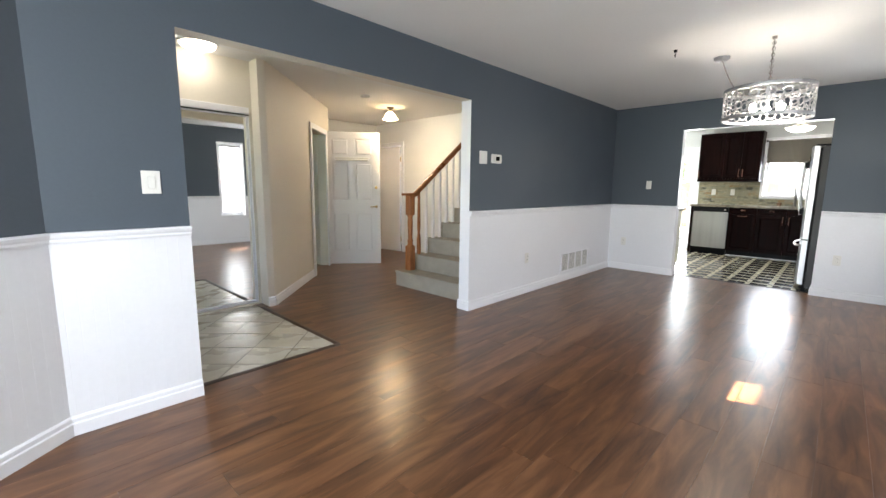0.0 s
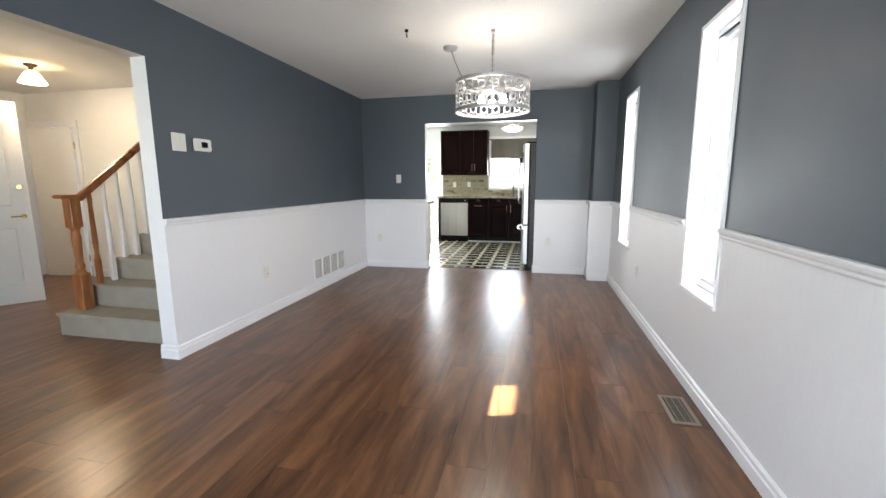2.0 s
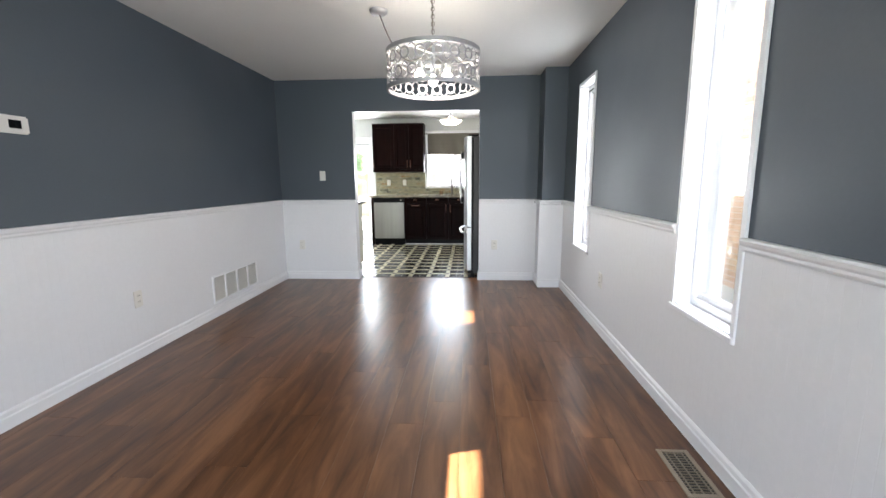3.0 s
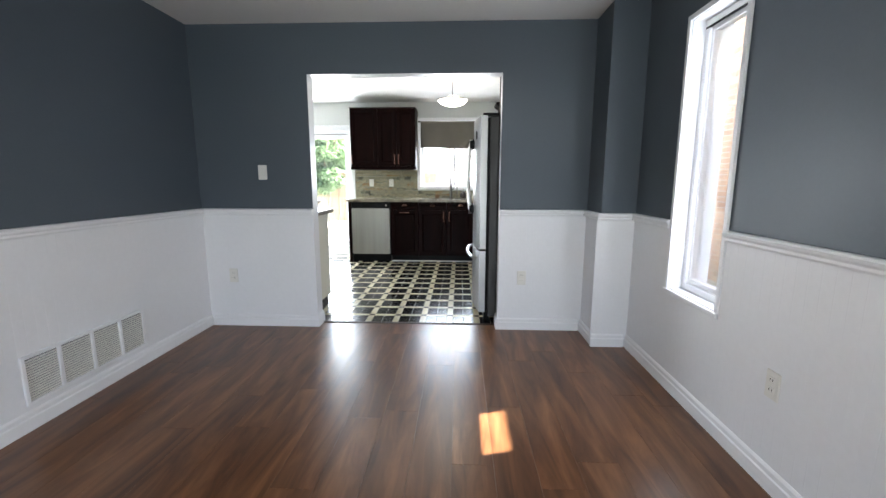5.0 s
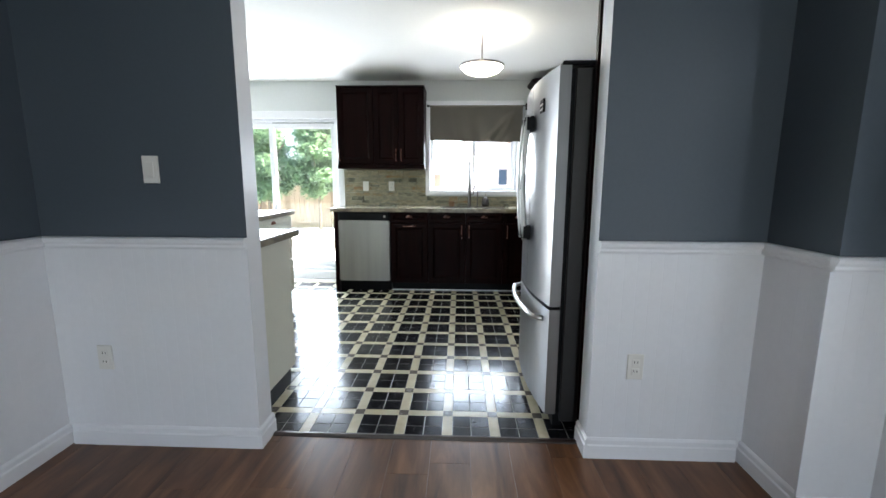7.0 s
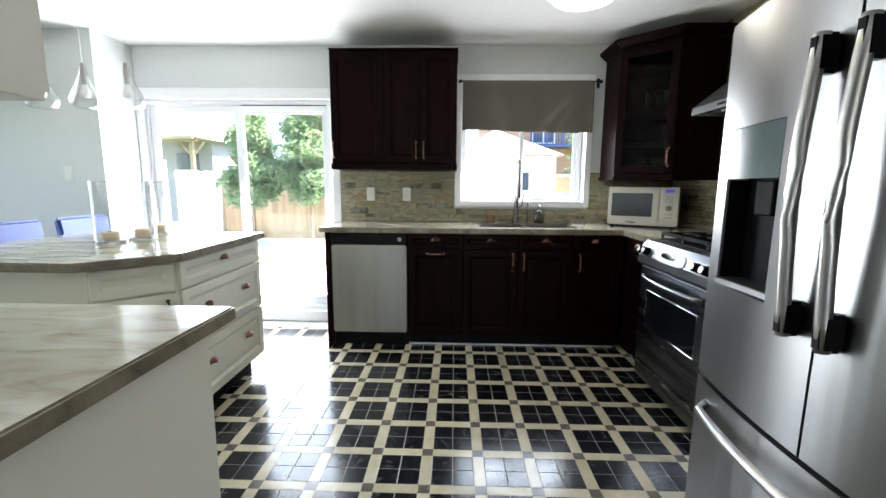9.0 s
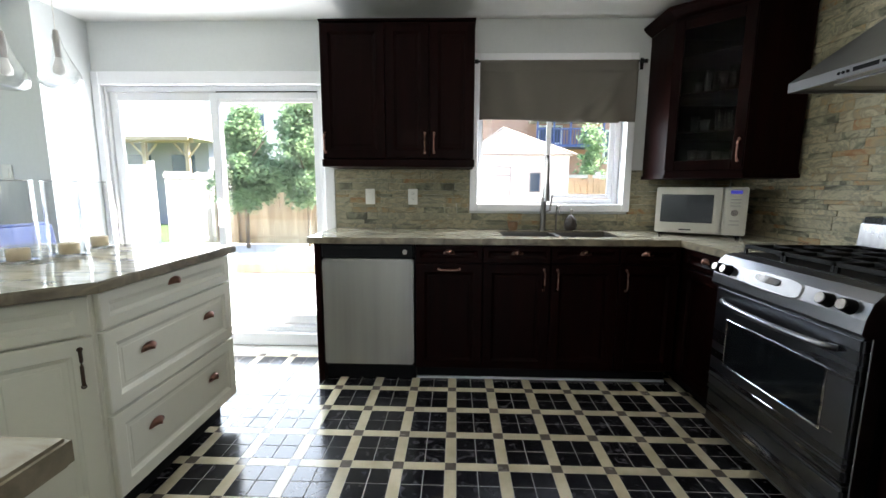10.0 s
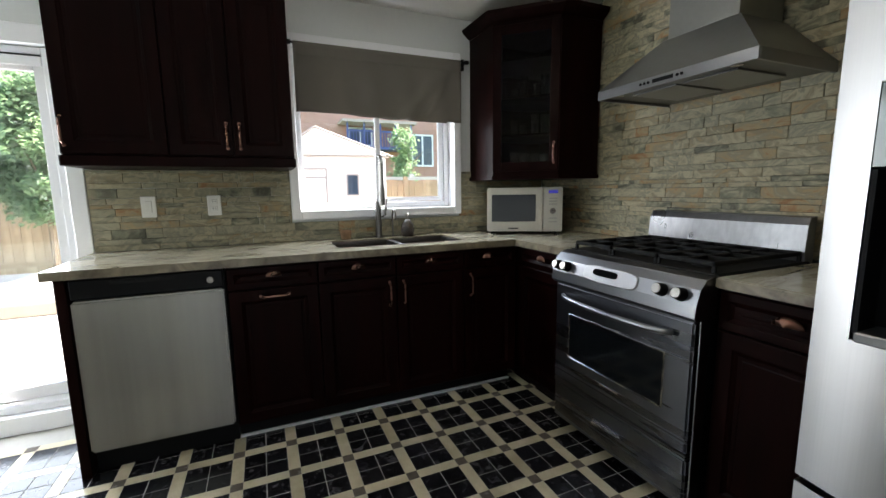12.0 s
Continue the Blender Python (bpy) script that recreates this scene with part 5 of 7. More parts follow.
# sink
SINKM = mat("sink_steel", (0.16, 0.155, 0.15), 0.35, 1.0, var=0.05)
t = thing("sink", (9.68, 0.75, 0.76), "double bowl undermount stainless sink", "sink")
for a, b in ((SY0 + 0.002, 0.735), (0.765, SY1 - 0.002)):
    bm = bmesh.new()
    bx = (SX0 + 0.002, SX1 - 0.002, a, b)
    for q in ((bx[0], bx[1], a, b, 0.76, 0.764), (bx[0], bx[0] + 0.004, a, b, 0.764, CT - 0.01), (bx[1] - 0.004, bx[1], a, b, 0.764, CT - 0.01), (bx[0] + 0.004, bx[1] - 0.004, a, a + 0.004, 0.764, CT - 0.01), (bx[0] + 0.004, bx[1] - 0.004, b - 0.004, b, 0.764, CT - 0.01)):
        box(bm, *q)
    part("bowl", bm, SINKM, t)
bm = bmesh.new()
box(bm, SX0 + 0.002, SX1 - 0.002, 0.736, 0.764, 0.80, CT - 0.012, 0.003)
part("divider", bm, STEEL, t)
# faucet
FAUCET = mat("brushed_faucet_metal", (0.16, 0.15, 0.14), 0.4, 1.0, var=0.08, bump=0)
FX, FY = 9.915, 0.80
t = thing("faucet", (FX, FY, CT), "tall brushed metal spring pull-down faucet", "faucet")
bm = bmesh.new()
cyl(bm, (FX, FY, CT), (FX, FY, CT + 0.012), 0.028)
cyl(bm, (FX, FY, CT + 0.012), (FX, FY, CT + 0.24), 0.020)
part("base", bm, FAUCET, t, smooth=False)
bm = bmesh.new()
pts = []
for i in range(150):
    f = i / 149
    u = f * 25 * 2 * math.pi
    s = f * 0.42
    if s < 0.24:
        c = Vector((FX, FY, CT + 0.24 + s))
    else:
        v = (s - 0.24) / 0.06
        c = Vector((FX - 0.06 + 0.06 * math.cos(min(v, 3.0)), FY + 0.00, CT + 0.48 + 0.06 * math.sin(min(v, 3.0))))
    pts.append(c + Vector((math.cos(u) * 0.012, math.sin(u) * 0.012, 0)))
tube(bm, pts, 0.0038, 5)
part("spring", bm, FAUCET, t)
bm = bmesh.new()
tube(bm, [(FX - 0.12, FY, CT + 0.49), (FX - 0.12, FY, CT + 0.34)], 0.012, 8)
cyl(bm, (FX - 0.12, FY, CT + 0.34), (FX - 0.12, FY, CT + 0.22), 0.016, 0.020)
part("spray_head", bm, FAUCET, t)
bm = bmesh.new()
tube(bm, [(FX, FY, CT + 0.20), (FX - 0.06, FY, CT + 0.23), (FX - 0.12, FY, CT + 0.23)], 0.006, 6)
part("docking_arm", bm, FAUCET, t)
bm = bmesh.new()
tube(bm, [(FX, FY, CT + 0.13), (FX, FY - 0.05, CT + 0.15), (FX, FY - 0.06, CT + 0.26)], 0.007, 6)
part("lever", bm, FAUCET, t)
t = thing("filter_tap", (9.92, 0.70, CT), "small gooseneck filter tap with a dark grip", "tap")
bm = bmesh.new()
tube(bm, [(9.92, 0.70, CT), (9.92, 0.70, CT + 0.15), (9.90, 0.70, CT + 0.19), (9.86, 0.70, CT + 0.18), (9.84, 0.70, CT + 0.12)], 0.006, 7)
part("spout", bm, FAUCET, t)
t = thing("soap_dispenser", (9.90, 0.60, CT), "round dark ribbed soap dispenser with a pump", "soap dispenser")
bm = bmesh.new()
lathe(bm, [(0.001, 0), (0.038, 0.002), (0.046, 0.02), (0.048, 0.05), (0.040, 0.085), (0.022, 0.105), (0.016, 0.115), (0.001, 0.116)], (9.90, 0.60, CT), 24)
part("bottle", bm, mat("dark_ceramic", (0.045, 0.035, 0.03), 0.25, var=0.3, scale=30), t, smooth=True)
bm = bmesh.new()
cyl(bm, (9.90, 0.60, CT + 0.115), (9.90, 0.60, CT + 0.155), 0.006)
tube(bm, [(9.90, 0.60, CT + 0.155), (9.86, 0.60, CT + 0.150)], 0.005, 6)
part("pump", bm, NICKEL, t)
t = thing("stone_dish", (9.93, 1.02, CT), "small rust-brown stone dish by the sink", "dish")
bm = bmesh.new()
lathe(bm, [(0.001, 0), (0.030, 0.001), (0.038, 0.04), (0.034, 0.06), (0.001, 0.058)], (9.93, 1.02, CT), 14)
part("body", bm, mat("rust_stone", (0.22, 0.12, 0.06), 0.7, var=0.3), t)

# wall cabinets
t = thing("wall_cabinet", (9.80, 1.83, 1.405), "dark espresso wall cabinet with three framed doors and copper pulls", "cabinet")
UX = 9.62
carcass(t, UX, XB - 0.002, 1.335, 2.337, 1.455, 2.315, DARKWOOD)
for ya, yb, hx in ((2.337, 1.915, 0.19), (1.915, 1.627, -0.115), (1.627, 1.335, 0.115)):
    m = face_matrix(UX, (ya + yb) / 2, 0, OUTB)
    dd = panel_door(m @ Matrix.Translation((0, 0, 1.883)), ya - yb - 0.005, 0.845, DARKWOOD, t)
    bar_pull(m, hx, 1.56, 0.125, dd)
bm = bmesh.new()
box(bm, UX - 0.024, XB - 0.005, 1.33, 2.342, 1.405, 1.453, 0.004)
part("light_rail", bm, DARKWOOD, t)
bm = bmesh.new()
box(bm, UX - 0.024, XB - 0.005, 1.33, 2.342, 2.316, 2.328, 0.003)
part("top_strip", bm, DARKWOOD, t)

# glazed corner cabinet
t = thing("corner_wall_cabinet", (9.70, -0.3, 1.335), "dark espresso corner wall cabinet with a glass door", "cabinet")
CP = [(XB - 0.002, 0.06), (9.66, 0.06), (9.36, -0.25), (9.36, YR + 0.04), (XB - 0.002, YR + 0.04)]


def grow(o):
    return [(XB - 0.002, 0.06 + o), (9.66 - o * 0.4, 0.06 + o), (9.36 - o, -0.25 + o * 0.4), (9.36 - o, YR + 0.04), (XB - 0.002, YR + 0.04)]


for nm, z0, z1, o in (("bottom", 1.345, 1.385, 0.0), ("top", 2.31, 2.33, 0.0), ("light_rail", 1.335, 1.36, 0.012)):
    bm = bmesh.new()
    prism(bm, grow(o), z0 if nm != "bottom" else 1.361, z1 if nm != "light_rail" else 1.3605)
    part(nm, bm, DARKWOOD, t)
bm = bmesh.new()
rows = []
for o, z in ((0.0, 2.331), (0.012, 2.34), (0.020, 2.345), (0.055, 2.375), (0.062, 2.395), (0.0, 2.395)):
    rows.append([bm.verts.new((*p, z)) for p in grow(o)])
for a, b in zip(rows, rows[1:]):
    for i in range(3):
        bm.faces.new((a[i], a[i + 1], b[i + 1], b[i]))
bm.faces.new(rows[-1])
part("crown_moulding", bm, DARKWOOD, t)
for poly in ([(XB - 0.004, 0.06), (9.66, 0.06), (9.66, 0.04), (XB - 0.004, 0.04)], [(9.36, -0.25), (9.36, YR + 0.045), (9.38, YR + 0.045), (9.38, -0.25)], [(9.38, YR + 0.045), (XB - 0.004, YR + 0.045), (XB - 0.004, YR + 0.065), (9.38, YR + 0.065)], [(XB - 0.004, YR + 0.066), (XB - 0.004, 0.039), (XB - 0.02, 0.039), (XB - 0.02, YR + 0.066)]):
    bm = bmesh.new()
    prism(bm, poly, 1.385, 2.31)
    part("side", bm, DARKWOOD, t)
DL = math.hypot(0.30, 0.31)
m = face_matrix(9.51, -0.095, 0, (-0.31, 0.30))
bm = bmesh.new()
for q in ((-DL / 2, -DL / 2 + 0.06, 1.387, 2.308), (DL / 2 - 0.06, DL / 2, 1.387, 2.308), (-DL / 2 + 0.06, DL / 2 - 0.06, 1.387, 1.447), (-DL / 2 + 0.06, DL / 2 - 0.06, 2.248, 2.308)):
    obox(bm, m @ Matrix.Translation(((q[0] + q[1]) / 2, 0.008, (q[2] + q[3]) / 2)), q[1] - q[0], 0.022, q[3] - q[2], 0.003)
dr = part("door", bm, DARKWOOD, t)
bm = bmesh.new()
obox(bm, m @ Matrix.Translation((0, 0.004, 1.848)), DL - 0.118, 0.004, 0.804)
# clear pane tinted darker for the cabinet's unlit interior
part("glass_pane", bm, glass("dimmed_cabinet_glass", (0.80, 0.79, 0.77), 0.0, 0.004, 0.3, 5.0), dr).visible_shadow = False
bar_pull(m, -DL / 2 + 0.03, 1.50, 0.125, dr)
for z in (1.62, 1.86, 2.10):
    bm2 = bmesh.new()
    prism(bm2, [(9.975, 0.035), (9.68, 0.035), (9.39, -0.25), (9.39, YR + 0.07), (9.975, YR + 0.07)], z, z + 0.012)
    part("shelf", bm2, DARKWOOD, t)
CLEAR = mat("cabinet_glassware", (0.05, 0.052, 0.052), 0.1, var=0.05, bump=0)
rnd = random.Random(5)
for z in (1.386, 1.633, 1.873):
    for k in range(4):
        q = m @ Vector((-0.11 + 0.07 * k, -0.09 - 0.05 * (k % 2), z))
        g = thing("drinking_glass", tuple(q), "clear drinking glass standing in the corner cabinet", "glass", "glassware in the corner cabinet")
        bm = bmesh.new()
        h = rnd.uniform(0.07, 0.14)
        lathe(bm, [(0.001, 0.003), (0.022, 0.0), (0.030, h), (0.0285, h), (0.021, 0.006), (0.001, 0.006)], q, 14)
        part("bowl", bm, BLOWN, g, smooth=True)

# microwave
a0, a1 = Vector((9.72, 0.075)), Vector((9.455, -0.375))
m = face_matrix((a0.x + a1.x) / 2, (a0.y + a1.y) / 2, 0, (-0.86, 0.506))
mw = thing("microwave", (9.66, -0.2, CT), "white countertop microwave oven set across the corner", "microwave")
T = Matrix.Translation
BUTTON = mat("button_grey", (0.36, 0.35, 0.32), 0.5, var=0.02)
WM = mat("microwave_white", (0.50, 0.485, 0.43), 0.35, var=0.03)
bm = bmesh.new()
obox(bm, m @ T((0, -0.15, 1.128)), 0.515, 0.28, 0.305, 0.006, 2)
part("case", bm, WM, mw)
bm = bmesh.new()
obox(bm, m @ T((0.065, 0.0, 1.128)), 0.375, 0.022, 0.30, 0.005, 2)
d = part("door", bm, WM, mw)
bm = bmesh.new()
obox(bm, m @ T((0.075, 0.0115, 1.14)), 0.30, 0.004, 0.185, 0.001)
part("window", bm, mat("microwave_window_glass", (0.035, 0.04, 0.045), 0.08, bump=0, spec=0.9), d)
bm = bmesh.new()
obox(bm, m @ T((0.075, 0.0115, 1.0)), 0.07, 0.003, 0.008)
part("badge", bm, BLACKP, d)
bm = bmesh.new()
obox(bm, m @ T((-0.192, 0.0, 1.128)), 0.128, 0.020, 0.30, 0.005, 2)
c = part("control_panel", bm, WM, mw)
bm = bmesh.new()
obox(bm, m @ T((-0.192, 0.0108, 1.25)), 0.062, 0.003, 0.022)
part("display", bm, BLUELCD, c)
bm = bmesh.new()
cyl(bm, m @ Vector((-0.19, 0.01, 1.12)), m @ Vector((-0.19, 0.028, 1.12)), 0.020, 0.018, 18)
part("dial", bm, NICKEL, c)
for k in range(5):
    bm = bmesh.new()
    obox(bm, m @ T((-0.192, 0.0108, [1.205, 1.185, 1.165, 1.07, 1.045][k])), 0.055, 0.003, 0.009, 0.001)
    part("button", bm, BUTTON, c)
for dx in (-0.22, 0.22):
    bm = bmesh.new()
    cyl(bm, m @ Vector((dx, -0.03, CT)), m @ Vector((dx, -0.03, 0.977)), 0.012)
    part("foot", bm, BLACKP, mw)
    bm = bmesh.new()
    cyl(bm, m @ Vector((dx, -0.27, CT)), m @ Vector((dx, -0.27, 0.977)), 0.012)
    part("foot", bm, BLACKP, mw)

# valance over the sink window
t = thing("window_valance", (9.90, 0.73, 1.75), "taupe linen valance hanging on a rod over the sink window", "curtain")
nx, nz = 60, 16
verts, faces = [], []
for j in range(nz + 1):
    for i in range(nx + 1):
        f, g = i / nx, j / nz
        y = 1.285 - 1.11 * f
        sag = 0.035 * (1 - g) * max(0, f - 0.15) * (1.0 if f < 0.9 else 0.5)
        z = 2.165 - 0.41 * (1 - g) - sag
        x = 9.915 - 0.010 * math.sin(f * 31 + g * 2) * (1 - g) ** 0.5 - 0.020 * (1 - g) * math.sin(9 * f) - 0.030 * min(1, 2.2 * (1 - g)) * max(0, 1 - abs(f - 0.60 - 0.36 * g) / 0.05) - 0.022 * min(1, 2 * (1 - g)) * max(0, 1 - abs(f - 0.74 - 0.22 * g) / 0.04) - 0.012 * max(0, 1 - abs(f - 0.30 + 0.10 * g) / 0.06) * (1 - g)
        verts.append((x - 9.90, y - 0.73, z - 1.75))
for j in range(nz):
    for i in range(nx):
        a = j * (nx + 1) + i
        faces.append((a, a + 1, a + nx + 2, a + nx + 1))
me = bpy.data.meshes.new("cloth")
me.from_pydata(verts, [], faces)
me.materials.append(VALANCE)
for p in me.polygons:
    p.use_smooth = True
o = new("cloth", me)
o.parent = t
md = o.modifiers.new("thick", "SOLIDIFY")
md.thickness = 0.003
bm = bmesh.new()
box(bm, 9.896, 9.900, 0.176, 1.284, 2.085, 2.089)
part("seam", bm, VALANCE, t)
bm = bmesh.new()
tube(bm, [(9.93, 1.31, 2.16), (9.93, 0.12, 2.16)], 0.007, 8)
for y in (1.31, 0.12):
    cyl(bm, (9.93, y - 0.012, 2.16), (9.93, y + 0.012, 2.16), 0.014)
    tube(bm, [(9.93, y, 2.16), (XB - 0.001, y, 2.16)], 0.006, 6)
    box(bm, XB - 0.006, XB - 0.001, y - 0.012, y + 0.012, 2.12, 2.20, 0.001)
part("rod", bm, BLACKI, t)

# ---- range ----
RX0, RX1, RYF = 8.10, 8.87, 0.145
rg = thing("range", (8.485, -0.2, 0), "stainless steel gas range with black grates and a slanted control panel", "range")
bm = bmesh.new()
box(bm, RX0, RX1, -0.56, 0.085, 0.06, 0.93, 0.003)
part("body", bm, BLACKP, rg)
bm = bmesh.new()
box(bm, RX0 + 0.03, RX1 - 0.03, -0.5, 0.03, 0.0, 0.06)
part("plinth", bm, BLACKP, rg)
bm = bmesh.new()
box(bm, RX0 + 0.008, RX1 - 0.008, 0.088, RYF, 0.285, 0.795, 0.008, segs=2)
od = part("oven_door", bm, OVENSTEEL, rg)
bm = bmesh.new()
box(bm, RX0 + 0.12, RX1 - 0.12, RYF - 0.002, RYF + 0.003, 0.43, 0.645, 0.002)
part("window", bm, DISPLAY, od)
bm = bmesh.new()
for q in ((RX0 + 0.112, RX0 + 0.12, 0.422, 0.653), (RX1 - 0.12, RX1 - 0.112, 0.422, 0.653), (RX0 + 0.12, RX1 - 0.12, 0.422, 0.43), (RX0 + 0.12, RX1 - 0.12, 0.645, 0.653)):
    box(bm, q[0], q[1], RYF - 0.001, RYF + 0.005, q[2], q[3], 0.001)
part("window_frame", bm, CHROME, od)
bm = bmesh.new()
pts = [(RX0 + 0.08 + (RX1 - RX0 - 0.16) * i / 16, RYF + 0.012 + 0.050 * math.sin(math.pi * i / 16) ** 0.5, 0.738 + 0.0 * i) for i in range(17)]
tube(bm, pts, 0.012, 10)
part("handle", bm, STEEL, od, smooth=True)
bm = bmesh.new()
box(bm, 8.43, 8.54, RYF - 0.001, RYF + 0.003, 0.372, 0.382, 0.001)
part("badge", bm, CHROME, od)
bm = bmesh.new()
box(bm, RX0 + 0.008, RX1 - 0.008, RYF - 0.012, RYF + 0.002, 0.335, 0.340)
part("crease", bm, GREYSIDE, od)
bm = bmesh.new()
box(bm, RX0 + 0.008, RX1 - 0.008, 0.088, RYF - 0.004, 0.065, 0.262, 0.008, segs=2)
dw_ = part("storage_drawer", bm, OVENSTEEL, rg)
bm = bmesh.new()
box(bm, 8.40, 8.57, RYF - 0.006, RYF + 0.018, 0.165, 0.195, 0.008, segs=2)
part("drawer_grip", bm, CHROME, dw_)
for z in (0.266, 0.276):
    bm = bmesh.new()
    box(bm, RX0 + 0.008, RX1 - 0.008, 0.088, RYF - 0.002, z, z + 0.004)
    part("vent_rail", bm, STEEL, rg)
for x in (RX0 - 0.004, RX1 - 0.002):
    bm = bmesh.new()
    box(bm, x, x + 0.006, 0.075, 0.125, 0.06, 0.80, 0.001)
    part("side_strip", bm, STEEL, rg)
bm = bmesh.new()
prof = [(0.09, 0.800), (0.150, 0.800), (0.165, 0.815), (0.160, 0.86), (0.142, 0.915), (0.112, 0.948), (0.075, 0.958), (0.05, 0.958), (0.05, 0.80)]
A = [bm.verts.new((RX0 - 0.004, y, z)) for y, z in prof]
B = [bm.verts.new((RX1 + 0.004, y, z)) for y, z in prof]
for i in range(len(prof)):
    j = (i + 1) % len(prof)
    bm.faces.new((A[i], A[j], B[j], B[i]))
bm.faces.new(A)
bm.faces.new(B)
cpn = part("control_panel", bm, STEEL, rg)
mp = face_matrix(8.485, 0.1515, 0.888, (0, 1)) @ Matrix.Rotation(radians(18), 4, "X")
bm = bmesh.new()
n = 28
oval = [(0.155 * math.copysign(abs(math.cos(u)) ** 0.5, math.cos(u)), 0.038 * math.copysign(abs(math.sin(u)) ** 0.5, math.sin(u))) for u in [2 * math.pi * k / n for k in range(n)]]
A = [bm.verts.new(mp @ Vector((x + 0.02, 0.0, z))) for x, z in oval]
B = [bm.verts.new(mp @ Vector((x * 0.97 + 0.02, 0.005, z * 0.93))) for x, z in oval]
for i in range(n):
    bm.faces.new((A[i], A[(i + 1) % n], B[(i + 1) % n], B[i]))
bm.faces.new(B)
part("keypad", bm, mat("satin_silver", (0.36, 0.36, 0.37), 0.42, 0.6, var=0.02), cpn)
bm = bmesh.new()
A = [bm.verts.new(mp @ Vector((x * 0.45 + 0.04, 0.0055, z * 0.42 + 0.008))) for x, z in oval]
B = [bm.verts.new(mp @ Vector((x * 0.44 + 0.04, 0.008, z * 0.40 + 0.008))) for x, z in oval]
for i in range(n):
    bm.faces.new((A[i], A[(i + 1) % n], B[(i + 1) % n], B[i]))
bm.faces.new(B)
part("display", bm, DISPLAY, cpn)
for x in (-0.325, -0.245, 0.285, 0.345):
    bm = bmesh.new()
    p, q = mp @ Vector((x, 0.0, 0)), mp @ Vector((x, 0.034, 0))
    cyl(bm, p, q, 0.026, 0.021, 20)
    kb = part("knob", bm, BLACKP, cpn)
    bm = bmesh.new()
    cyl(bm, mp @ Vector((x, 0.0345, 0)), mp @ Vector((x, 0.0375, 0)), 0.019, 0.018, 20)
    part("knob_cap", bm, NICKEL, kb)
bm = bmesh.new()
box(bm, RX0 + 0.002, RX1 - 0.002, -0.53, 0.06, 0.932, 0.962, 0.006)
part("cooktop", bm, BLACKI, rg)
for k in range(3):
    gx0 = RX0 + 0.02 + k * 0.2445
    bm = bmesh.new()
    for x in (gx0, gx0 + 0.114, gx0 + 0.228):
        box(bm, x, x + 0.012, -0.50, 0.04, 0.985, 1.003, 0.003)
    for y in (-0.50, -0.37, -0.24, -0.10, 0.028):
        box(bm, gx0, gx0 + 0.24, y, y + 0.012, 0.985, 1.003, 0.003)
    for x in (gx0, gx0 + 0.228):
        for y in (-0.50, 0.028):
            box(bm, x, x + 0.012, y, y + 0.012, 0.962, 0.985)
    part("grate", bm, BLACKI, rg)
for x, y in ((8.24, -0.38), (8.24, -0.08), (8.485, -0.23), (8.73, -0.38), (8.73, -0.08)):
    bm = bmesh.new()
    cyl(bm, (x, y, 0.962), (x, y, 0.975), 0.045, 0.042, 20)
    cyl(bm, (x, y, 0.975), (x, y, 0.983), 0.033, 0.030, 20)
    part("burner", bm, BLACKI, rg)
bm = bmesh.new()
prof = [(-0.56, 0.93), (-0.50, 0.93), (-0.50, 0.985), (-0.495, 1.0), (-0.505, 1.11), (-0.52, 1.14), (-0.56, 1.145)]
A = [bm.verts.new((RX0 + 0.01, y, z)) for y, z in prof]
B = [bm.verts.new((RX1 - 0.01, y, z)) for y, z in prof]
for i in range(len(prof)):
    j = (i + 1) % len(prof)
    bm.faces.new((A[i], A[j], B[j], B[i]))
bm.faces.new(A)
bm.faces.new(B)
# steel colour darkened and mottled to imitate uneven reflections
part("backguard", bm, mat("backguard_steel_mottled_reflection", (0.18, 0.18, 0.185), 0.30, 1.0, var=0.25, scale=4, bump=0, stretch=(1, 1, 0.4), rough_var=0.06), rg)

# ---- hood ----
hd = thing("range_hood", (8.475, -0.33, 1.70), "stainless steel pyramid chimney range hood", "range hood")
HX0, HX1, HY0, HY1, HZ = 8.105, 8.85, YR + 0.04, -0.075, 1.705
bm = bmesh.new()
for q in ((HX0, HX1, HY1 - 0.012, HY1), (HX0, HX0 + 0.012, HY0, HY1 - 0.012), (HX1 - 0.012, HX1, HY0, HY1 - 0.012)):
    box(bm, *q, HZ, HZ + 0.042, 0.001)
lip = part("rim", bm, STEEL, hd)
bm = bmesh.new()
A = [bm.verts.new(p) for p in ((HX0, HY0, HZ + 0.042), (HX1, HY0, HZ + 0.042), (HX1, HY1, HZ + 0.042), (HX0, HY1, HZ + 0.042))]
B = [bm.verts.new(p) for p in ((8.30, HY0, 1.95), (8.65, HY0, 1.95), (8.65, -0.27, 1.95), (8.30, -0.27, 1.95))]
for i in range(4):
    bm.faces.new((A[i], A[(i + 1) % 4], B[(i + 1) % 4], B[i]))
bm.faces.new(B)
part("canopy", bm, HOODSTEEL, hd)
bm = bmesh.new()
box(bm, 8.315, 8.635, HY0, -0.285, 1.95, CK - 0.001, 0.002)
part("chimney", bm, HOODSTEEL, hd)
bm = bmesh.new()
box(bm, HX0 + 0.012, HX1 - 0.012, HY0 + 0.002, HY1 - 0.012, HZ + 0.012, HZ + 0.022)
part("underside", bm, mat("hood_filter_grey", (0.16, 0.16, 0.155), 0.4, 0.7), hd)
for x in (8.23, 8.49):
    bm = bmesh.new()
    box(bm, x, x + 0.23, -0.48, -0.17, HZ + 0.004, HZ + 0.011, 0.002)
    part("filter", bm, STEEL, hd)
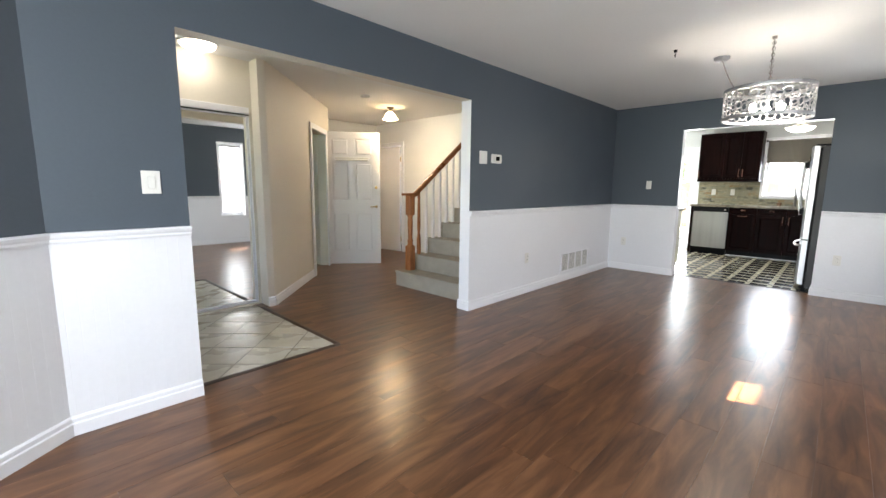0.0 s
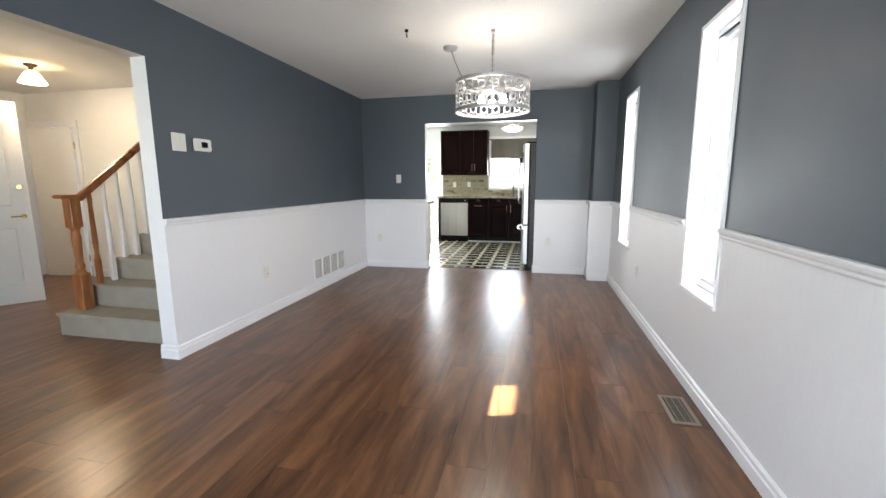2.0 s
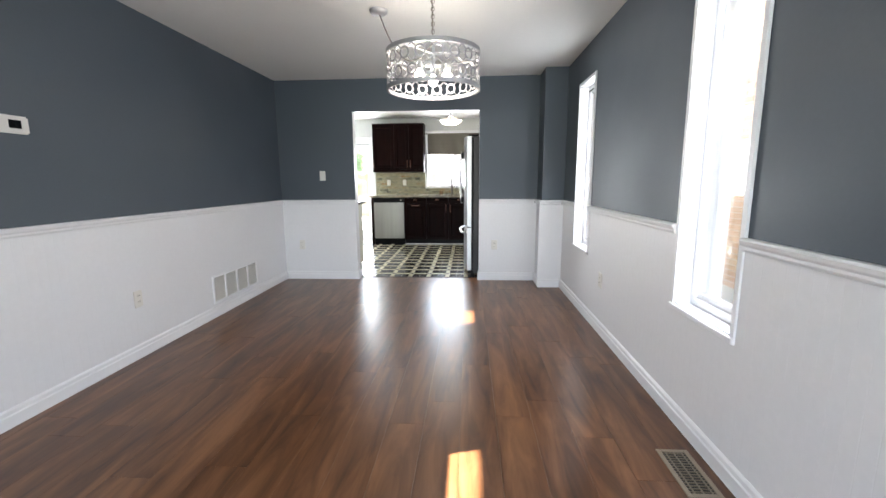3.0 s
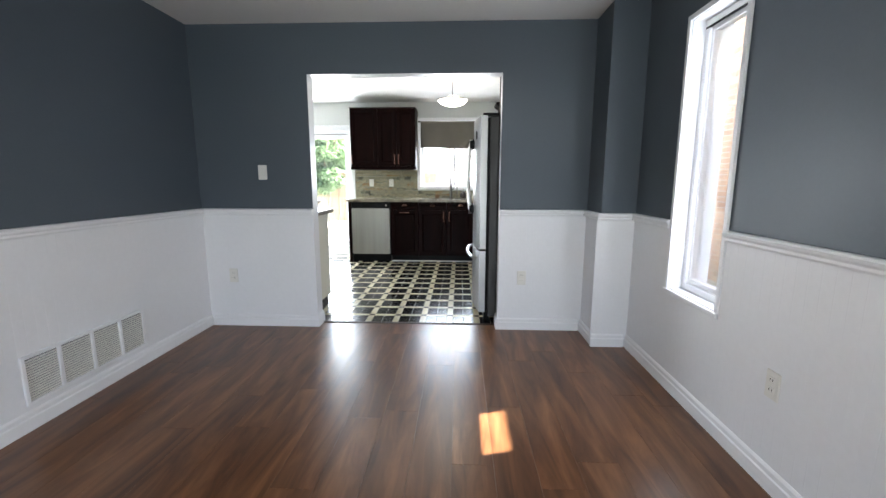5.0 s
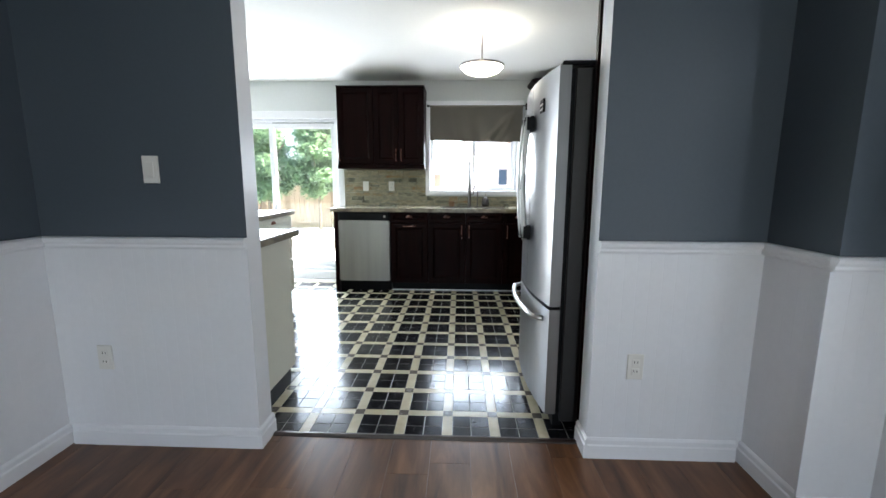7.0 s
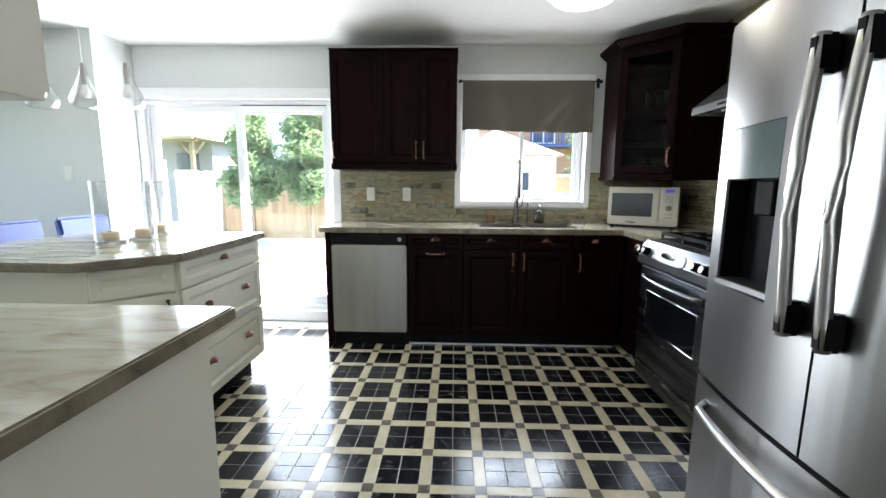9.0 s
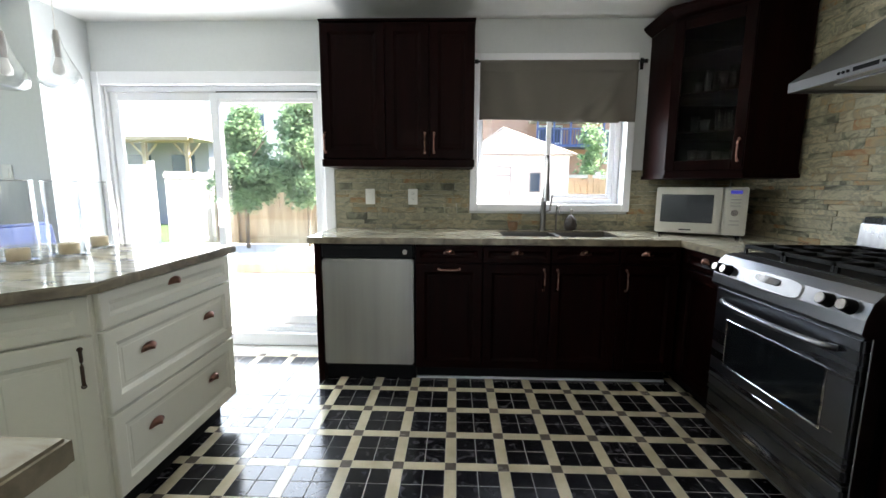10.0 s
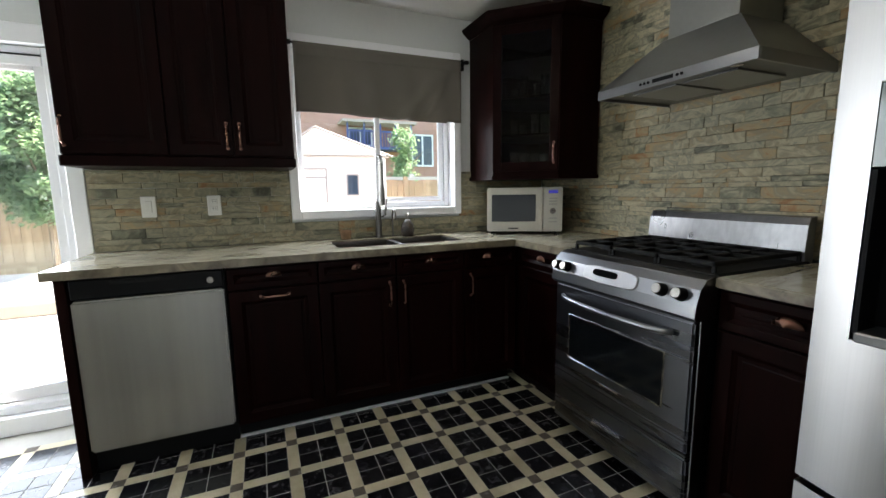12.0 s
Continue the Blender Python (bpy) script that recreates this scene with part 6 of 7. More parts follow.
for x in (8.2, 8.74):
    bm = bmesh.new()
    cyl(bm, (x, -0.115, HZ + 0.005), (x, -0.115, HZ + 0.012), 0.022)
    part("hood_lamp", bm, CHROME, hd)
bm = bmesh.new()
box(bm, 8.43, 8.53, HY1 - 0.001, HY1 + 0.002, HZ + 0.014, HZ + 0.030)
for x in (8.39, 8.41, 8.55, 8.57, 8.59):
    cyl(bm, (x, HY1 - 0.001, HZ + 0.021), (x, HY1 + 0.004, HZ + 0.021), 0.006)
part("control_buttons", bm, BLACKP, hd)

# ---- refrigerator ----
fr = thing("refrigerator", (7.17, -0.1, 0), "stainless steel french door refrigerator with a water dispenser", "refrigerator")
FX0, FX1, FYB = 6.715, 7.625, 0.402
bm = bmesh.new()
box(bm, FX0 + 0.005, FX1 - 0.005, YR + 0.05, FYB, 0.03, 1.765, 0.006)
part("body", bm, GREYSIDE, fr)


def bow(x0, x1, z0, z1, cut=None):
    """A door whose front bulges in plan across the whole cabinet's width."""
    mid, half = (FX0 + FX1) / 2, (FX1 - FX0) / 2
    n = 10
    front = []
    for i in range(n + 1):
        x = x0 + (x1 - x0) * i / n
        front.append((x, FYB + 0.075 + 0.045 * (1 - ((x - mid) / half) ** 2)))
    bmx = bmesh.new()
    prism(bmx, [(x0, FYB + 0.022)] + front + [(x1, FYB + 0.022)], z0, z1)
    return bmx


def bow_y(x):
    mid, half = (FX0 + FX1) / 2, (FX1 - FX0) / 2
    return FYB + 0.075 + 0.045 * (1 - ((x - mid) / half) ** 2)


d1 = part("near_door", bow(FX0, 7.136, 0.645, 1.775), STEELV, fr, "brushed steel door with a long bow handle")
part("far_door", bow(7.144, 7.31, 0.645, 1.775), STEELV, fr)
bm = bow(7.31, 7.56, 0.645, 0.975)
part("far_door", bm, STEELV, fr)
part("far_door", bow(7.31, 7.56, 1.455, 1.775), STEELV, fr)
part("far_door", bow(7.56, FX1, 0.645, 1.775), STEELV, fr)
ds = part("dispenser", bow(7.312, 7.558, 1.305, 1.453), mat("dispenser_panel", (0.10, 0.13, 0.13), 0.12), fr, "glossy dark dispenser panel")
bm = bmesh.new()
box(bm, 7.312, 7.558, FYB + 0.010, FYB + 0.018, 0.977, 1.303)
box(bm, 7.312, 7.32, FYB + 0.018, FYB + 0.10, 0.99, 1.30)
box(bm, 7.55, 7.558, FYB + 0.018, FYB + 0.085, 0.99, 1.30)
part("dispenser_recess", bm, BLACKP, fr)
bm = bmesh.new()
box(bm, 7.322, 7.548, FYB + 0.02, FYB + 0.105, 0.977, 0.997, 0.003)
part("drip_tray", bm, STEEL, fr)
bm = bmesh.new()
box(bm, 7.40, 7.47, FYB + 0.03, FYB + 0.06, 1.20, 1.30, 0.004)
part("nozzle", bm, BLACKP, fr)
fz = part("freezer_drawer", bow(FX0, FX1, 0.075, 0.628), STEELV, fr)
for x in (7.085, 7.192):
    bm = bmesh.new()
    pts = [(x, bow_y(x) + 0.032 + 0.020 * math.sin(math.pi * i / 12), 0.93 + 0.68 * i / 12) for i in range(13)]
    tube(bm, pts, 0.016, 10)
    hh = part("handle", bm, PULLSTEEL, fr, smooth=True)
    for z, dz in ((0.93, 0.085), (1.525, 0.085)):
        bm = bmesh.new()
        box(bm, x - 0.0165, x + 0.0165, bow_y(x) - 0.004, bow_y(x) + 0.050, z, z + dz, 0.008, segs=2)
        part("handle_end", bm, BLACKP, hh)
bm = bmesh.new()
pts = []
for i in range(17):
    x = FX0 + 0.08 + (FX1 - FX0 - 0.16) * i / 16
    pts.append((x, bow_y(x) + (0.0 if i in (0, 16) else 0.040 + 0.012 * math.sin(math.pi * i / 16)), 0.56))
tube(bm, pts, 0.014, 8)
part("freezer_handle", bm, PULLSTEEL, fr, smooth=True)
bm = bmesh.new()
box(bm, 6.89, 6.975, bow_y(6.93) - 0.006, bow_y(6.93) + 0.004, 1.60, 1.665, 0.001)
bd = part("badge", bm, BLACKP, fr)
bm = bmesh.new()
for z in (1.613, 1.635):
    box(bm, 6.90, 6.965, bow_y(6.93) + 0.0035, bow_y(6.93) + 0.005, z, z + 0.008)
part("badge_bar", bm, PLATE, bd)
bm = bmesh.new()
box(bm, FX0 + 0.02, FX1 - 0.02, FYB - 0.02, FYB + 0.03, 0.0, 0.07)
part("grille", bm, BLACKP, fr)
for x in (FX0 + 0.01, FX1 - 0.10):
    bm = bmesh.new()
    box(bm, x, x + 0.09, FYB - 0.10, FYB + 0.06, 1.777, 1.797, 0.004)
    part("hinge_cover", bm, BLACKP, fr)
bm = bmesh.new()
box(bm, FX0 + 0.012, FX1 - 0.012, FYB + 0.001, FYB + 0.021, 0.08, 1.76)
part("door_gasket", bm, BLACKP, fr)
t = thing("fridge_end_panel", (6.66, -0.1, 0), "dark espresso tall end panel beside the refrigerator", "cabinet panel")
bm = bmesh.new()
box(bm, 6.64, 6.675, YR + 0.003, 0.335, 0.0, CK - 0.004, 0.002)
part("panel", bm, DARKWOOD, t)

# ---- island ----
isl = thing("kitchen_island", (8.4, 3.2, 0), "cream white island with framed drawers and copper cup pulls", "island")
bm = bmesh.new()
prism(bm, [(8.94, 2.675), (8.12, 2.675), (7.89, 2.905), (7.89, 3.62), (8.94, 3.62)], 0.12, TC)
part("body", bm, CREAMCAB, isl)
bm = bmesh.new()
prism(bm, [(8.92, 2.75), (8.16, 2.75), (7.96, 2.95), (7.96, 3.6), (8.92, 3.6)], 0.0, 0.119)
part("toe_kick", bm, BLACKP, isl)
m = face_matrix(8.53, 2.675, 0, (0, -1))
for z0, z1, n in ((0.775, 0.908, 1), (0.465, 0.768, 2), (0.135, 0.458, 2)):
    dd = panel_door(m @ Matrix.Translation((0, 0, (z0 + z1) / 2)), 0.80, z1 - z0 - 0.004, CREAMCAB, isl, "drawer_front", rail=0.05)
    for x in ([0.02] if n == 1 else [-0.20, 0.20]):
        cup_pull(m, x, (z0 + z1) / 2 + 0.02, dd, 0.085)
m = face_matrix(8.005, 2.79, 0, (-0.7071, -0.7071))
panel_door(m @ Matrix.Translation((0, 0, 0.84)), 0.31, 0.13, CREAMCAB, isl, "drawer_front", rail=0.035)
dd = panel_door(m @ Matrix.Translation((0, 0, 0.45)), 0.31, 0.63, CREAMCAB, isl)
bar_pull(m, -0.12, 0.665, 0.13, dd, True, mat("oil_rubbed_bronze", (0.05, 0.03, 0.02), 0.35, 0.8))
m = face_matrix(8.94, 3.1, 0, (1, 0))
dd = panel_door(m @ Matrix.Translation((0, 0, 0.515)), 0.8, 0.77, CREAMCAB, isl)
bar_pull(m, 0.33, 0.66, 0.13, dd, True, CHROME)
t = thing("island_countertop", (8.4, 3.2, TC), "polished veined stone island top with clipped corner", "countertop")
slab_top(t, [(8.975, 2.63), (8.085, 2.61), (7.80, 2.87), (7.80, 3.80), (8.975, 3.80)])

# peninsula by the opening
pn = thing("peninsula_cabinet", (6.9, 3.0, 0), "cream white cabinet run against the wall by the opening", "cabinet")
bm = bmesh.new()
box(bm, 6.622, 7.20, 1.965, 4.0, 0.10, TC, 0.002)
part("body", bm, CREAMCAB, pn)
bm = bmesh.new()
box(bm, 6.622, 7.14, 1.975, 4.0, 0.0, 0.099)
part("toe_kick", bm, BLACKP, pn)
for k in range(4):
    m = face_matrix(7.20, 2.22 + 0.505 * k, 0, (1, 0))
    panel_door(m @ Matrix.Translation((0, 0, 0.842)), 0.49, 0.13, CREAMCAB, pn, "drawer_front", rail=0.035)
    panel_door(m @ Matrix.Translation((0, 0, 0.44)), 0.49, 0.65, CREAMCAB, pn)
t = thing("peninsula_countertop", (6.9, 3.0, TC), "polished veined stone countertop with a thick rounded edge", "countertop")
slab_top(t, [(6.622, 1.925), (7.265, 1.925), (7.265, 4.0), (6.622, 4.0)])
t = thing("wall_cabinet", (6.8, 3.0, 1.42), "pale painted wall cabinet above the peninsula", "cabinet")
bm = bmesh.new()
box(bm, 6.622, 6.96, 2.07, 3.9, 1.42, CK - 0.01, 0.002)
part("body", bm, CREAMCAB, t)
for k in range(4):
    m = face_matrix(6.96, 2.30 + 0.455 * k, 0, (1, 0))
    panel_door(m @ Matrix.Translation((0, 0, 1.93)), 0.44, 0.98, CREAMCAB, t)

# vases with candles
for x, y in ((8.39, 3.20), (8.57, 3.16), (8.82, 3.24)):
    t = thing("candle_vase", (x, y, CT), "tall clear glass cylinder vase holding a cream candle", "vase", "vases on the island")
    bm = bmesh.new()
    lathe(bm, [(0.001, 0.013), (0.064, 0.013), (0.066, 0.0), (0.070, 0.01), (0.070, 0.326), (0.0715, 0.330), (0.067, 0.333), (0.066, 0.326)], (x, y, CT), 28)
    part("cylinder", bm, BLOWN, t, smooth=True)
    bm = bmesh.new()
    lathe(bm, [(0.001, 0.015), (0.036, 0.015), (0.037, 0.055), (0.034, 0.06), (0.001, 0.057)], (x, y, CT), 20)
    c = part("candle", bm, WAX, t, smooth=True)
    bm = bmesh.new()
    tube(bm, [(x, y, CT + 0.057), (x + 0.002, y, CT + 0.07)], 0.0012, 5)
    part("wick", bm, BLACKP, c)

# counter stools
for x in (9.28, 8.74):
    y = 4.02
    t = thing("bar_stool", (x, y, 0), "bar stool with a blue padded back behind the island", "stool", "stools at the island")
    bm = bmesh.new()
    m = Matrix.Translation((x, y + 0.13, 0.905)) @ Matrix.Rotation(-0.12, 4, "X")
    obox(bm, m, 0.44, 0.05, 0.26, 0.022, 3)
    part("backrest", bm, BLUELEATHER, t, smooth=False)
    bm = bmesh.new()
    box(bm, x - 0.20, x + 0.20, y - 0.20, y + 0.18, 0.66, 0.74, 0.025, segs=3)
    part("seat", bm, BLUELEATHER, t)
    for sx in (-1, 1):
        for sy in (-1, 1):
            bm = bmesh.new()
            tube(bm, [(x + sx * 0.20, y + sy * 0.19, 0), (x + sx * 0.17, y + sy * 0.16, 0.66)], 0.016, 6)
            part("leg", bm, DARKWOOD, t)
        bm = bmesh.new()
        tube(bm, [(x + sx * 0.16, y + 0.15, 0.70), (x + sx * 0.16, y + 0.135, 0.90)], 0.012, 6)
        part("back_post", bm, DARKWOOD, t)

# pendants over the island
for x, y in ((8.93, 3.44), (8.93, 3.72), (8.93, 4.01)):
    t = thing("pendant_light", (x, y, 1.76), "clear teardrop glass pendant light on a thin cord", "pendant light", "pendants over the island")
    bm = bmesh.new()
    lathe(bm, [(0.016, 0.26), (0.024, 0.21), (0.048, 0.15), (0.078, 0.09), (0.090, 0.05), (0.082, 0.018), (0.055, 0.002), (0.001, 0.0)], (x, y, 1.75), 24)
    part("glass_shade", bm, BLOWN, t, smooth=True).visible_shadow = False
    bm = bmesh.new()
    cyl(bm, (x, y, 1.98), (x, y, 2.03), 0.016, 0.010, 12)
    cyl(bm, (x, y, 1.90), (x, y, 1.99), 0.013, 0.015, 12)
    part("lamp_holder", bm, NICKEL, t)
    bm = bmesh.new()
    lathe(bm, [(0.013, 0.14), (0.018, 0.12), (0.028, 0.09), (0.026, 0.065), (0.001, 0.055)], (x, y, 1.76), 14)
    part("bulb", bm, PLATE, t, smooth=True)
    bm = bmesh.new()
    tube(bm, [(x, y, 2.03), (x, y, CK)], 0.0025, 5)
    cyl(bm, (x, y, CK - 0.02), (x, y, CK), 0.05, 0.05, 20)
    part("cord", bm, PLATE, t)

# semi-flush kitchen light
KX, KY = 8.33, 0.75
t = thing("kitchen_ceiling_light", (KX, KY, 2.12), "semi-flush frosted bowl ceiling light on a short stem, lit", "ceiling light")
bm = bmesh.new()
lathe(bm, [(0.001, 0.0), (0.08, 0.006), (0.14, 0.028), (0.175, 0.062), (0.178, 0.072)], (KX, KY, 2.12), 36)
part("bowl", bm, SHADE, t, smooth=True)
bm = bmesh.new()
lathe(bm, [(0.172, 0.062), (0.184, 0.066), (0.184, 0.078), (0.172, 0.078)], (KX, KY, 2.12), 36)
part("rim", bm, NICKEL, t)
bm = bmesh.new()
cyl(bm, (KX, KY, 2.17), (KX, KY, 2.45), 0.007, None, 8)
for a in (0, 2.09, 4.19):
    tube(bm, [(KX, KY, 2.25), (KX + 0.17 * math.cos(a), KY + 0.17 * math.sin(a), 2.195)], 0.004, 5)
part("stem", bm, NICKEL, t)
bm = bmesh.new()
lathe(bm, [(0.001, -0.03), (0.04, -0.028), (0.062, -0.012), (0.065, 0)], (KX, KY, CK), 24)
part("canopy", bm, PLATE, t, smooth=True)
lamp("kitchen_light_bulb", "POINT", Matrix.Translation((KX, KY, 2.25)), 4, (1, 0.93, 0.82), radius=0.05)
lamp("kitchen_light_bulb", "POINT", Matrix.Translation((KX, KY, 2.06)), 2.5, (1, 0.93, 0.82), radius=0.10)

# ---- laid pieces: tiles, planks and ledger stones ----
def piece_mesh(name, build, material):
    bm = bmesh.new()
    build(bm)
    bmesh.ops.recalc_face_normals(bm, faces=bm.faces)
    me = bpy.data.meshes.new(name)
    bm.to_mesh(me)
    bm.free()
    me.materials.append(material)
    return me


def lid(bm, x0, x1, y0, y1, z1, b=0.002, z0=None):
    """A shallow tile: top face with a bevelled rim."""
    z0 = z1 - 0.006 if z0 is None else z0
    A = [bm.verts.new(p) for p in ((x0, y0, z0), (x1, y0, z0), (x1, y1, z0), (x0, y1, z0))]
    M = [bm.verts.new(p) for p in ((x0, y0, z1 - b * 0.6), (x1, y0, z1 - b * 0.6), (x1, y1, z1 - b * 0.6), (x0, y1, z1 - b * 0.6))]
    B = [bm.verts.new(p) for p in ((x0 + b, y0 + b, z1), (x1 - b, y0 + b, z1), (x1 - b, y1 - b, z1), (x0 + b, y1 - b, z1))]
    for P, Q in ((A, M), (M, B)):
        for i in range(4):
            bm.faces.new((P[i], P[(i + 1) % 4], Q[(i + 1) % 4], Q[i]))
    bm.faces.new(B)


def lay(me, name, parent, x, y, z=0.0, rz=0.0):
    o = new(name, me)
    o.location = (x, y, z)
    o.rotation_euler = (0, 0, rz)
    o.parent = parent
    return o


# kitchen floor bed
bm = bmesh.new()
box(bm, 6.60, XB, YR, 6.0, -0.011, -0.0015)
kf = part("kitchen_floor", bm, GROUT, kind="structure", label="glossy vinyl tile floor of dark squares in a cream lattice")
PX, PY, SW = 0.246, 0.242, 0.052
GX, GY = 9.283, 1.461


def quad_tile(bm):
    hx, hy = (PX - SW) / 2, (PY - SW) / 2
    for sx in (-1, 1):
        for sy in (-1, 1):
            xs, ys = sorted((sx * 0.0019, sx * (hx - 0.0012))), sorted((sy * 0.0019, sy * (hy - 0.0012)))
            lid(bm, xs[0], xs[1], ys[0], ys[1], 0.0, 0.0012, -0.003)


me_q = piece_mesh("dark_tile", quad_tile, DTILE)
me_x = piece_mesh("cream_strip", lambda b: lid(b, -(PX - SW) / 2, (PX - SW) / 2, -SW / 2 + 0.0006, SW / 2 - 0.0006, 0.0, 0.0010, -0.003), CTILE)
me_y = piece_mesh("cream_strip", lambda b: lid(b, -SW / 2 + 0.0006, SW / 2 - 0.0006, -(PY - SW) / 2, (PY - SW) / 2, 0.0, 0.0010, -0.003), CTILE)
rest_v, rest_f = {DTILE: [], CTILE: [], GTILE: []}, {DTILE: [], CTILE: [], GTILE: []}


def rest(material, x0, x1, y0, y1):
    v, f = rest_v[material], rest_f[material]
    b = len(v)
    v += [(x0, y0, -0.0002), (x1, y0, -0.0002), (x1, y1, -0.0002), (x0, y1, -0.0002)]
    f.append((b, b + 1, b + 2, b + 3))


for i in range(-12, 4):
    for j in range(-9, 20):
        cx, cy = GX + i * PX, GY + j * PY
        if cx - PX < 6.57 or cx + 0.03 > XB or cy + 0.03 > 6.0 or cy < YR:
            continue
        near = cy < 4.1 and not (cy < 0.25 and cx < 7.75) and not cy < -0.3 and not (cx > 9.6 and cy < 2.35)
        mx, my = cx - PX / 2, cy - PY / 2
        if near:
            lay(me_q, "dark_tile", kf, mx, my)
            lay(me_x, "cream_strip", kf, mx, cy)
            lay(me_y, "cream_strip", kf, cx, my)
        else:
            h = 0.001
            for sx in (-1, 1):
                for sy in (-1, 1):
                    xs, ys = sorted((mx + sx * 0.001, mx + sx * (PX - SW) / 2)), sorted((my + sy * 0.001, my + sy * (PY - SW) / 2))
                    rest(DTILE, xs[0] + h, xs[1] - h, ys[0] + h, ys[1] - h)
            rest(CTILE, mx - (PX - SW) / 2, mx + (PX - SW) / 2, cy - SW / 2, cy + SW / 2)
            rest(CTILE, cx - SW / 2, cx + SW / 2, my - (PY - SW) / 2, my + (PY - SW) / 2)
        rest(GTILE, cx - SW / 2 + 0.001, cx + SW / 2 - 0.001, cy - SW / 2 + 0.001, cy + SW / 2 - 0.001)
for mtl, nm in ((DTILE, "far_dark_tile"), (CTILE, "far_cream_strip"), (GTILE, "dot_tile")):
    me = bpy.data.meshes.new(nm)
    me.from_pydata(rest_v[mtl], [], rest_f[mtl])
    me.materials.append(mtl)
    tagged(new(nm, me), kind="stuff").parent = kf
# threshold strip
bm = bmesh.new()
sweep(bm, (6.578, 0.33), (6.578, 1.86), [(0, -0.006), (0.045, -0.006), (0.040, 0.004), (0.022, 0.009), (0.004, 0.004)], (1, 0))
part("threshold", bm, mat("dark_threshold_wood", (0.03, 0.015, 0.01), 0.4), kind="structure", label="dark wooden threshold strip")

# entry tiles, laid on the diagonal
bm = bmesh.new()
box(bm, XF, 1.60, 2.93, 4.50, -0.011, -0.0025)
ef = part("entry_floor", bm, mat("entry_grout_brown", (0.15, 0.13, 0.10), 0.85, bump=0.2), kind="structure", label="beige ceramic entry tiles laid diagonally")
ts = 0.305
c45 = math.cos(math.pi / 4)
for i in range(-14, 15):
    for j in range(-14, 15):
        x = 0.9 + (i - j) * ts * c45
        y = 3.75 + (i + j) * ts * c45
        h = (ts - 0.009) / 2
        poly = [Vector((x + dx * 2 * h * c45, y + dy * 2 * h * c45)) for dx, dy in ((1, 0), (0, 1), (-1, 0), (0, -1))]
        for ax, lim, sg in ((0, 1.60, 1), (0, XF, -1), (1, 4.50, 1), (1, 2.955, -1)):
            out = []
            for k in range(len(poly)):
                p, q = poly[k], poly[(k + 1) % len(poly)]
                dp, dq = (p[ax] - lim) * sg, (q[ax] - lim) * sg
                if dp <= 0:
                    out.append(p)
                if dp * dq < 0:
                    out.append(p.lerp(q, dp / (dp - dq)))
            poly = out
            if len(poly) < 3:
                break
        if len(poly) < 3 or x < -1.0 and len(poly) < 4:
            continue
        cx, cy = sum(p.x for p in poly) / len(poly), sum(p.y for p in poly) / len(poly)
        bm = bmesh.new()
        prism(bm, [(p.x - cx, p.y - cy) for p in poly], -0.006, 0.0)
        me = bpy.data.meshes.new("entry_tile")
        bm.to_mesh(me)
        bm.free()
        me.materials.append(ETILE)
        lay(me, "entry_tile", ef, cx, cy)
bm = bmesh.new()
strip = [(0, -0.006), (0.05, -0.006), (0.045, 0.004), (0.025, 0.009), (0.005, 0.004)]
sweep(bm, (0.62, 2.895), (1.62, 2.895), strip, (0, 1))
sweep(bm, (1.59, 2.93), (1.59, 4.33), strip, (1, 0))
part("threshold", bm, bpy.data.materials["dark_threshold_wood"], kind="structure", label="dark wooden edging strip of the entry tiles")

# wood planks
bm = bmesh.new()
box(bm, XF, 6.60, YR, 7.2, -0.0115, -0.0085)
wf = part("wood_floor", bm, DARKGAP, kind="structure", label="glossy reddish brown laminate plank floor")
PW, PLN = 0.185, 1.22
cache = {}
rnd = random.Random(9)
for r in range(43):
    y0 = YR + r * PW
    if y0 > 7.1:
        break
    x = XF - rnd.random() * PLN
    while x < 6.598:
        a, b = max(x, XF), min(x + PLN, 6.598)
        x += PLN
        if 2.90 < y0 + PW / 2 < 4.52:
            if b <= 1.62:
                continue
            a = max(a, 1.615)
        if y0 > 4.6 and b < 1.6:
            continue
        L = round(b - a, 3)
        if L < 0.03:
            continue
        if L not in cache:
            cache[L] = piece_mesh("plank", lambda q: lid(q, -L / 2 + 0.0004, L / 2 - 0.0004, -PW / 2 + 0.0004, PW / 2 - 0.0004, 0.0, 0.0006, -0.008), WOODFLOOR)
        lay(cache[L], "plank", wf, (a + b) / 2, y0 + PW / 2)


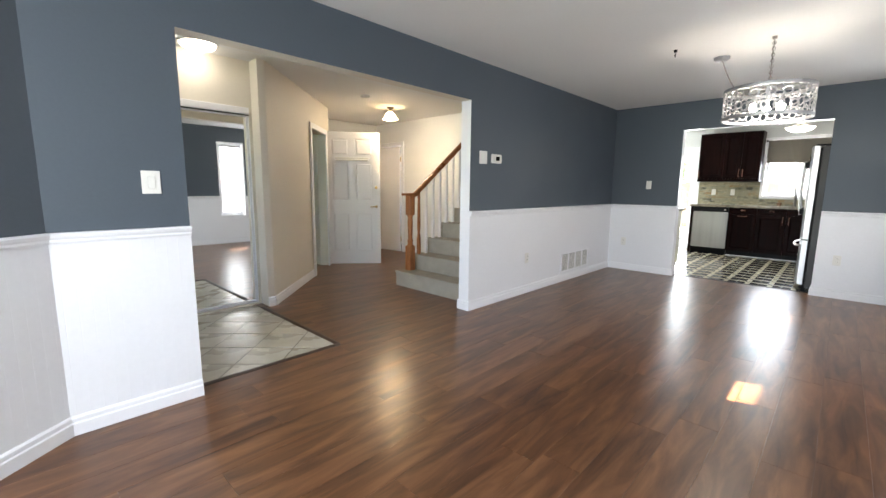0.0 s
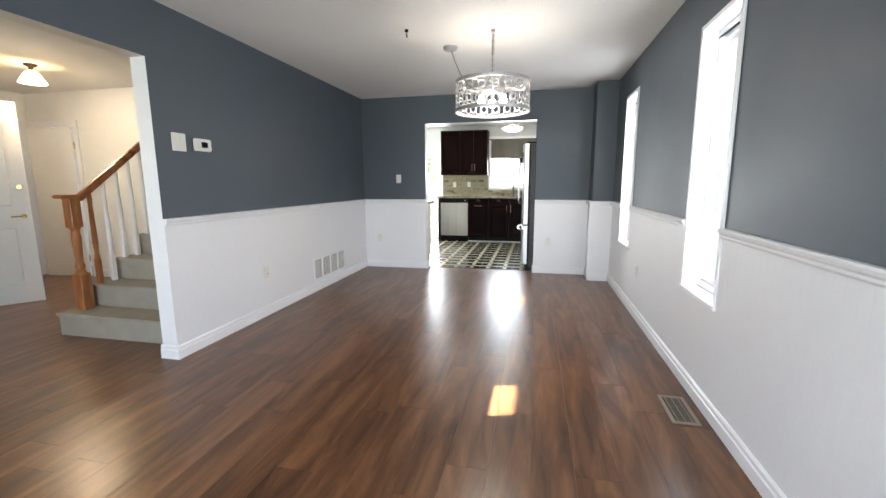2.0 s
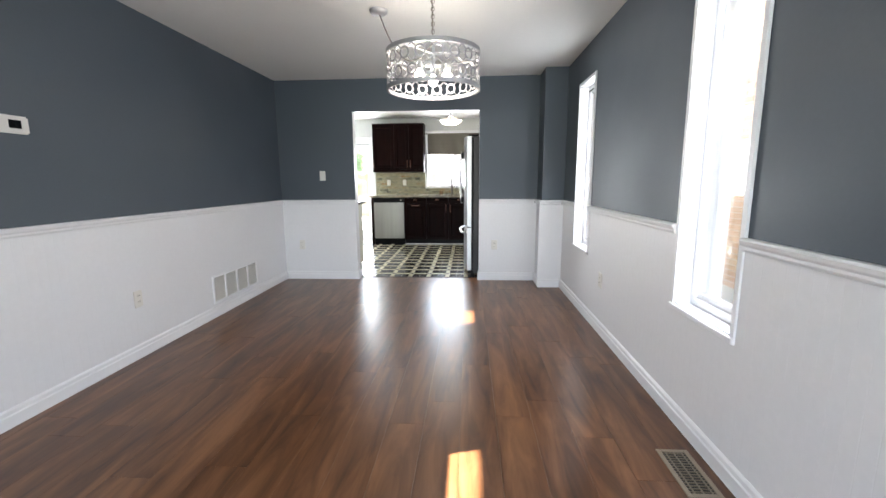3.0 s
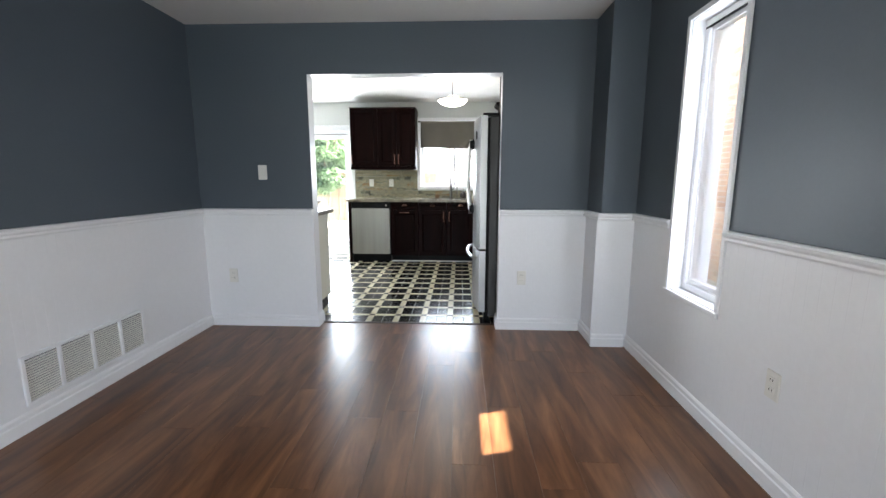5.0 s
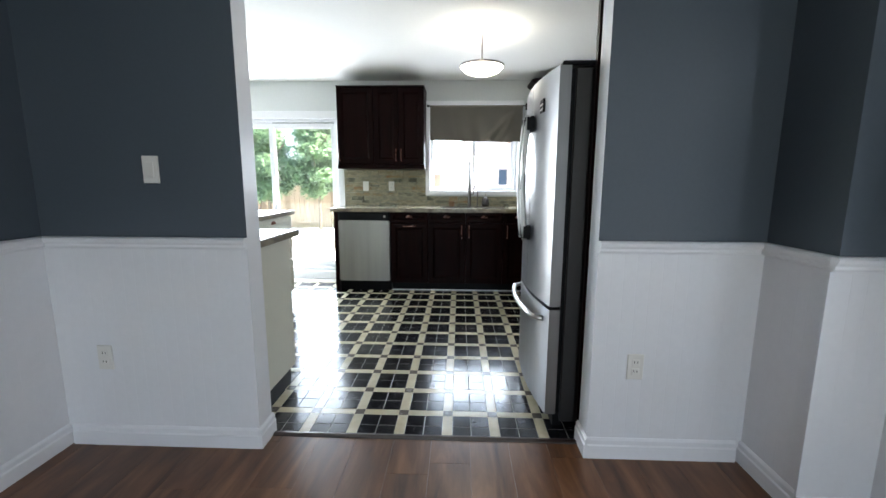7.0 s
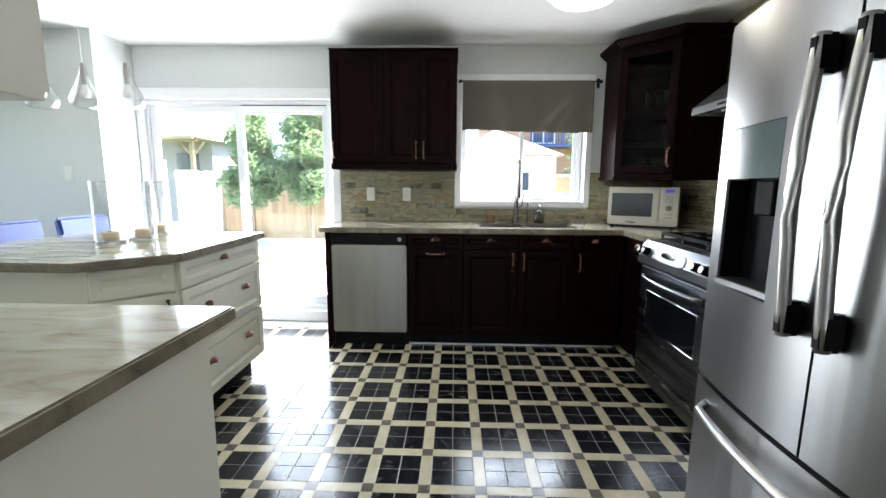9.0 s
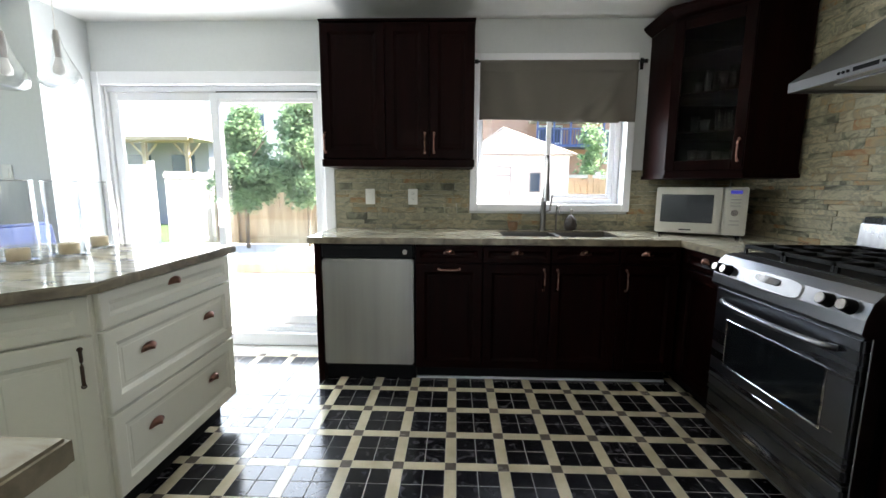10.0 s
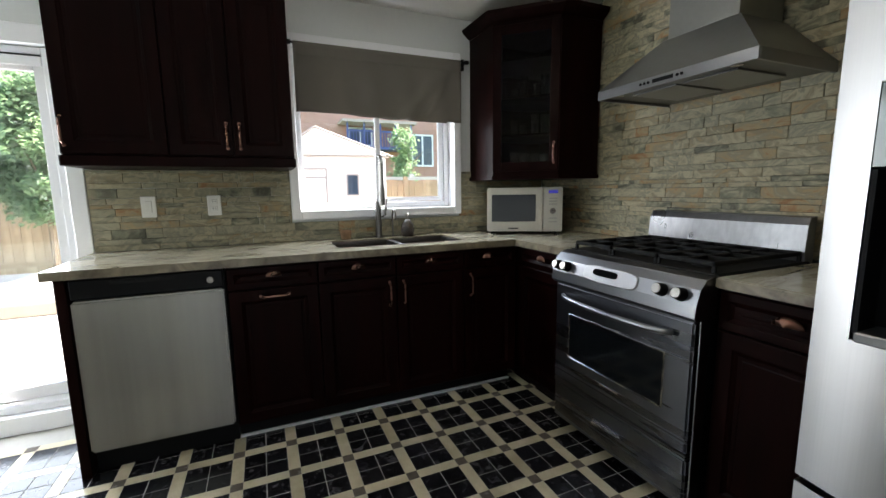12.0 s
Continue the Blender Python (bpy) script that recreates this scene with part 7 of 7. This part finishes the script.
# ledger stone
def stones(host, axis, at, u0, u1, z0, z1, holes, seed, sign):
    """Courses of split stones on an upright face; axis is the direction the courses run in."""
    rnd = random.Random(seed)
    z = z0
    n = 0
    while z < z1 - 0.008:
        h = min(rnd.choice((0.024, 0.032, 0.042, 0.054)), z1 - z)
        if z1 - z - h < 0.012:
            h = z1 - z
        u = u0
        while u < u1 - 0.004:
            w = rnd.uniform(0.07, 0.30)
            if u1 - u - w < 0.06:
                w = u1 - u
            segs = [(u, u + w)]
            for a, b, c, d in holes:
                if z + h > c + 0.002 and z < d - 0.002:
                    segs = [q for s in segs for q in ((s[0], min(s[1], a)), (max(s[0], b), s[1])) if q[1] - q[0] > 0.004]
            for a, b in segs:
                dep = rnd.uniform(0.013, 0.018)
                bm = bmesh.new()
                hw, hh = (b - a) / 2 - 0.0006, h / 2 - 0.0005
                J = lambda s: rnd.uniform(-s, s)
                back = [(-hw, 0, -hh), (hw, 0, -hh), (hw, 0, hh), (-hw, 0, hh)]
                mid = [(p[0], dep - 0.002, p[2]) for p in back]
                fr_ = [(p[0] * (1 - min(0.4, 0.0016 / hw)) + J(0.0006), dep + J(0.0015), p[2] * (1 - min(0.4, 0.0012 / hh)) + J(0.0006)) for p in back]
                V = [[bm.verts.new(p) for p in row] for row in (back, mid, fr_)]
                for P, Q in zip(V, V[1:]):
                    for i in range(4):
                        bm.faces.new((P[i], P[(i + 1) % 4], Q[(i + 1) % 4], Q[i]))
                c = bm.verts.new((J(hw * 0.5), dep + J(0.005), J(hh * 0.5)))
                for i in range(4):
                    bm.faces.new((V[2][i], V[2][(i + 1) % 4], c))
                me = bpy.data.meshes.new("stone")
                bm.to_mesh(me)
                bm.free()
                me.materials.append(STONE)
                o = new("stone", me)
                mu = (a + b) / 2
                if axis == "x":
                    o.location, o.rotation_euler = (mu, at, z + h / 2), (0, 0, 0 if sign > 0 else math.pi)
                else:
                    o.location, o.rotation_euler = (at, mu, z + h / 2), (0, 0, math.pi / 2 if sign < 0 else -math.pi / 2)
                o.parent = host
                n += 1
            u += w
        z += h
    return n


ns1 = stones(bpy.data.objects["wall_right"], "x", YR, 7.60, XB - 0.002, CT + 0.001, CK, [(9.40, 11, 1.37, 2.5)], 21, 1)
ns2 = stones(bpy.data.objects["wall_back"], "y", XB, YR + 0.03, 2.375, CT + 0.001, 1.404, [(0.155, 1.345, 1.093, 3)], 22, -1)

# bricks of the house next door
nbw = bpy.data.objects["neighbour_house"]
me_b = piece_mesh("brick", lambda b: box(b, -0.104, 0.104, -0.006, 0.008, -0.029, 0.029), BRICKO)
vv, ff = [], []
rnd = random.Random(4)
cntb = 0
base_b = [(-0.104, -0.006, -0.029), (0.104, -0.006, -0.029), (0.104, -0.006, 0.029), (-0.104, -0.006, 0.029), (-0.104, 0.008, -0.029), (0.104, 0.008, -0.029), (0.104, 0.008, 0.029), (-0.104, 0.008, 0.029)]
for k in range(52):
    z = 0.0 + k * 0.0675
    for i in range(-4, 48):
        x = 2.6 + i * 0.2165 + (0.108 if k % 2 else 0)
        if 5.9 < x < 8.3 and 0.2 < z < 2.1 and cntb < 300:
            o = lay(me_b, "brick", nbw, x - 3.5, -2.62 + 5.0, z + 0.35)
            cntb += 1
        else:
            b = len(vv)
            vv += [(x + p[0], -2.62 + p[1], z + p[2]) for p in base_b]
            ff += [(b + 4, b + 5, b + 6, b + 7), (b, b + 1, b + 5, b + 4), (b + 3, b + 7, b + 6, b + 2), (b, b + 4, b + 7, b + 3), (b + 1, b + 2, b + 6, b + 5)]
me = bpy.data.meshes.new("brickwork")
me.from_pydata(vv, [], ff)
me.materials.append(ramp(mat("orange_brick_far", (0.4, 0.22, 0.13), 0.85, bump=0.5), [(0.3, (0.50, 0.31, 0.20)), (0.7, (0.66, 0.46, 0.31))], scale=5, rand=0.3, island=True))
o = tagged(new("brickwork", me), kind="stuff")
o.parent = nbw
o.location = (-3.5, 5.0, 0.35)
